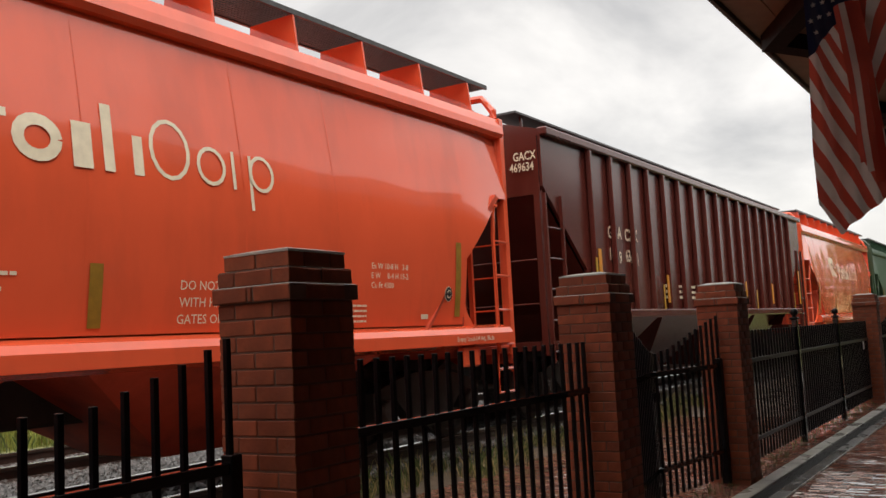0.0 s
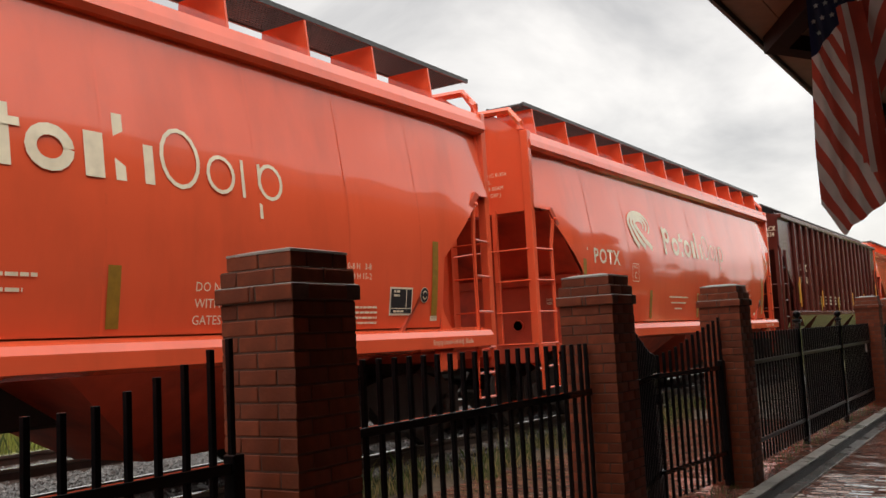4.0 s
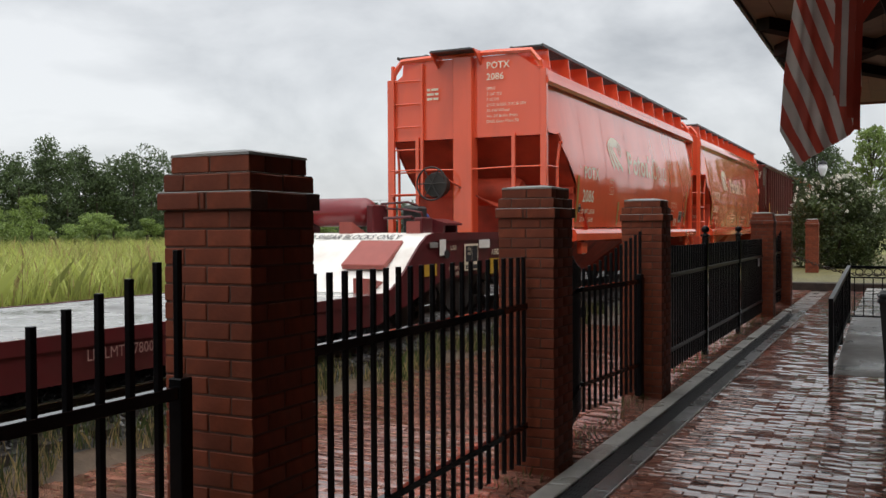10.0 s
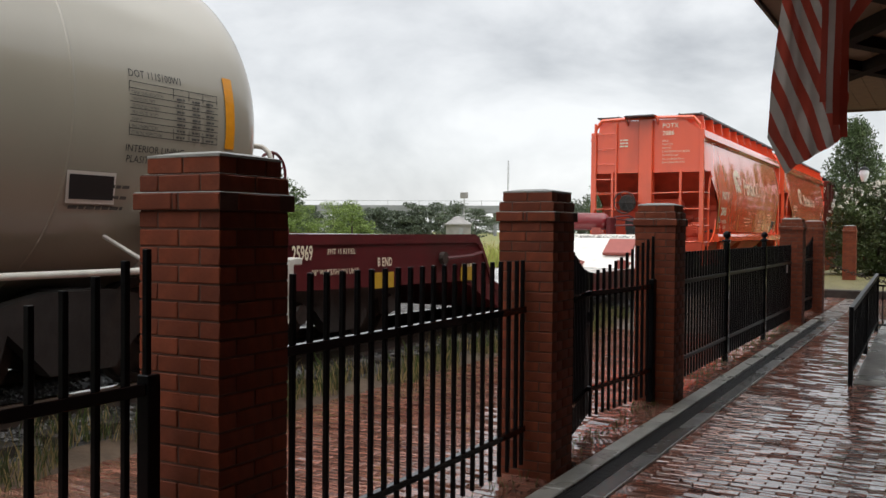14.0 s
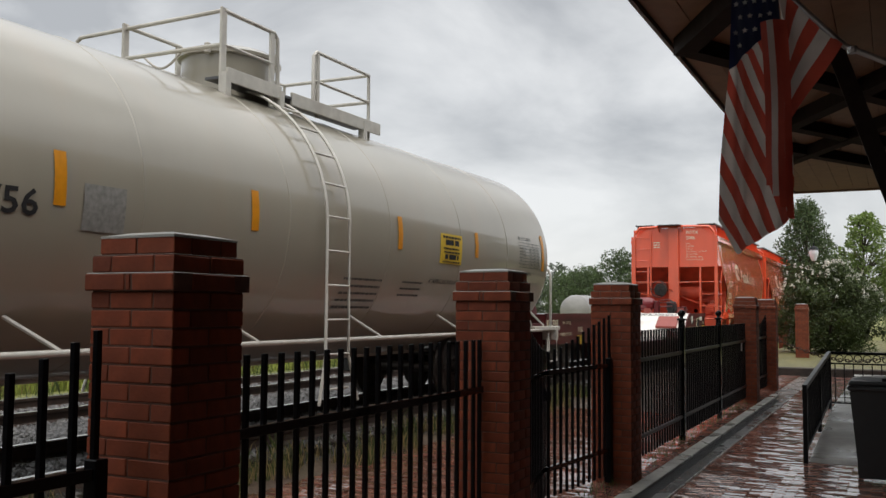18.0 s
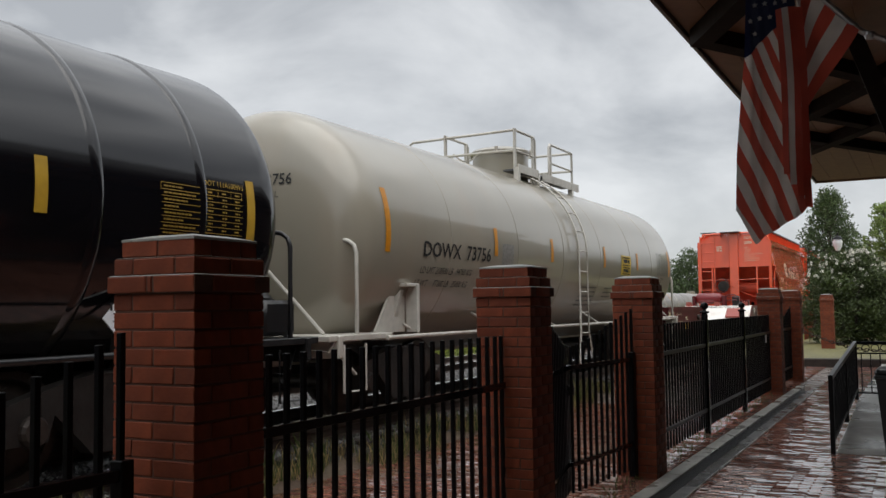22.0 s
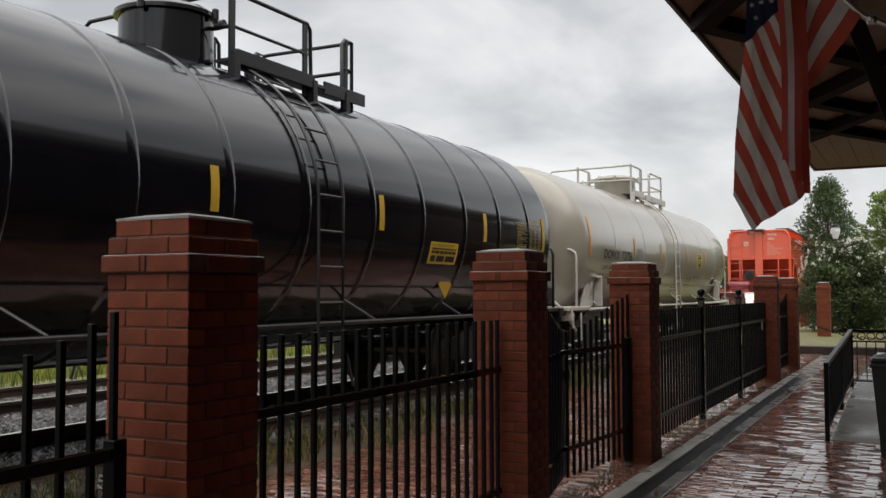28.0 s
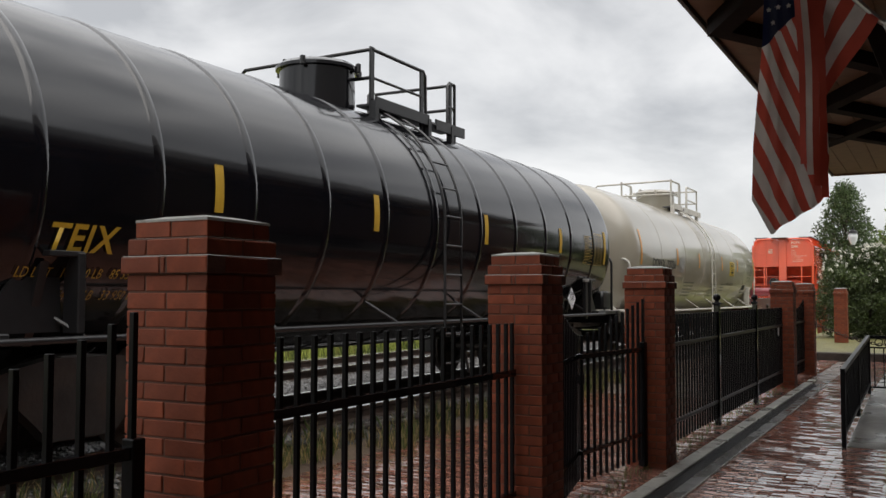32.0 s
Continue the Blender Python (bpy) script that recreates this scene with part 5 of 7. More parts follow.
            for a, b, c, d in ((3.52, 3.88, 1.545, 1.553), (3.775, 3.785, 1.553, 1.745)):
                part("panel_line", Geo().add([(side(u_, v_)[0] + 0.008,) + side(u_, v_)[1:] for u_, v_ in ((a, c), (b, c), (b, d), (a, d))], [(0, 1, 2, 3)]), WHITE, car)
        words("Empty Load-1/4 Adj. Blade", 0.055, WHITE, car, lambda u, v: (1.668, L - 1.6 + u, 1.16 + v), name="sill_note")
        words(marks[0], 0.115, WHITE, car, lambda u, v: (0.42 + u, -L - 0.06, 4.02 + v), name="end_mark", bold=0.002)
        words(marks[1], 0.115, WHITE, car, lambda u, v: (0.42 + u, -L - 0.06, 3.83 + v), name="end_mark", bold=0.002)
        for k, line in enumerate(end_text):
            words(line, 0.052, WHITE, car, lambda u, v, k=k: (0.42 + u, -L - 0.06, 3.66 - 0.092 * k + v), name="end_note")
        bars([(-0.7, -0.48, 3.72 - 0.08 * k, 0.04) for k in range(3)], WHITE, car, lambda u, v: (u, -L - 0.06, v))
    return car, sets


NOTES = ("SPRG", "7 OC D5", "7 IC D5", "2 OC B-353, 2 IC B-354", "36 1W Wheel", "No. 24 Brake Beam", "Draft Gear Mark 50")
car_b, sets_b = covered_hopper("covered_hopper_car", -12.07, ORANGE, ("POTX", "2086", 1.0, "LD LMT 229500", "LT WT   56500"), "glossy orange covered hopper wagon with cream lettering", end_text=NOTES, dims=2.56, gear=True)
car_a, sets_a = covered_hopper("covered_hopper_car", 1.13, ORANGE, ("POTX", "3013", 1.14, "LD LMT 230200", "LT WT   55800"), "bright orange covered hopper wagon with spaced cream numbers", end_text=NOTES[:4] + ("36 TW WHEEL", "NO. 24 BRAKE BEAM", "DRAFT GEAR GRP J"), shifts=((-0.10, 0.05), (0.06, 0.05), -0.13), half=6.295, shift=-0.055)
car_r, sets_r = covered_hopper("covered_hopper_car", 31.4, ORANGE, None, "orange covered hopper wagon ahead of the brown one")
car_g, sets_g = covered_hopper("covered_hopper_car", 44.8, GREEN, None, "dark green covered hopper wagon at the head", lettered=False)


def ribbed_hopper(yc, L):
    car = thing("ribbed_hopper_car", (TRACK_X, yc, RAIL_Z), "dark brown ribbed covered hopper wagon", "freight car", "freight train")
    top, bot = 3.92, 1.5
    for s_ in (-1, 1):
        poly = [(-L, top), (-L, 3.2), (-L + 1.3, 2.1), (-L + 1.35, bot), (L - 1.35, bot), (L - 1.3, 2.1), (L, 3.2), (L, top)]
        part("side_sheet", Geo().prism(poly, "x", s_ * 1.48, s_ * 1.53), BROWN, car, "flat side sheet")
        n_ = 17
        for k in range(n_):
            y = -L + 1.5 + (2 * L - 3.0) * k / (n_ - 1)
            part("rib", Geo().box(s_ * 1.575, y, (top + bot) / 2, 0.09, 0.11, top - bot, bevel=0.025), BROWN, car)
        part("top_chord", Geo().box(s_ * 1.55, 0, top + 0.04, 0.16, 2 * L, 0.12, bevel=0.02), BROWN, car)
        part("side_sill", Geo().box(s_ * 1.56, 0, bot - 0.06, 0.16, 2 * L - 1.6, 0.14, bevel=0.02), BROWN, car)
        for e in (-1, 1):
            zs = [0.95 + 0.42 * k for k in range(5)]
            ladder(car, s_ * 1.55, e * (L + 0.02), s_ * 1.55, e * (L - 0.5), 0.8, 3.1, zs, BROWN)
            part("corner_post", Geo().box(s_ * 1.45, e * L, 2.4, 0.09, 0.09, 3.0), BROWN, car)
        rk = Geo().box(s_ * 0.9, 0, 4.32, 0.45, 2 * L - 0.2, 0.03)
        part("roof_walk", rk, GRATE, car, "steel roof walk")
        y = -L + 0.4
        while y < L:
            part("walk_post", Geo().box(s_ * 1.05, y, 4.18, 0.04, 0.04, 0.26), BROWN, car)
            y += 1.4
    part("roof", Geo().prism([(-1.5, top + 0.08), (-0.7, 4.22), (0.7, 4.22), (1.5, top + 0.08), (1.5, top), (-1.5, top)], "y", -L, L), BROWN, car)
    for e in (-1, 1):
        part("end_sheet", Geo().box(0, e * (L - 0.02), 3.55, 2.96, 0.05, 0.9), BROWN, car)
        part("slope_sheet", Geo().add([(-1.46, e * L, 3.15), (1.46, e * L, 3.15), (1.46, e * (L - 2.5), 1.1), (-1.46, e * (L - 2.5), 1.1)], [(0, 1, 2, 3)]), BROWN, car)
        part("centre_post", Geo().box(0, e * (L + 0.02), 2.6, 0.4, 0.2, 3.1, bevel=0.02), BROWN, car)
        part("end_platform", Geo().box(0, e * (L - 0.7), 1.03, 2.8, 1.6, 0.12), BROWN, car)
        for z in (1.6, 2.2):
            part("end_handrail", Geo().tube([(-1.4, e * (L + 0.06), z), (1.4, e * (L + 0.06), z)], 0.016, 6), BROWN, car)
        coupler(car, e * (L + 0.1), e)
    for y in (-4.8, -1.6, 1.6, 4.8):
        part("discharge_hopper", Geo().add([(-1.45, y - 1.6, 1.5), (1.45, y - 1.6, 1.5), (1.45, y + 1.6, 1.5), (-1.45, y + 1.6, 1.5), (-0.5, y - 0.4, 0.35), (0.5, y - 0.4, 0.35), (0.5, y + 0.4, 0.35), (-0.5, y + 0.4, 0.35)],
             [(0, 1, 2, 3), (7, 6, 5, 4), (0, 4, 5, 1), (1, 5, 6, 2), (2, 6, 7, 3), (3, 7, 4, 0)]), BROWN, car)
    part("centre_sill", Geo().box(0, 0, 0.86, 0.5, 2 * L, 0.4), GRIME, car)
    sets = []
    for y in (-L + 1.6, L - 1.6):
        bogie(car, y, sets)
    for k, y in enumerate((-L + 1.45, -L + 4.3, -1.0, 2.6, L - 1.5)):
        part("reflector_tape", Geo().box(1.626, y, 2.0 if k == 0 else 1.72, 0.006, 0.06, 0.55 if k == 0 else 0.42), YELLOW, car, "yellow reflective tape")
    for a, b, u in (("GA", "169", 2.37), ("CX", "634", 3.06)):
        words(a, 0.2, WHITE, car, lambda p, q, u=u: (1.54, -L + u - 0.22 + p, 2.62 + q), name="reporting_mark", bold=0.004, wide=0.9)
        words(b, 0.2, WHITE, car, lambda p, q, u=u: (1.54, -L + u - 0.22 + p, 2.28 + q), name="reporting_mark", bold=0.004, wide=0.75)
    words("GACX", 0.12, WHITE, car, lambda p, q: (1.13 + p, -L - 0.06, 3.58 + q), name="end_mark", bold=0.003, wide=0.75)
    words("469634", 0.12, WHITE, car, lambda p, q: (1.07 + p, -L - 0.06, 3.43 + q), name="end_mark", bold=0.003, wide=0.75)
    for text, u, v in (("GA", -5.56, 2.63), ("CX", -4.86, 2.63), ("469", -5.62, 2.24), ("634", -4.9, 2.24)):
        words(text, 0.2, WHITE, car, lambda p, q, u=u, v=v: (1.54, u + p, v + q), name="reporting_mark", bold=0.004, wide=0.8)
    for u, z1 in ((-6.36, 2.41), (-3.42, 2.1), (1.71, 2.1), (4.1, 2.1), (7.1, 2.5)):
        part("reflector_tape", Geo().box(1.625, u, (1.62 + z1) / 2, 0.01, 0.1, z1 - 1.62), SAFETY, car, "upright yellow reflective strip")
    bars([(3.9 + 0.72 * k - L, 4.15 + 0.72 * k - L, z, 0.05) for k in range(9) for z in (1.9, 1.8, 1.7)], WHITE, car, lambda u, v: (1.54, u, v))
    return car, sets


car_n, sets_n = ribbed_hopper(16.45, 7.95)


def depressed_flat(yc):
    """Heavy flat car with a lowered deck between two raised ends; local y runs from -7.9 to 7.9."""
    car = thing("depressed_flat_car", (TRACK_X, yc, RAIL_Z), "maroon heavy flat wagon with a lowered white deck", "freight car", "freight train")
    W = 1.27
    e1, s1, d1, d0, s0, e0 = 7.5, 5.05, 3.72, -2.95, -3.7, -8.0
    hi, lo = 1.26, 0.56
    bend = lambda a, b, za, zb, n_: [(a + (b - a) * k / n_, za + (zb - za) * (0.5 - 0.5 * math.cos(math.pi * k / n_))) for k in range(1, n_)]
    topline = [(e0, hi)] + [(s0, hi)] + bend(s0, d0, hi, lo, 7) + [(d0, lo), (d1, lo)] + bend(d1, s1, lo, hi, 7) + [(s1, hi), (e1, hi)]
    under = [(e1, 0.72), (s1 + 0.3, 0.66), (d1 - 0.1, 0.22), (d0 + 0.1, 0.22), (s0 - 0.3, 0.66), (e0, 0.72)]
    part("body", Geo().prism(topline + under, "x", -W + 0.02, W - 0.02), MAROON, car, "heavy maroon steel body")
    for s_ in (-1, 1):
        lip = Geo()
        for (a, za), (b, zb) in zip(topline, topline[1:]):
            lip.add([(s_ * (W - 0.03), a, za - 0.09), (s_ * W, a, za - 0.09), (s_ * W, a, za + 0.02), (s_ * (W - 0.03), a, za + 0.02), (s_ * (W - 0.03), b, zb - 0.09), (s_ * W, b, zb - 0.09), (s_ * W, b, zb + 0.02), (s_ * (W - 0.03), b, zb + 0.02)],
                    [(0, 1, 5, 4), (1, 2, 6, 5), (2, 3, 7, 6), (3, 0, 4, 7)])
        part("edge_flange", lip, MAROON, car)
        part("lever_rod", Geo().tube([(s_ * (W + 0.05), s0 - 0.9, 0.98), (s_ * (W + 0.05), s0 - 0.2, 1.0), (s_ * (W + 0.05), s0 + 0.1, 1.04)], 0.022, 6), MAROON, car)
        part("rod_eye", Geo().lathe([(0.02, -0.03), (0.08, -0.03), (0.08, 0.03), (0.02, 0.03)], "x", (s_ * (W + 0.03), s0 - 0.95, 0.98), 12), GRIME, car)
        for y in (-3.92, -6.03):
            part("reflector_plate", Geo().box(s_ * (W + 0.004), y, 0.76, 0.008, 0.42, 0.18), YELLOW, car, "yellow reflector")
    deck = Geo()
    for (a, za), (b, zb) in zip(topline, topline[1:]):
        deck.add([(-W + 0.04, a, za + 0.012), (W - 0.04, a, za + 0.012), (W - 0.04, b, zb + 0.012), (-W + 0.04, b, zb + 0.012)], [(0, 1, 2, 3)])
    part("deck_plate", deck, DECK, car, "wet pale grey deck plate", smooth=50)
    wh = Geo()
    run = [p for p in topline if d1 - 0.01 <= p[0] <= s1 + 0.01]
    run = run + [(s1 + 0.55, hi)]
    for (a, za), (b, zb) in zip(run, run[1:]):
        wh.add([(-W + 0.03, a, za + 0.018), (W - 0.03, a, za + 0.018), (W - 0.03, b, zb + 0.018), (-W + 0.03, b, zb + 0.018)], [(0, 1, 2, 3)])
    part("white_slope", wh, WHITEPAINT, car, "white painted slope", smooth=50)
    slope = lambda y: smooth_between(topline, y)
    tilt = Matrix.Rotation(math.atan2(hi - lo, (s1 - d1)) * 1.12, 3, "X")
    for x in (-0.80, 0.70):
        ym = (s1 + d1) / 2 + 0.06
        part("shear_block", Geo().box(x, ym, slope(ym) + 0.05, 0.62, 0.58, 0.07, turn=tilt, bevel=0.008), PADRED, car, "dull red steel pad")
    for x in (-1.1, -0.05, 0.98):
        for y, dz in ((d1 + 0.12, 0.08), (s1 + 0.12, 0.03)):
            part("corner_block", Geo().prism([(y - 0.16, slope(y) - 0.03), (y + 0.22, slope(y + 0.22) + 0.02), (y - 0.16, slope(y) + 0.17)], "x", x - 0.1, x + 0.1), PADRED, car)
    words("WELD TO SHEAR BLOCKS ONLY", 0.10, GREYINK, car, lambda u, v: (-0.98 + u, s1 - 0.30 + v * 1.1, slope(s1 - 0.30 + v * 1.1) + 0.034), name="deck_note", shear=0.2, wide=0.93, bold=0.002)
    for x in (-0.55, 0.62):
        part("arrow", Geo().add([(x - 0.05, s1 - 0.47, slope(s1 - 0.47) + 0.036), (x + 0.02, s1 - 0.33, slope(s1 - 0.33) + 0.036), (x - 0.07, s1 - 0.37, slope(s1 - 0.37) + 0.036)], [(0, 1, 2)]), INK, car)
    part("air_reservoir", Geo().lathe([(0.03, -0.51), (0.10, -0.50), (0.16, -0.46), (0.2, -0.38), (0.2, 0.38), (0.16, 0.46), (0.10, 0.50), (0.03, 0.51)], "x", (-0.42, s1 + 0.48, hi + 0.31), 24), REDTANK, car, "round cherry red air tank", smooth=40)
    for x in (-0.98, 0.14):
        part("tank_cradle", Geo().box(x, s1 + 0.48, hi + 0.2, 0.12, 0.4, 0.42, bevel=0.02), MAROON, car)
    part("brake_pipes", Geo().tube([(0.2, s1 + 0.5, hi + 0.42), (0.45, s1 + 0.8, hi + 0.45), (0.5, s1 + 1.0, hi + 0.40)], 0.018, 6).tube([(0.2, s1 + 0.55, hi + 0.22), (0.55, s1 + 0.7, hi + 0.24), (0.6, s1 + 0.95, hi + 0.12), (0.62, s1 + 1.0, hi)], 0.022, 6).tube([(0.15, s1 + 0.6, hi + 0.36), (0.4, s1 + 0.75, hi + 0.35), (0.7, s1 + 0.75, hi + 0.3), (0.72, s1 + 0.8, hi)], 0.018, 6), MAROON, car, smooth=40)
    bv = part("brake_valve", Geo().box(0.5, 5.97, hi + 0.24, 0.26, 0.3, 0.3, bevel=0.03).box(0.5, 5.97, hi + 0.05, 0.2, 0.32, 0.12, bevel=0.01), GRIME, car, "black brake valve body")
    part("valve_cap", Geo().lathe([(0.02, -0.1), (0.06, -0.09), (0.07, 0.0), (0.05, 0.1)], "y", (0.5, 6.24, hi + 0.24), 12).box(0.5, 6.2, hi + 0.14, 0.1, 0.12, 0.08, bevel=0.02), BLUEPAINT, bv, "blue valve fitting", smooth=40)
    for x, y, z in ((0.6, 5.8, 0.05), (0.45, 6.15, 0.08), (0.62, 6.1, 0.02)):
        part("valve_bolt", Geo().lathe([(0.02, -0.03), (0.04, -0.03), (0.04, 0.05), (0.02, 0.06)], at=(x, y, hi + z + 0.1), n=8), GRIME, bv)
    bx_ = part("stand_cover", Geo().prism([(0.25, hi + 0.12), (0.85, hi + 0.12), (0.85, hi + 0.15), (0.6, hi + 0.22), (0.5, hi + 0.22), (0.25, hi + 0.15)], "y", 6.27, 6.8), MAROON, car, "little pitched cover plate")
    for y in (6.3, 6.72):
        part("cover_leg", Geo().box(0.55, y, hi + 0.06, 0.5, 0.06, 0.13), MAROON, bx_)
    stand = part("brake_stand", Geo().box(0.6, e0 + 0.49, hi + 0.30, 0.34, 0.43, 0.62, bevel=0.02).prism([(e0 + 0.7, hi), (e0 + 0.9, hi), (e0 + 0.89, hi + 0.08), (e0 + 0.7, hi + 0.25)], "x", 0.44, 0.76), MAROON, car, "maroon hand brake stand")
    part("stand_plate", Geo().prism([(e0 + 0.3, hi + 0.62), (e0 + 0.62, hi + 0.62), (e0 + 0.56, hi + 0.78), (e0 + 0.46, hi + 0.78)], "x", 0.5, 0.53), GREYPATCH, stand, "bare grey top plate")
    wy, wz = e0 + 0.53, hi + 0.63
    bw = part("brake_wheel", Geo().tube([(0.82, wy + 0.22 * math.cos(a * math.pi / 10), wz + 0.22 * math.sin(a * math.pi / 10)) for a in range(21)], 0.016, 6, cap=False), MAROON, car, "spoked brake wheel")
    part("wheel_hub", Geo().lathe([(0.02, -0.12), (0.07, -0.1), (0.07, 0.03), (0.03, 0.05)], "x", (0.82, wy, wz), 12), MAROON, bw)
    for k in range(3):
        a = k * math.pi / 3 + 0.4
        part("spoke", Geo().tube([(0.82, wy - 0.22 * math.cos(a), wz - 0.22 * math.sin(a)), (0.82, wy + 0.22 * math.cos(a), wz + 0.22 * math.sin(a))], 0.011, 5), MAROON, bw)
    sx = W + 0.006
    words("KRL 25969", 0.15, WHITE, car, lambda u, v: (sx, e0 + 0.0 + u, 1.02 + v), name="reporting_mark", bold=0.005, wide=0.66)
    words("KRL 25969", 0.15, FADED, car, lambda u, v: (sx, -2.75 + u, 0.33 + v), name="reporting_mark", bold=0.005, wide=1.35)
    words("LD LMT 378000", 0.09, FADED, car, lambda u, v: (sx, -0.7 + u, 0.36 + v), name="load_limit", wide=0.9)
    words("FMT 15 KIT/EL", 0.06, WHITE, car, lambda u, v: (sx, -7.13 + u, 1.07 + v), name="note")
    words("CUSHION UNIT", 0.06, WHITE, car, lambda u, v: (sx, -7.13 + u, 0.86 + v), name="note")
    words('38" WHLS', 0.06, WHITE, car, lambda u, v: (sx, e0 + 0.6 + u, 0.86 + v), name="note")
    words("B END", 0.1, WHITE, car, lambda u, v: (sx, -6.17 + u, 0.92 + v), name="note", bold=0.003, wide=0.8)
    words("A END", 0.085, WHITE, car, lambda u, v: (sx, 6.92 + u, 0.95 + v), name="note", bold=0.002, wide=0.8)
    words("L-53-3", 0.06, WHITE, car, lambda u, v: (sx, 5.52 + u, 1.05 + v), name="note", bold=0.001, wide=0.8)
    words('2" HF COMP SHOES', 0.05, WHITE, car, lambda u, v: (sx, 5.46 + u, 0.78 + v), name="note", wide=0.8)
    words("JACK HERE", 0.05, WHITE, car, lambda u, v: (sx, 5.54 + u, 0.70 + v), name="note", wide=0.8)
    part("paper_notice", Geo().box(sx, 6.65, 1.115, 0.005, 0.38, 0.12), WHITEPAINT, car, "small white paper notice")
    part("yellow_plate", Geo().box(sx, 4.87, 0.80, 0.006, 0.46, 0.15), YELLOW, car, "yellow reflector plate")
    part("maker_plate", Geo().box(sx, 5.02, 1.12, 0.008, 0.22, 0.07, bevel=0.002), GREYPATCH, car, "small grey cast plate")
    part("pale_plate", Geo().box(sx, 5.28, 1.085, 0.006, 0.18, 0.21), WHITEPAINT, car, "cracked pale plate")
    # Black oval block in place of an opening; its colour is the hole's shade.
    part("lift_hole", Geo().prism([(5.40 + 0.085 * math.cos(a * math.pi / 8), 0.995 + 0.06 * math.sin(a * math.pi / 8)) for a in range(16)], "x", sx - 0.01, sx + 0.006), INK, car, "black oval patch standing for a shaded hole")
    part("yellow_plate", Geo().box(sx, 7.05, 0.785, 0.006, 0.42, 0.22), YELLOW, car, "yellow reflector plate")
    part("panel_border", Geo().box(sx - 0.002, 6.195, 0.935, 0.006, 0.45, 0.37), WHITE, car, "white painted border")
    for y_, w_ in ((6.10, 0.20), (6.305, 0.18)):
        part("data_panel", Geo().box(sx + 0.002, y_, 0.98, 0.006, w_, 0.22), INK, car, "black data panel")
    part("data_panel", Geo().box(sx + 0.002, 6.2, 0.80, 0.006, 0.40, 0.06), INK, car, "black data panel")
    words("ABDX", 0.04, WHITE, car, lambda u, v: (sx + 0.008, 6.04 + u, 1.03 + v), name="note", wide=0.8)
    words("ABDX", 0.04, WHITE, car, lambda u, v: (sx + 0.008, 6.04 + u, 0.965 + v), name="note", wide=0.8)
    words("BLT-05-87  REBLT-", 0.03, WHITE, car, lambda u, v: (sx + 0.008, 6.01 + u, 0.785 + v), name="note", wide=0.75)
    bars([(s0 - 0.4, s0 - 0.02, 0.76 + 0.09 * k, 0.04) for k in range(2)], WHITE, car, lambda u, v: (sx, u, v))
    part("end_box", Geo().box(0, e1 - 0.15, 1.0, 2.5, 0.3, 0.5, bevel=0.02), MAROON, car)
    part("corner_lug", Geo().box(1.05, s1 + 0.12, hi + 0.08, 0.12, 0.3, 0.28, bevel=0.01), MAROON, car)
    for e, y in ((1, e1), (-1, e0)):
        part("end_sill", Geo().box(0, y, 0.85, 2.4, 0.14, 0.5, bevel=0.02), MAROON, car)
        coupler(car, y, e)
    sets = []
    for y in (e1 - 1.35, e0 + 1.5):
        bogie(car, y, sets)
    return car, sets


DECK = material("wet_grey_deck", (0.30, 0.30, 0.29), 0.22, vary=0.2, scale=2, stain=(0.06, 0.055, 0.05), stain_scale=1.6, stain_amount=0.8, rough_vary=0.15)
WHITEPAINT = material("chalky_white_paint", (0.74, 0.72, 0.67), 0.4, vary=0.06, scale=4, stain=(0.35, 0.22, 0.14), stain_scale=2.5, stain_amount=0.35)
PADRED = material("dull_red_primer", (0.28, 0.06, 0.045), 0.5, vary=0.12, scale=6)
car_k, sets_k = depressed_flat(-27.1)


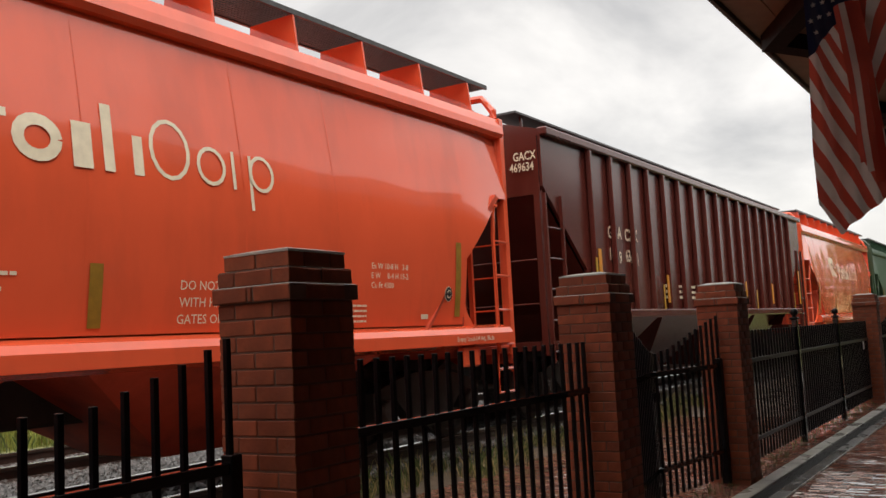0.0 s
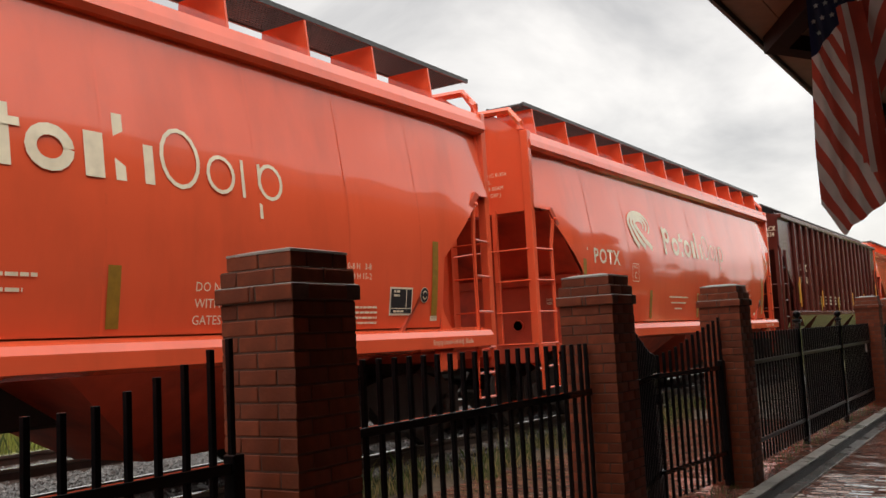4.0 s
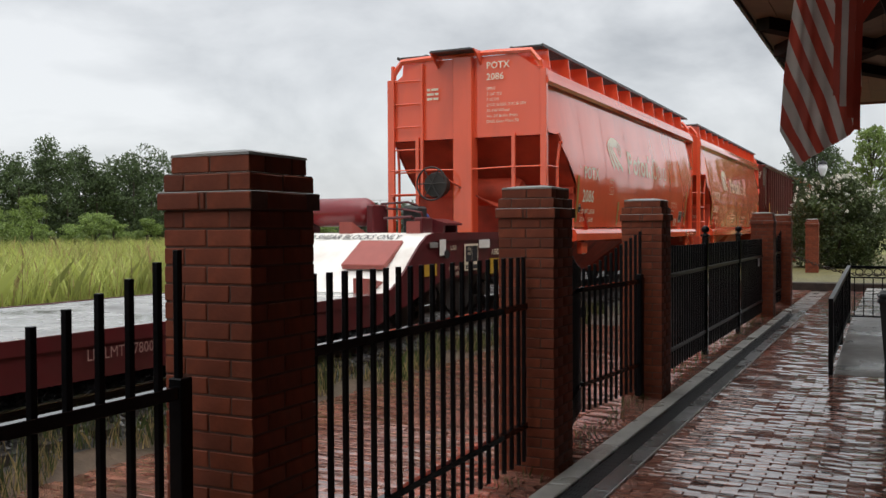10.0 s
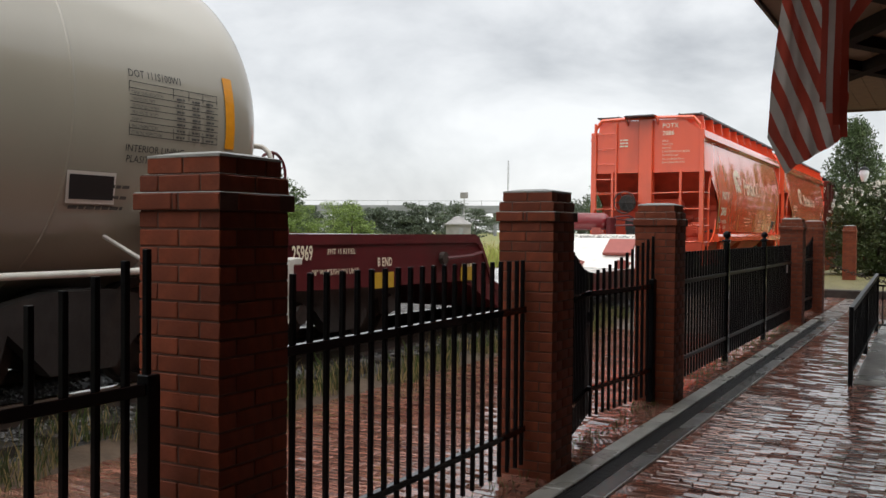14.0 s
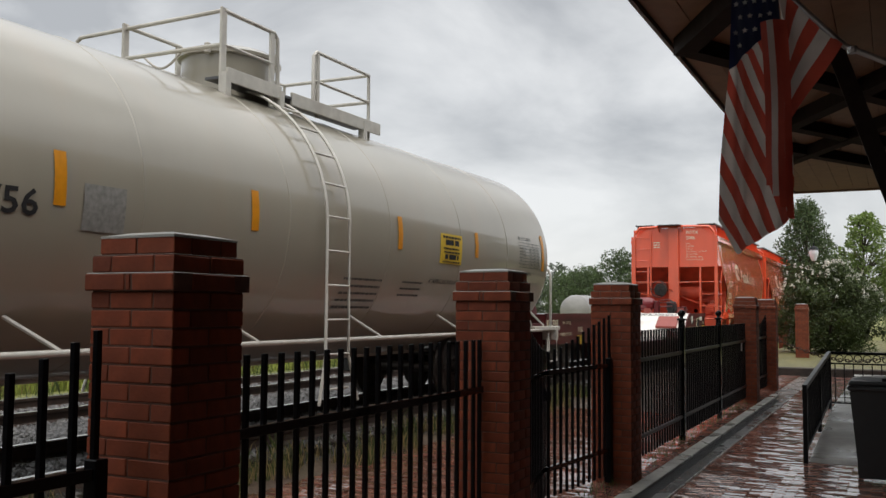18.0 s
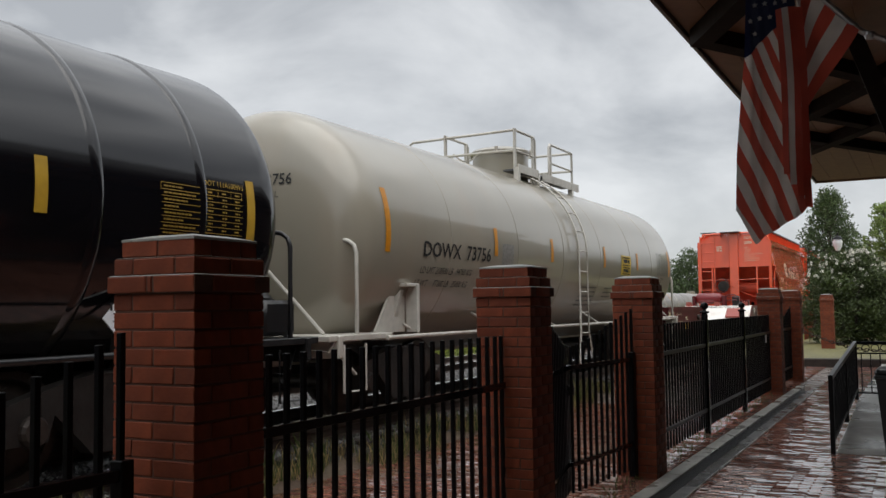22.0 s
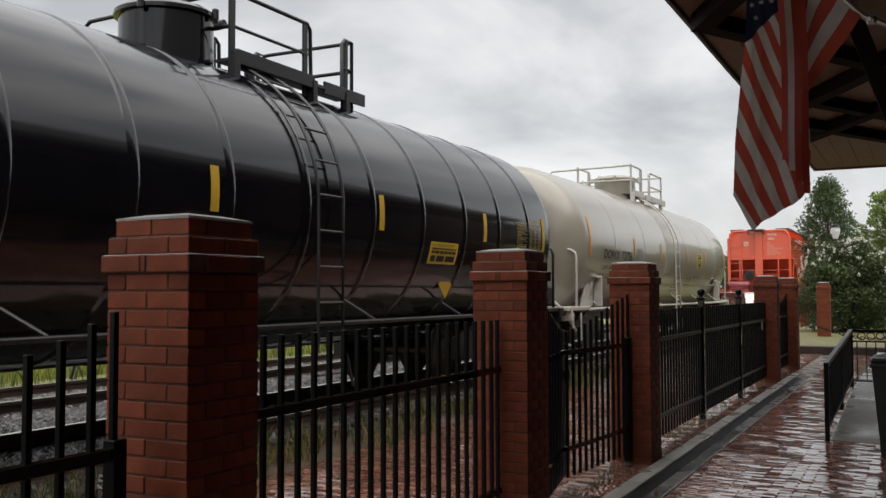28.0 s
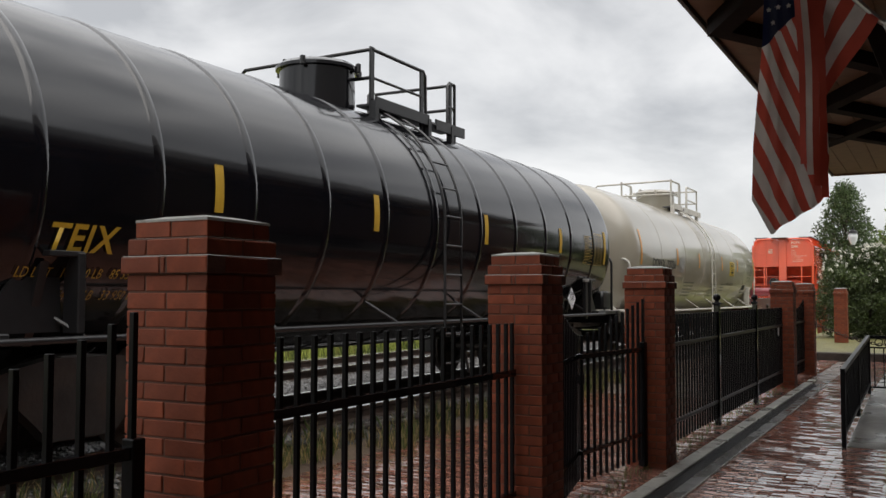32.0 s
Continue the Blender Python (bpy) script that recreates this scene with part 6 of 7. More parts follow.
def tank_car(name, yc, L, R, ZC, shell_mat, part_mat, label, rings, ring_w, stripes, tape, frame_mat, dome, hoops):
    """L: half length of the straight shell. ZC: height of its axis."""
    car = thing(name, (TRACK_X, yc, RAIL_Z), label, "tank car", "freight train")
    head = 0.62
    full = 2 / 2.7
    prof = [(0.01, -L - head)] + [(R * math.sin(a) ** full, -L - head * max(0.0, math.cos(a)) ** full) for a in np.linspace(0.1, math.pi / 2, 16)]
    prof += [(R, -L + 2 * L * k / 10) for k in range(1, 10)]
    prof += [(R * math.sin(a) ** full, L + head * max(0.0, math.cos(a)) ** full) for a in np.linspace(math.pi / 2, 0.1, 16)] + [(0.01, L + head)]
    part("shell", Geo().lathe(prof, "y", (0, 0, ZC), 72), shell_mat, car, "long cylindrical tank shell", smooth=40)
    grow = 0.005 if ring_w < 0.1 else 0.014
    for y in rings:
        part("shell_band", Geo().lathe([(R - 0.004, y - ring_w / 2), (R + 0.6 * grow, y - ring_w * 0.32), (R + grow, y - ring_w * 0.12), (R + grow, y + ring_w * 0.12), (R + 0.6 * grow, y + ring_w * 0.32), (R - 0.004, y + ring_w / 2)], "y", (0, 0, ZC), 72), shell_mat, car, smooth=50)

    def side(u, v, off=0.008):
        """v: height; on the side that faces the platform."""
        d = v - ZC
        return ((R + off) * math.cos(math.asin(max(-1, min(1, d / R)))), u, v)
    for u, z0, z1 in stripes:
        q = Geo()
        n_ = 6
        for k in range(n_):
            a, b = z0 + (z1 - z0) * k / n_, z0 + (z1 - z0) * (k + 1) / n_
            q.add([side(u - 0.055, a), side(u + 0.055, a), side(u + 0.055, b), side(u - 0.055, b)], [(0, 1, 2, 3)])
        part("reflector_tape", q, tape, car, "upright amber reflective stripe")
    part("centre_sill", Geo().box(0, 0, 0.86, 0.6, 2 * L + 1.3, 0.36, bevel=0.02), frame_mat, car)
    for e in (-1, 1):
        ye = e * (L + 0.80)
        part("end_deck", Geo().box(0, e * (L + 0.35), 1.02, 2.9, 1.3, 0.07, bevel=0.01), frame_mat, car, "end platform")
        part("end_sill", Geo().box(0, ye, 0.93, 2.95, 0.08, 0.24, bevel=0.012), frame_mat, car)
        part("saddle", Geo().prism([(-1.25, 0.95), (1.25, 0.95), (1.42, 1.55), (1.2, 1.35), (0.6, 0.98), (0, 0.86), (-0.6, 0.98), (-1.2, 1.35), (-1.42, 1.55)], "y", e * (L - 0.62), e * (L - 0.55)), part_mat, car, "curved tank saddle")
        for s_ in (-1, 1):
            part("saddle_gusset", Geo().prism([(e * (L - 0.80), 1.05), (e * (L - 0.1), 1.05), (e * (L - 0.45), 1.50), (e * (L - 0.78), 1.58)], "x", s_ * 1.30, s_ * 1.33), part_mat, car)
            part("saddle_flange", Geo().box(s_ * 1.42, e * (L - 0.84), 1.33, 0.16, 0.07, 0.58, bevel=0.008).box(s_ * 1.42, e * (L - 0.72), 1.61, 0.14, 0.3, 0.04, bevel=0.006), part_mat, car, "upright flange of the tank saddle")
            x = s_ * 1.47
            part("brace_rod", Geo().tube([(s_ * 1.22, e * (L + 0.76), 1.06), (s_ * 0.25, e * (L + 0.76), 1.98)], 0.02, 6), part_mat, car)
            part("step_bracket", Geo().bar((s_ * 1.3, ye, 1.0), (s_ * 1.42, ye - e * 0.35, 0.62), 0.05, 0.02), part_mat, car)
            part("grab_iron", Geo().tube([(s_ * 1.0, ye + e * 0.05, 1.0), (s_ * 1.0, ye + e * 0.1, 0.9), (s_ * 1.38, ye + e * 0.1, 0.88), (s_ * 1.42, ye + e * 0.05, 1.0)], 0.014, 6), part_mat, car)
            part("stirrup_step", Geo().tube([(x, ye - e * 0.05, 0.95), (x, ye - e * 0.05, 0.45), (x, ye - e * 0.48, 0.45), (x, ye - e * 0.48, 0.95)], 0.016, 6), part_mat, car)
        yh = e * (L + 0.56) if e > 0 else e * (L + 0.42)
        hoop = [(-1.42, yh, 1.05), (-1.42, yh, 1.95), (-1.39, yh, 2.03), (-1.32, yh, 2.08), (-1.24, yh, 2.095), (1.24, yh, 2.095), (1.32, yh, 2.08), (1.39, yh, 2.03), (1.42, yh, 1.95), (1.42, yh, 1.05)]
        part("end_handrail", Geo().tube(hoop, 0.024, 8), part_mat, car, "full-width bent pipe hand rail", smooth=60)
        coupler(car, ye + e * 0.05, e)
    for s_ in (-1, 1):
        part("side_pipe", Geo().tube([(s_ * 1.5, -L + 0.1, 1.0), (s_ * 1.5, L - 0.1, 1.0)], 0.026, 8), part_mat, car, "long safety pipe", smooth=60)
        for k in range(6):
            y = -L + 0.9 + (2 * L - 1.8) * k / 5
            part("pipe_stay", Geo().tube([(s_ * 1.5, y, 1.0), (s_ * 1.16, y - 0.28, 1.28)], 0.018, 6), part_mat, car)
        pts = []
        for a in np.linspace(-0.75, 1.35, 22):
            pts.append((a, (R + 0.09) * math.cos(a), ZC + (R + 0.09) * math.sin(a)))
        ld = None
        for off in (-0.22, 0.22):
            path = [(s_ * (R + 0.12), off * 1.7, 0.35), (s_ * (R + 0.09), off, 0.85)] + [(s_ * c, off, z) for _, c, z in pts if z > ZC - 0.05]
            o = part("ladder_stile", Geo().tube(path, 0.018, 6), part_mat, car if ld is None else ld, "tall curved ladder", smooth=60)
            ld = ld or o
        z = 0.55
        path = [(R + 0.09, 0.5), (R + 0.09, ZC - 0.05)] + [(c, z_) for _, c, z_ in pts if z_ > ZC - 0.05]
        acc = 0.0
        for (xa, za), (xb, zb) in zip(path, path[1:]):
            seg = math.hypot(xb - xa, zb - za)
            while acc < seg:
                q_ = acc / seg
                part("rung", Geo().tube([(s_ * (xa + (xb - xa) * q_), -0.22, za + (zb - za) * q_), (s_ * (xa + (xb - xa) * q_), 0.22, za + (zb - za) * q_)], 0.013, 6), part_mat, ld)
                acc += 0.36
            acc -= seg
    # manway dome, valves and the railed platform
    dy, dr = dome
    zt = ZC + R
    dm = part("manway", Geo().lathe([(dr, zt - 0.1), (dr, zt + 0.42), (dr + 0.05, zt + 0.43), (dr + 0.05, zt + 0.47), (dr - 0.02, zt + 0.52), (dr * 0.6, zt + 0.56), (0.02, zt + 0.57)], at=(0, dy, 0), n=32), shell_mat, car, "drum-shaped manway with a flat lid", smooth=35)
    for a in (0.3, 1.9, 3.3, 5.0):
        part("lid_bolt", Geo().lathe([(0.02, -0.06), (0.035, -0.05), (0.035, 0.05), (0.02, 0.06)], "z", ((dr + 0.06) * math.cos(a), dy + (dr + 0.06) * math.sin(a), zt + 0.46), 8), part_mat, dm)
    part("lid_hinge", Geo().box(0.1, dy + dr + 0.05, zt + 0.5, 0.2, 0.22, 0.08, bevel=0.02).lathe([(0.02, -0.14), (0.05, -0.14), (0.05, 0.14), (0.02, 0.14)], "x", (0.1, dy + dr + 0.14, zt + 0.52), 10), part_mat, dm)
    m0, m1, h0, h1 = hoops
    RX = 0.68
    for s_ in (-1, 1):
        x = s_ * RX
        part("walk_plank", Geo().box(s_ * 0.6, (m0 + h1) / 2, zt + 0.0, 0.3, h1 - m0, 0.03), GRATE, car, "grated platform beside the manway")
        part("platform_beam", Geo().box(s_ * 0.74, (m0 + m1) / 2, zt + 0.02, 0.03, m1 - m0, 0.15, bevel=0.004), part_mat, car)
        part("platform_beam", Geo().box(s_ * 0.74, (m1 + h1) / 2 + 0.2, zt + 0.0, 0.03, h1 - m1, 0.15, bevel=0.004), part_mat, car)
        for y in (m0, m1, h1 - 0.2):
            part("platform_bracket", Geo().box(s_ * 0.72, y, zt - 0.14, 0.09, 0.08, 0.36), part_mat, car)
        rl = part("guard_rail", Geo().tube([(x, m0, zt + 0.70), (x, m1 - 0.06, zt + 0.70), (x, m1, zt + 0.64), (x, m1 + 0.02, zt - 0.05)], 0.024, 8), part_mat, car, "bent pipe guard rail", smooth=60)
        part("rail_post", Geo().box(x, m0, zt + 0.28, 0.03, 0.085, 0.9, bevel=0.003), part_mat, rl)
        part("rail_post", Geo().box(x, m1 - 0.1, zt + 0.28, 0.03, 0.07, 0.86), part_mat, rl)
        part("mid_rail", Geo().tube([(x, m0, zt + 0.34), (x, m1 - 0.05, zt + 0.34)], 0.018, 6), part_mat, rl)
        r2 = part("guard_rail", Geo().tube([(x, h0, zt - 0.05), (x, h0, zt + 0.64), (x, h0 + 0.06, zt + 0.70), (x, h1, zt + 0.70), (x, h1, zt - 0.22)], 0.024, 8), part_mat, car, "bent pipe guard rail", smooth=60)
        part("rail_post", Geo().box(x, h0 + 0.09, zt + 0.3, 0.03, 0.05, 0.8), part_mat, r2)
        part("mid_rail", Geo().tube([(x, h0, zt + 0.34), (x, h1, zt + 0.34)], 0.018, 6), part_mat, r2)
    part("cross_rail", Geo().tube([(RX, m0 + 0.06, zt + 0.70), (RX - 0.05, m0, zt + 0.70), (-1.36, m0, zt + 0.66), (-1.44, m0, zt + 0.6), (-1.46, m0, zt - 1.2)], 0.024, 8), part_mat, car, smooth=60)
    for y, zz in ((m0, 0.34), (h1, 0.70), (h1, 0.34)):
        part("cross_rail", Geo().tube([(-RX, y, zt + zz), (RX, y, zt + zz)], 0.024, 8), part_mat, car)
    sag = [(-0.1 - 0.55 * k / 8, m0 + 0.25, zt + 0.42 - 0.16 * math.sin(math.pi * k / 8)) for k in range(9)]
    part("safety_chain", Geo().tube(sag, 0.014, 5), part_mat, car)
    part("valve", Geo().lathe([(0.06, zt), (0.06, zt + 0.16), (0.1, zt + 0.17), (0.1, zt + 0.24), (0.03, zt + 0.28)], at=(0.2, dy + 1.1, 0), n=12), part_mat, car, smooth=40)
    sets = []
    for y in (-L + 1.25, L - 1.25):
        bogie(car, y, sets)
    return car, sets, side


RD, ZD = 1.52, 2.21
YD = -42.6
car_d, sets_d, side_d = tank_car("white_tank_car", YD, 6.72, RD, ZD, CREAM, CREAM_PART, "off-white tank wagon with black lettering and orange stripes",
    [-5.0, -2.75, -0.75, 1.3, 3.3, 5.0], 0.035, [(-6.62, 1.98, 2.72), (-3.59, 2.06, 2.46), (-1.32, 2.06, 2.44), (1.53, 2.06, 2.46), (3.82, 2.08, 2.44), (6.6, 2.0, 2.6)], SAFETY, CREAM_PART, (0.1, 0.52), (-0.82, 0.12, 0.85, 2.15))
words("DOWX  73756", 0.19, INK, car_d, lambda u, v: side_d(-5.77 + u, 1.97 + v), name="reporting_mark", bold=0.004, wide=1.2)
words("LD LMT 208800 LB   94700 KG", 0.085, INK, car_d, lambda u, v: side_d(-5.78 + u, 1.76 + v), name="load_limit", shear=0.25, wide=0.95)
words("LT WT     77200 LB   35000 KG", 0.085, INK, car_d, lambda u, v: side_d(-5.85 + u, 1.60 + v), name="light_weight", shear=0.25, wide=0.95)
part("test_panel", Geo().add([side_d(-3.37 + a, 1.9 + 0.07 * b) for b in range(6) for a in (0, 0.42)], [(2 * b, 2 * b + 1, 2 * b + 3, 2 * b + 2) for b in range(5)]), GREYPATCH, car_d, "grey smudged data patch")
yp = Geo().add([side_d(2.64 + a, 1.95 + 0.08 * b) for b in range(6) for a in (0, 0.67)], [(2 * b, 2 * b + 1, 2 * b + 3, 2 * b + 2) for b in range(5)])
part("emergency_placard", yp, PLACARD, car_d, "yellow emergency notice")
bars([(2.70, 3.25, 2.29, 0.03), (2.78, 3.2, 2.20, 0.07), (2.72, 3.2, 2.14, 0.025), (2.74, 3.22, 2.09, 0.025), (2.78, 3.2, 2.01, 0.065), (2.72, 3.25, 1.965, 0.02)], INK, car_d, lambda u, v: side_d(u, v, 0.013), seed=3)
words("DOT 111S100W1", 0.06, INK, car_d, lambda u, v: side_d(5.5 + u, 2.46 + v), name="tank_class", wide=0.9)
grid = Geo()
for k in range(9):
    z = 2.02 + 0.05 * k
    grid.add([side_d(5.5, z), side_d(6.45, z), side_d(6.45, z + 0.006), side_d(5.5, z + 0.006)], [(0, 1, 2, 3)])
for u in (5.5, 5.95, 6.12, 6.28, 6.444):
    grid.add([side_d(u, 2.02), side_d(u + 0.006, 2.02), side_d(u + 0.006, 2.42), side_d(u, 2.42)], [(0, 1, 2, 3)])
part("data_table", grid, INK, car_d, "thin ruled test table")
for k, line in enumerate(("TANK QUALIFICATION", "THICKNESS TEST", "SERVICE EQUIPMENT", "PRD VALVE  165 PSI", "LINING", "88.B.2 INSPECTION", "STUB SILL INSPECTION")):
    words(line, 0.026, GREYINK, car_d, lambda u, v, k=k: side_d(5.52 + u, 2.33 - 0.05 * k + v), name="table_line", wide=0.85)
bars([(u, u + 0.09, 2.035 + 0.05 * k, 0.016) for u in (5.98, 6.15, 6.31) for k in range(7)], GREYINK, car_d, side_d, seed=4)
part("dark_label", Geo().add([side_d(a, b, 0.012) for a, b in ((5.06, 1.5), (5.5, 1.5), (5.44, 1.73), (5.0, 1.73))], [(0, 1, 2, 3)]), WHITEPAINT, car_d, "small dark label with a white edge")
part("label_print", Geo().add([side_d(a, b, 0.016) for a, b in ((5.075, 1.53), (5.475, 1.53), (5.425, 1.705), (5.025, 1.705))], [(0, 1, 2, 3)]), INK, car_d)
words("INTERIOR LINING", 0.055, INK, car_d, lambda u, v: side_d(5.48 + u, 1.9 + v), name="note")
words("PLASITE 9570", 0.055, INK, car_d, lambda u, v: side_d(5.5 + u, 1.82 + v), name="note")
words('4" FIBERGLASS INSULATION', 0.06, INK, car_d, lambda u, v: side_d(2.45 + u, 1.68 + v), name="note", shear=0.2)
bars([(-2.6 + 0.05 * k, -1.55, 1.66 - 0.08 * k, 0.028) for k in range(5)] + [(0.4, 1.25, 1.66 - 0.08 * k, 0.026) for k in range(5)] + [(1.75, 2.3, 1.66 - 0.08 * k, 0.024) for k in range(3)] + [(5.1, 5.6, 1.62 - 0.08 * k, 0.024) for k in range(3)], GREYINK, car_d, side_d, seed=5)


def head_at(L, R, ZC, e):
    def put(x, z, off=0.01):
        r2 = min(0.98, (x * x + (z - ZC) ** 2) / (R * R))
        return (x, e * (L + 0.62 * (1 - r2 ** 1.35) ** (1 / 2.7) + off), z)
    return put


hd = head_at(6.72, RD, ZD, -1)
words("DOWX  73756", 0.13, INK, car_d, lambda u, v: hd(-0.42 + u, 2.75 + v), name="end_mark", bold=0.002, wide=0.95)
words("CAPY 23610 US GAL", 0.075, INK, car_d, lambda u, v: hd(-0.42 + u, 2.6 + v), name="capacity")
words("CAPY 89 374    L", 0.075, INK, car_d, lambda u, v: hd(-0.42 + u, 2.46 + v), name="capacity")
bars([(-0.1, 0.42, 1.42 - 0.07 * k, 0.03) for k in range(4)], INK, car_d, lambda u, v: hd(u, v))
for e_, hh in ((-1, hd), (1, head_at(6.72, RD, ZD, 1))):
    fr = Geo()
    for a in range(4):
        p, q_ = a * math.pi / 2, (a + 1) * math.pi / 2
        fr.add([(0.2 + r_ * math.sin(w), e_ * 7.42, 1.17 + r_ * math.cos(w)) for r_, w in ((0.19, p), (0.25, p), (0.25, q_), (0.19, q_))], [(0, 1, 2, 3)])
    fr.box(0.2, e_ * 7.40, 1.17, 0.26, 0.01, 0.26, turn=Matrix.Rotation(math.pi / 4, 3, "Y"))
    part("placard_holder", fr, CREAM_PART, car_d, "diamond placard holder")
part("jacket_drain", Geo().lathe([(0.02, -0.9), (0.3, -0.85), (0.33, -0.7), (0.33, 0.7), (0.3, 0.85), (0.02, 0.9)], "x", (0, 7.2, 1.3), 16), CREAM_PART, car_d, "low cross tank on the end deck", smooth=40)

bw_d = part("brake_wheel", Geo().tube([(-0.1 + 0.26 * math.cos(a * math.pi / 10), 7.66, 1.83 + 0.26 * math.sin(a * math.pi / 10)) for a in range(21)], 0.016, 6, cap=False), CREAM_PART, car_d, "off-white spoked brake wheel")
part("wheel_hub", Geo().lathe([(0.03, -0.16), (0.12, -0.14), (0.13, -0.02), (0.04, 0.02)], "y", (-0.1, 7.66, 1.83), 14), CREAM_PART, bw_d)
for k in range(3):
    a = k * math.pi / 3 + 0.2
    part("spoke", Geo().tube([(-0.1 - 0.26 * math.cos(a), 7.66, 1.83 - 0.26 * math.sin(a)), (-0.1 + 0.26 * math.cos(a), 7.66, 1.83 + 0.26 * math.sin(a))], 0.011, 5), CREAM_PART, bw_d)

RT, ZT = 1.53, 2.20
YT = -57.9
car_t, sets_t, side_t = tank_car("black_tank_car", YT, 6.4, RT, ZT, BLACK, BLACK_PART, "glossy wet black tank wagon with yellow lettering",
    [-5.95, -4.85, -3.72, -2.57, -1.43, -0.27, 0.98, 2.15, 3.33, 4.46, 5.59], 0.13, [(-4.17, 2.02, 2.43), (-1.65, 2.02, 2.42), (1.15, 2.02, 2.42), (3.96, 2.02, 2.42), (6.22, 1.9, 2.5)], YELLOW, BLACK_PART, (-0.65, 0.48), (-0.43, 0.95, 1.62, 1.84))
words("TEIX  112379", 0.2, YELLOW, car_t, lambda u, v: side_t(-5.85 + u, 1.63 + v, 0.022), name="reporting_mark", bold=0.006, shear=0.15, wide=1.0, gap=1.08)
words("LD LMT   188200 LB   85 350 KG", 0.075, YELLOW, car_t, lambda u, v: side_t(-6.02 + u, 1.44 + v, 0.022), name="load_limit", shear=0.15, wide=0.85)
words("LT WT      74800 LB   33 950 KG", 0.075, YELLOW, car_t, lambda u, v: side_t(-6.02 + u, 1.28 + v, 0.022), name="light_weight", shear=0.15, wide=0.85)
yp = Geo().add([side_t(2.37 + a, 1.68 + 0.055 * b) for b in range(6) for a in (0, 0.78)], [(2 * b, 2 * b + 1, 2 * b + 3, 2 * b + 2) for b in range(5)])
part("emergency_placard", yp, PLACARD, car_t, "yellow emergency notice")
words("FOR CHEMICAL EMERGENCY", 0.036, INK, car_t, lambda u, v: side_t(2.41 + u, 1.90 + v, 0.013), name="notice_words", wide=1.0)
bars([(2.42, 3.1, 1.86, 0.022), (2.42, 3.1, 1.81, 0.035), (2.42, 3.1, 1.71, 0.075)], INK, car_t, lambda u, v: side_t(u, v, 0.013), seed=6)
words("DOT 111A100W1", 0.05, YELLOW, car_t, lambda u, v: side_t(5.6 + u, 2.40 + v), name="tank_class")
grid = Geo()
for k in range(10):
    z = 1.88 + 0.054 * k
    grid.add([side_t(5.1, z), side_t(6.1, z), side_t(6.1, z + 0.007), side_t(5.1, z + 0.007)], [(0, 1, 2, 3)])
for u in (5.1, 5.6, 5.78, 5.95, 6.093):
    grid.add([side_t(u, 1.88), side_t(u + 0.007, 1.88), side_t(u + 0.007, 2.37), side_t(u, 2.37)], [(0, 1, 2, 3)])
part("data_table", grid, DIMYELLOW, car_t, "yellow ruled test table")
bars([(5.13, 5.3 + 0.05 * (k * 7 % 5), 1.903 + 0.054 * k, 0.015) for k in range(9)] + [(u, u + 0.06, 1.903 + 0.054 * k, 0.015) for u in (5.65, 5.83, 6.0) for k in range(9)], DIMYELLOW, car_t, side_t, seed=7)
dia = Geo().box(0, 0, 0, 0.01, 0.26, 0.26, turn=Matrix.Rotation(math.pi / 4, 3, "X"))
dia.v = [(x + side_t(3.1, 1.42)[0] + 0.01, y + 3.1, z + 1.42) for x, y, z in dia.v]
part("hazard_outline", dia, YELLOW, car_t, "small yellow diamond")
dia = Geo().box(1.40, 4.82, 1.28, 0.012, 0.26, 0.26, turn=Matrix.Rotation(math.pi / 4, 3, "X"))
hz = part("hazard_placard", dia, LAMPGLASS, car_t, "white hazard diamond")
words("3082", 0.075, INK, hz, lambda u, v: (1.41, 4.72 + u, 1.25 + v), name="hazard_number", wide=0.9)
words("9", 0.045, INK, hz, lambda u, v: (1.41, 4.805 + u, 1.14 + v), name="hazard_class")
bars([(4.70 + 0.045 * k, 4.722 + 0.045 * k, 1.34, 0.06) for k in range(6)], INK, hz, lambda u, v: (1.41, u, v))
part("placard_bracket", Geo().bar((1.38, 4.82, 1.5), (1.30, 4.82, 1.0), 0.03, 0.02), BLACK_PART, hz)
bk = part("ladder_bracket", Geo().box(1.46, 5.36, 1.27, 0.05, 0.12, 0.68, bevel=0.01), BLACK_PART, car_t)
part("bracket_cap", Geo().box(1.47, 5.36, 1.60, 0.07, 0.18, 0.06, bevel=0.01), GREYPATCH, bk, "bare grey steel cap")
part("end_valve_box", Geo().lathe([(0.02, -0.3), (0.2, -0.25), (0.22, 0.1), (0.1, 0.25)], "z", (0.9, 7.0, 1.35), 14).box(1.2, 6.9, 1.25, 0.3, 0.5, 0.35, bevel=0.04), BLACK_PART, car_t, smooth=40)


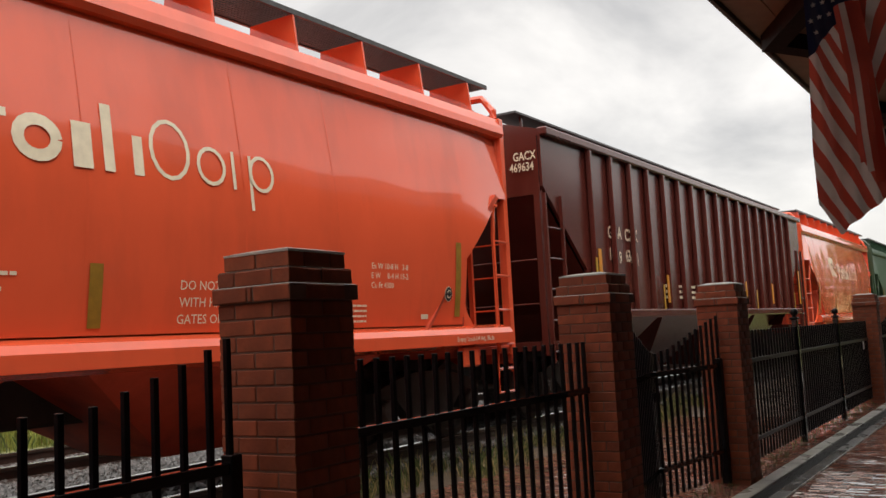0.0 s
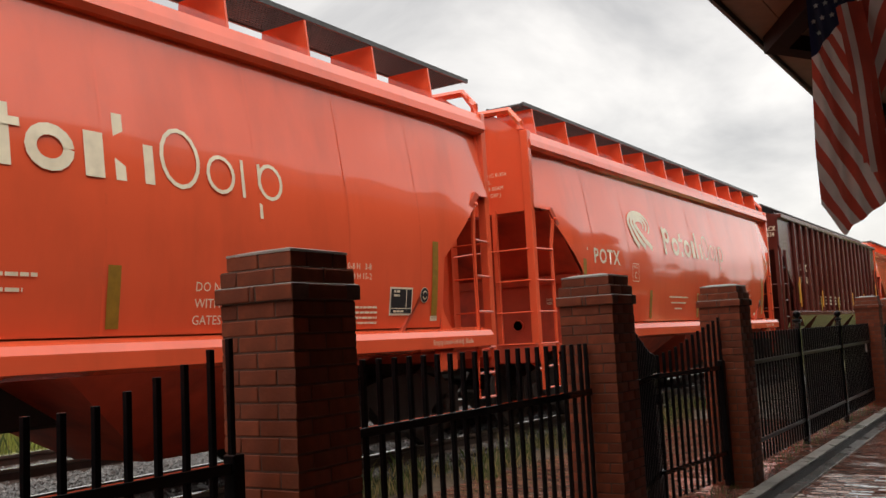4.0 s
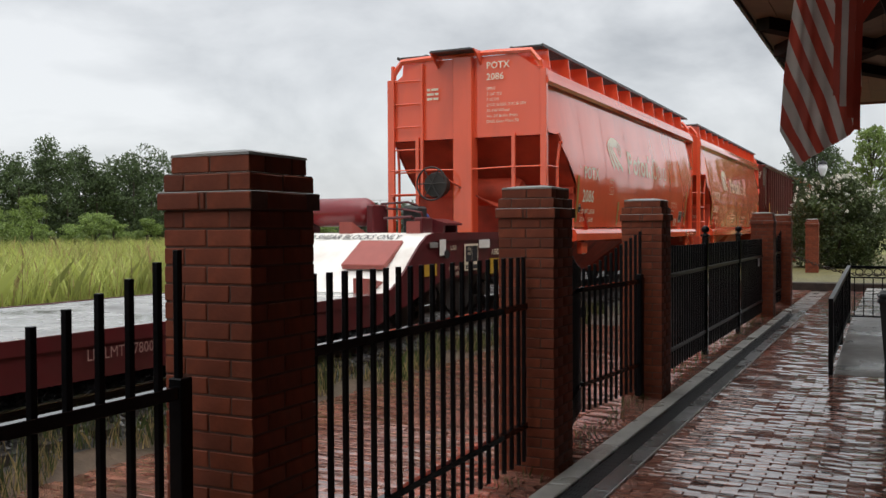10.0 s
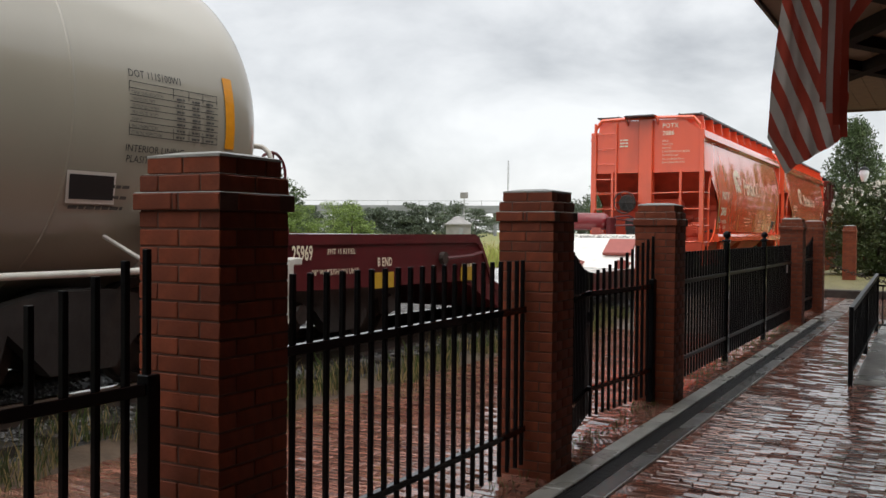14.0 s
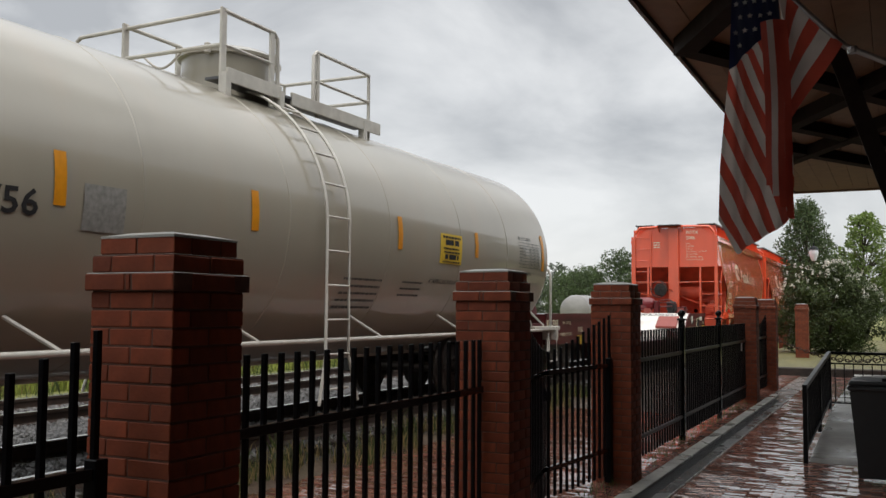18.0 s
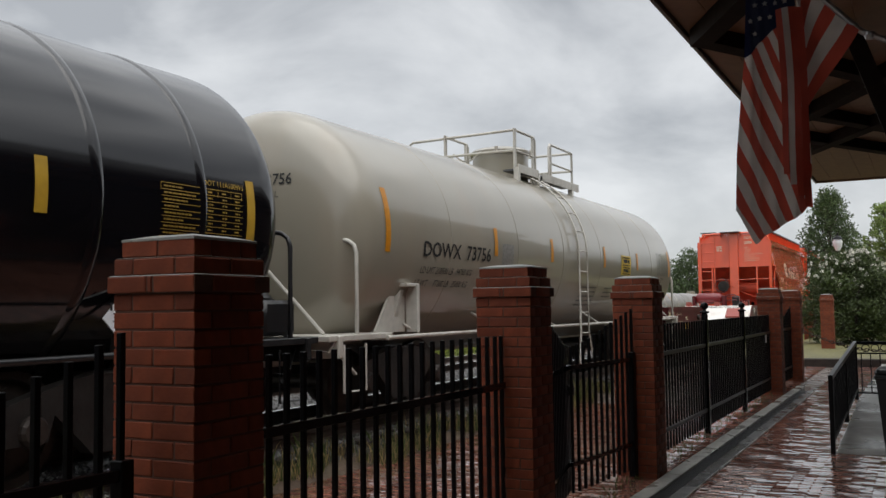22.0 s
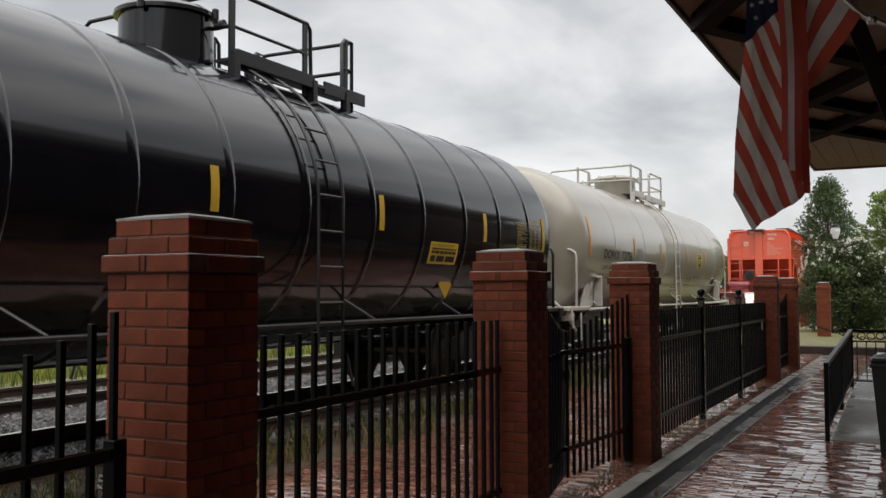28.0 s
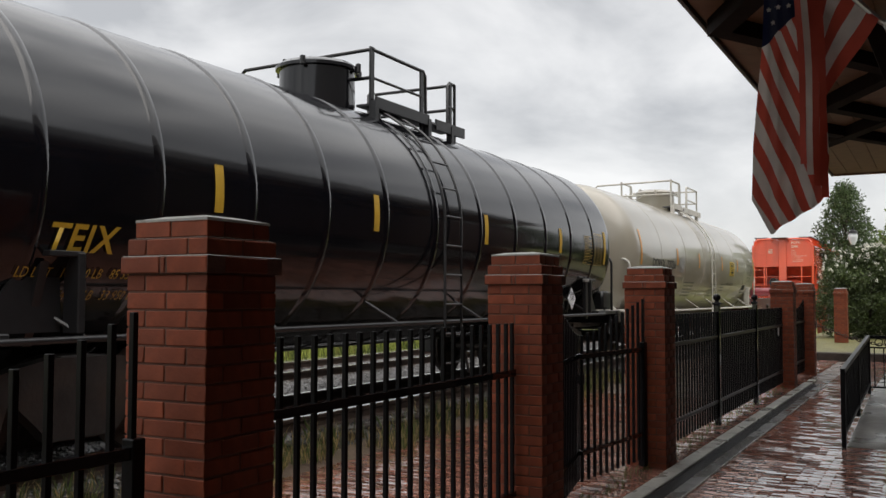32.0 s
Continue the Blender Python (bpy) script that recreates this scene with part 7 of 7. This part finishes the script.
# ---- vegetation ----
def leaf_cloud(centres, n_each, leaf, seed, flat=1.0):
    """Small folded leaf sprays scattered over many clumps: (x, y, z, rx, rz)."""
    r = np.random.RandomState(seed)
    c = np.array(centres, float)
    m = len(c) * n_each
    idx = np.repeat(np.arange(len(c)), n_each)
    d = r.normal(size=(m, 3))
    d /= np.linalg.norm(d, axis=1)[:, None]
    rad = r.uniform(0.3, 1.1, m) ** 0.6
    pos = c[idx, :3] + d * rad[:, None] * np.stack([c[idx, 3], c[idx, 3], c[idx, 4]], -1)
    a = r.normal(size=(m, 3)) + d * 0.6
    a /= np.linalg.norm(a, axis=1)[:, None]
    b = np.cross(a, r.normal(size=(m, 3)))
    b /= np.linalg.norm(b, axis=1)[:, None]
    s = (leaf * r.uniform(0.5, 1.35, m))[:, None]
    nrm = np.cross(a, b)
    v = np.stack([pos - a * s, pos + b * s * 0.5 + nrm * s * 0.2, pos + a * s, pos - b * s * 0.5 + nrm * s * 0.2], 1).reshape(-1, 3)
    f = (np.arange(m)[:, None] * 4 + np.array([[0, 1, 2, 3]]))
    return v, f


def leaf_mesh(name, mat, v, f):
    me = bpy.data.meshes.new(name)
    me.from_pydata(v.tolist(), [], f.tolist())
    me.materials.append(mat)
    return me


def tree(x, y, h, w, mat, label, seed, leaf=0.16, clumps=26, n_each=240, cone=0.0, group="trees", bare=0.25, clump=1.0):
    r = random.Random(seed)
    tr = thing("tree", (x, y, 0), label, "tree", group)
    tk = Geo()
    trunk = [(0, 0, -0.1)]
    for k in range(1, 6):
        trunk.append((r.uniform(-0.05, 0.05) * h * 0.15 * k / 5, r.uniform(-0.05, 0.05) * h * 0.15, h * 0.85 * k / 5))
    tk.tube(trunk, [0.035 * h * (1 - 0.17 * k) * 0.6 for k in range(6)], 8)
    cs = []
    for k in range(clumps):
        t_ = bare + (1 - bare) * (k + 0.5) / clumps
        spread = w / 2 * (math.sin(math.pi * min(0.98, 0.18 + 0.8 * (t_ - bare) / (1 - bare))) ** 0.6 * (1 - cone) + cone * (1.02 - (t_ - bare) / (1 - bare)))
        a = k * 2.399 + r.uniform(-0.4, 0.4)
        d = spread * r.uniform(0.35, 0.85)
        c = (d * math.cos(a), d * math.sin(a), h * t_ * r.uniform(0.94, 1.0))
        cs.append((*c, w * clump * r.uniform(0.13, 0.22), w * clump * r.uniform(0.10, 0.17)))
        st = trunk[min(4, max(1, int(t_ * 5)))]
        tk.tube([st, ((st[0] + c[0]) / 2, (st[1] + c[1]) / 2, (st[2] + c[2]) / 2 + 0.1), c], [0.012 * h * 0.5, 0.008 * h * 0.5, 0.003 * h], 5)
    part("trunk", tk, BARK, tr, "tapering branched trunk", smooth=50)
    v, f = leaf_cloud(cs, n_each, leaf, seed)
    part("crown", leaf_mesh("crown", mat, v, f), mat, tr, "uneven leafy crown")
    return tr, cs


def blossoms(bush, cs, low, n_, seed):
    """Small panicles on the outer side of the crown."""
    r = random.Random(seed)
    spots = []
    high = [c for c in cs if c[2] > low]
    for k in range(n_):
        c = high[r.randrange(len(high))]
        a, e = r.uniform(0, 6.28), r.uniform(-0.2, 1.4)
        spots.append((c[0] + c[3] * 1.1 * math.cos(a) * math.cos(e), c[1] + c[3] * 1.1 * math.sin(a) * math.cos(e), c[2] + c[4] * 1.15 * math.sin(e), r.uniform(0.04, 0.085), r.uniform(0.05, 0.11)))
    v, f = leaf_cloud(spots, 22, 0.03, seed)
    part("blossom", leaf_mesh("blossom", BLOSSOM, v, f), BLOSSOM, bush, "panicles of white blossom")


# flowering shrubs, a conical tree and others at the street beyond the platform
bush, cs = tree(0.15, 35.0, 3.45, 4.5, LEAF_OLIVE, "dense rounded shrub with white blossom on the lawn", 11, leaf=0.06, clumps=90, n_each=330, bare=0.08, clump=0.6)
blossoms(bush, cs, 2.2, 190, 12)
bush2, cs = tree(4.0, 36.5, 3.7, 5.0, LEAF_OLIVE, "large flowering shrub beside the street", 13, leaf=0.065, clumps=80, n_each=280, bare=0.08, clump=0.6)
blossoms(bush2, cs, 2.3, 150, 14)
tree(-2.0, 52, 7.9, 8.4, LEAF, "dark green conical tree behind the flowering shrubs", 15, leaf=0.075, clumps=110, n_each=190, cone=1.0, bare=0.1, clump=0.42)
tree(0.7, 60, 7.9, 4.4, LEAF_LIGHT, "slender light green tree behind the lamp", 16, leaf=0.10, clumps=60, n_each=130, clump=0.6)
tree(4.4, 61, 8.6, 6, LEAF_LIGHT, "broad light green tree at the street", 17, leaf=0.11, clumps=60, n_each=150, clump=0.6)
tree(8.6, 38, 7.2, 6, LEAF, "broad dark tree beside the station house", 18, leaf=0.12, clumps=60, n_each=150, clump=0.7)
for k, (x, y, h, w) in enumerate(((-9.5, 105, 7.5, 9), (-4, 120, 8.5, 10), (-17, 118, 7, 9), (3, 130, 9, 10), (-27, 106, 8.6, 8), (-22.5, 112, 8.2, 8), (-33, 112, 7, 8), (-39, 122, 7, 8), (-2.8, 70, 3.4, 4.5), (-6.5, 80, 4.0, 5))):
    tree(x, y, h, w, LEAF_LIGHT if k > 7 else LEAF, "rounded green tree farther down the line", 30 + k, leaf=0.15, clumps=40, n_each=200, bare=0.06, clump=0.8)


def wood(name, label, spots, mat, seed, leaf, n_each):
    """A belt of many trees as one crown mass with its own trunks."""
    r = random.Random(seed)
    cs, tk = [], Geo()
    for x, y, h, w in spots:
        tk.tube([(x, y, 0), (x, y, h * 0.7)], [0.16, 0.06], 5)
        for k in range(15):
            t_ = 0.1 + 0.9 * (k + 0.5) / 15
            d = w / 2 * (1 - 0.75 * t_ ** 2) * r.uniform(0.2, 1.0)
            a = r.uniform(0, 6.28)
            cs.append((x + d * math.cos(a), y + d * math.sin(a), h * t_ * r.uniform(0.9, 1.0), w * r.uniform(0.13, 0.24), h * r.uniform(0.06, 0.12)))
    v, f = leaf_cloud(cs, n_each, leaf, seed)
    wd = new(name, leaf_mesh(name, mat, v, f))
    tagged(wd, label, "trees", kind="stuff")
    o = part("trunks", tk, BARK, wd)


r_ = random.Random(5)
belt = []
for k in range(56):
    q_ = 0.79 * k / 55
    x = -100 + 42 * q_ + r_.uniform(-2, 2)
    y = 38 + 62 * q_ + r_.uniform(-3, 3)
    belt.append((x, y, r_.uniform(6.8, 10.2) * (1.4 - 0.45 * q_), r_.uniform(5, 8)))
for k in range(34):
    q_ = 0.78 * k / 33
    belt.append((-112 + 46 * q_ + r_.uniform(-2, 2), 44 + 66 * q_ + r_.uniform(-3, 3), r_.uniform(8.0, 10.8) * (1.35 - 0.4 * q_), r_.uniform(6, 9)))
for k in range(14):
    q_ = k / 13
    belt.append((-128 + 26 * q_, -10 + 46 * q_, r_.uniform(11, 16), r_.uniform(6, 9)))
wood("woodland_edge", "dark green woodland edge beyond the meadow", belt, LEAF, 21, 0.17, 150)
scrub = [(-86, 116, 5.8, 6), (-82, 117, 6.6, 6.5), (-78, 114, 5.2, 6), (-74.5, 112, 3.6, 5)]
for k in range(34):
    q_ = 0.8 * r_.random()
    scrub.append((-72 + 34 * q_ + r_.uniform(-6, 2), 36 + 48 * q_ + r_.uniform(-8, 4), r_.uniform(2.2, 5.6), r_.uniform(3, 5.5)))
wood("scrub", "light green bushes along the edge of the meadow", scrub, LEAF_LIGHT, 22, 0.11, 170)
farwood = []
for k in range(26):
    q_ = k / 25
    farwood.append((-150 + 56 * q_ + r_.uniform(-4, 4), 150 + 34 * q_ + r_.uniform(-6, 6), r_.uniform(4.5, 8.5), r_.uniform(8, 13)))
for k in range(18):
    q_ = k / 17
    farwood.append((-84 + 62 * q_, 205 + r_.uniform(-8, 8), r_.uniform(6, 12.5), r_.uniform(9, 14)))
for k in range(30):
    q_ = k / 29
    farwood.append((-300 + 330 * q_, 380 + r_.uniform(-15, 15), r_.uniform(7, 12), r_.uniform(14, 22)))
wood("distant_woods", "woods round the overpass, haze put into their leaf colour", farwood, LEAF_FAR, 23, 0.36, 90)


def blades(name, label, mat, n_, where, h0, h1, w, seed, lean=0.35):
    r = np.random.RandomState(seed)
    p = where(r, n_)
    h = r.uniform(h0, h1, len(p))
    a = r.uniform(0, 6.28, len(p))
    tip = np.stack([np.cos(a) * h * lean * r.uniform(0.2, 1, len(p)), np.sin(a) * h * lean * r.uniform(0.2, 1, len(p)), h], -1)
    b = r.uniform(0, 3.14, len(p))
    side = np.stack([np.cos(b), np.sin(b), 0 * b], -1) * (w * r.uniform(0.6, 1.4, len(p)))[:, None]
    v = np.stack([p - side, p + side, p + side * 0.5 + tip * [0.35, 0.35, 0.62], p + tip, p - side * 0.5 + tip * [0.35, 0.35, 0.62]], 1).reshape(-1, 3)
    f = [(5 * i, 5 * i + 1, 5 * i + 2, 5 * i + 3, 5 * i + 4) for i in range(len(p))]
    me = bpy.data.meshes.new(name)
    me.from_pydata(v.tolist(), [], f)
    me.materials.append(mat)
    ob = new(name, me)
    tagged(ob, label, "grass", kind="stuff")


def meadow(r, n_):
    d = r.uniform(0, 1, n_) ** 1.6
    x = -11.6 - 62 * d
    y = r.uniform(-0.1, 1.0, n_) * (26 + 80 * d) + 4 - 6 * d
    return np.stack([x, y, np.full(n_, 0.1)], -1)


def verge(r, n_):
    y = r.uniform(-2.5, 15, n_)
    x = -2.95 - np.abs(r.normal(0, 0.2, n_)) + 0.14 * np.sin(y * 2.1) + 0.1 * np.sin(y * 5.3)
    return np.stack([x, y, np.interp(-x, [2.75, 3.45], [-0.03, 0.17])], -1)


blades("meadow_grass", "tall pale green meadow grass beyond the tracks", GRASS, 70000, meadow, 0.35, 1.2, 0.018, 41, 0.75)
blades("meadow_stalks", "dry straw-coloured grass heads in the meadow", DRYGRASS, 9000, meadow, 0.7, 1.45, 0.012, 42)
blades("verge_dry_grass", "dry yellow grass along the brick edge", DRYGRASS, 4200, verge, 0.05, 0.22, 0.004, 43, 0.7)
blades("verge_green_grass", "green weeds along the brick edge", GREENGRASS, 3800, verge, 0.05, 0.28, 0.005, 44, 0.6)
blades("joint_weeds", "small weeds at the foot of the fence", GREENGRASS, 900, lambda r, n_: np.stack([-0.185 + r.normal(0, 0.07, n_), r.uniform(-0.5, 15.5, n_), np.zeros(n_)], -1), 0.02, 0.09, 0.004, 45, 0.8)
blades("far_track_weeds", "sparse grass between and beyond the tracks", GREENGRASS, 2500, lambda r, n_: np.stack([-10.9 + r.normal(0, 0.35, n_), r.uniform(-2, 40, n_), np.full(n_, 0.12)], -1), 0.1, 0.45, 0.007, 46, 0.6)

# ---- the street end of the platform ----
for x, y in ((-0.45, 30.6), (-2.3, 43.0)):
    pillar(x, y, "red brick pillar standing by the street", top=1.95, group="brick pillars by the street")
solid("ledge", Geo().box(4, 24.05, 0.085, 9.4, 0.3, 0.25, bevel=0.02), TIE, "dark timber ledge at the end of the paving", "ledge", kind="structure")
solid("lawn", Geo().box(4, 39, 0.08, 12, 29.6, 0.2), LAWN, "short wet yellow-green lawn under the shrubs", "lawn", kind="structure")
chain = thing("barrier_chain", (0, 0, 0), "rusty iron chain slung across the end of the platform", "chain")
pts = []
for k in range(44):
    t_ = k / 43
    x = 0.02 + 2.9 * t_
    y = 19.0 + 0.5 * t_
    z = 1.07 - 0.42 * math.sin(math.pi * t_ * 0.95)
    pts.append((x, y, z))
link = Geo().tube([(0.048 * math.cos(a * math.pi / 5), 0, 0.028 * math.sin(a * math.pi / 5)) for a in range(11)], 0.010, 5, cap=False).mesh("link", RUST)
for k, (p, q_) in enumerate(zip(pts, pts[1:])):
    o = part("link", link, RUST, chain)
    o.location = ((p[0] + q_[0]) / 2, (p[1] + q_[1]) / 2, (p[2] + q_[2]) / 2)
    o.rotation_euler = (math.pi / 2 * (k % 2), math.atan2(p[2] - q_[2], q_[0] - p[0]), 0)
lamp = thing("street_lamp", (-1.16, 46, 0), "black post lamp with a white glass lantern", "lamp")
part("post", Geo().lathe([(0.12, 0), (0.1, 0.5), (0.06, 0.6), (0.05, 3.95), (0.08, 4.1), (0.02, 4.2)], n=12), IRON, lamp, smooth=40)
part("lantern", Geo().lathe([(0.10, 4.2), (0.21, 4.52), (0.22, 4.64), (0.16, 4.76)], n=12), LAMPGLASS, lamp, "white glass lantern", smooth=40)
part("lantern_cap", Geo().lathe([(0.24, 4.74), (0.17, 4.86), (0.04, 4.93), (0.02, 5.05)], n=12), IRON, lamp, smooth=40)

# ---- the distance ----
bridge = thing("overpass", (0, 0, 0), "pale concrete road overpass on round piers", "bridge")
bx0, by0, bx1, by1 = -260.0, 195.0, -60.0, 305.0
br = Geo().bar((bx0, by0, 7.6), (bx1, by1, 8.6), 9, 1.5)
part("deck", br, BRIDGE, bridge, "long bridge deck")
part("parapet", Geo().bar((bx0 + 2, by0 - 4, 8.7), (bx1 + 2, by1 - 4, 9.7), 0.3, 0.9), BRIDGE, bridge)
for k in range(24):
    t_ = k / 23
    part("fence_post", Geo().box(bx0 + (bx1 - bx0) * t_ + 2, by0 + (by1 - by0) * t_ - 4, 10.0 + t_, 0.12, 0.12, 1.6), ALU, bridge)
part("fence_top", Geo().bar((bx0 + 2, by0 - 4, 10.6), (bx1 + 2, by1 - 4, 11.6), 0.12, 0.12), ALU, bridge)
for k in range(11):
    t_ = (k + 0.5) / 11
    cx, cy = bx0 + (bx1 - bx0) * t_, by0 + (by1 - by0) * t_
    pr = part("pier_cap", Geo().box(cx, cy, 6.4 + t_, 3, 8, 1.0), BRIDGE, bridge, "pier cap beam")
    for d in (-2.6, 0, 2.6):
        part("pier_column", Geo().lathe([(0.6, 0), (0.6, 6.1 + t_)], at=(cx + d * 0.5, cy + d, 0), n=10), BRIDGE, pr, smooth=40)
hut = thing("trackside_hut", (-41.6, 81.8, 0), "grey metal trackside hut with a low conical roof", "hut")
part("wall", Geo().lathe([(1.28, 0), (1.3, 2.3)], n=20), SHED, hut, smooth=40)
part("roof", Geo().lathe([(1.45, 2.25), (1.45, 2.4), (0.7, 2.85), (0.5, 3.1), (0.05, 3.2)], n=20), SHED, hut, "low conical roof", smooth=30)
part("door", Geo().box(0.75, -1.06, 1.0, 0.7, 0.06, 1.9, turn=None), BRIDGE, hut)
flood = thing("floodlight_pole", (-47.9, 95.3, 0), "slim pole with a box floodlight", "light pole")
part("pole", Geo().lathe([(0.09, 0), (0.06, 5.6)], n=8), ALU, flood)
part("flood_box", Geo().box(0, 0, 5.9, 0.9, 0.4, 0.7, bevel=0.05), SHED, flood)
part("arm", Geo().bar((0, 0, 4.9), (0.6, 0, 4.9), 0.06), ALU, flood)
mast = thing("radio_mast", (-130.2, 288.7, 0), "thin lattice radio mast far off", "mast")
mg = Geo()
for a in range(3):
    dx, dy = 0.35 * math.cos(a * 2.1), 0.35 * math.sin(a * 2.1)
    mg.tube([(dx, dy, 0), (dx * 0.6, dy * 0.6, 26)], 0.07, 4)
for k in range(20):
    z = 1.3 * k
    mg.tube([(0.35, 0, z), (-0.18, 0.3, z + 0.65), (0.35, 0, z + 1.3)], 0.04, 4)
part("lattice", mg, ALU, mast)
sign = thing("trackside_sign", (-47.5, 30.7, 0), "pair of white trackside sign boards on a post", "sign")
part("post", Geo().box(0, 0, 1.5, 0.1, 0.1, 3.0), ALU, sign)
for d in (-0.35, 0.35):
    part("board", Geo().box(d * 0.6, d * 0.75, 3.2, 0.08, 0.5, 1.0, turn=Matrix.Rotation(0.7, 3, "Z")), WHITEPAINT, sign, "blank white board")
for k, yy_ in enumerate((74, 88, 102)):
    rk = thing("parked_tank_car", (-20.5, yy_, 0.0), "grey-tan tank wagon parked on a far siding", "tank car", "parked tank wagons")
    part("shell", Geo().lathe([(0.05, -6.2)] + [(1.25 * math.sin(a), -5.5 - 0.7 * math.cos(a)) for a in np.linspace(0.2, 1.57, 6)] + [(1.25 * math.sin(a), 5.5 + 0.7 * math.cos(a)) for a in np.linspace(1.57, 0.2, 6)] + [(0.05, 6.2)], "y", (0, 0, 1.7), 28), SHED, rk, smooth=40)
    part("underframe", Geo().box(0, 0, 0.6, 2.4, 12.4, 0.35), GRIME, rk)
    part("dome", Geo().lathe([(0.45, 2.85), (0.45, 3.2), (0.1, 3.25)], n=16), CREAM, rk)
    for e in (-4, 4):
        part("truck", Geo().box(0, e, 0.25, 2.2, 2.2, 0.5, bevel=0.1), GRIME, rk)
    for e in (-2.5, 0, 2.5):
        part("shell_band", Geo().lathe([(1.262, e - 0.06), (1.262, e + 0.06)], "y", (0, 0, 1.7), 28), SAFETY if e == 0 else CREAM_PART, rk)

# ---- what moves ----
TRAVEL = [
    (0.0, -0.00), (0.5, 1.71), (1.0, 3.42), (1.5, 5.15), (2.0, 6.82), (2.5, 8.53),
    (3.0, 10.21), (3.5, 11.83), (4.0, 13.33), (4.5, 14.76), (5.0, 16.16), (5.5, 17.57),
    (6.0, 19.03), (6.5, 20.50), (7.0, 21.97), (7.5, 23.38), (8.0, 24.76), (8.5, 26.15),
    (9.0, 27.49), (9.5, 28.80), (10.0, 30.09), (10.5, 31.34), (11.0, 32.59), (11.5, 33.82),
    (12.0, 35.01), (12.5, 36.16), (13.0, 37.27), (13.5, 38.37), (14.0, 39.49), (14.5, 40.63),
    (15.0, 41.78), (15.5, 42.93), (16.0, 44.05), (16.5, 45.14), (17.0, 46.21), (17.5, 47.28),
    (18.0, 48.35), (18.5, 49.38), (19.0, 50.38), (19.5, 51.36), (20.0, 52.32), (20.5, 53.23),
    (21.0, 54.10), (21.5, 54.93), (22.0, 55.74), (22.5, 56.53), (23.0, 57.28), (23.5, 58.01),
    (24.0, 58.69), (24.5, 59.36), (25.0, 60.02), (25.5, 60.65), (26.0, 61.22), (26.5, 61.74),
    (27.0, 62.22), (27.5, 62.70), (28.0, 63.17), (28.5, 63.61), (29.0, 64.00), (29.5, 64.37),
    (30.0, 64.70), (30.5, 64.98), (31.0, 65.20), (31.5, 65.38), (32.0, 65.53),
]


def travel(t):
    return float(np.interp(t, [p[0] for p in TRAVEL], [p[1] for p in TRAVEL]))


def motions():
    for car in (car_a, car_b, car_r, car_g, car_n, car_k, car_d, car_t):
        y0 = car.location.y
        walk(car, [(t, pose(TRACK_X, y0 + s_, RAIL_Z)) for t, s_ in TRAVEL])
    fine = [k * 0.2 for k in range(161)]
    steps, last = [], None
    for t in fine:
        s_ = travel(t)
        if last is None or s_ - last > 0.34 or t > 31.9:
            steps.append((t, s_))
            last = s_
    if steps[-1][0] < 32:
        steps.append((32.0, travel(32.0)))
    for sets in (sets_b, sets_a, sets_k, sets_d, sets_t, sets_n):
        for ws, y in sets:
            walk(ws, [(t, pose(0, y, WHEEL_R, -math.degrees(s_ / WHEEL_R))) for t, s_ in steps])
    sway = [(0, -3.3), (1.5, -3.7), (3.5, -3.3), (6, -2.8), (7, -0.8), (8, 1.5), (10, 1.2), (12.5, 1.0), (15, 0.2), (18, -0.2), (20, 0.5), (23, 0.0), (25.5, 0.3), (28, 0.4), (30, 0.2), (32, -0.2)]
    fx, fy, fz = flag.location
    walk(flag, [(t, pose(fx, fy, fz, 0, a, a)) for t, a in sway])


motions()
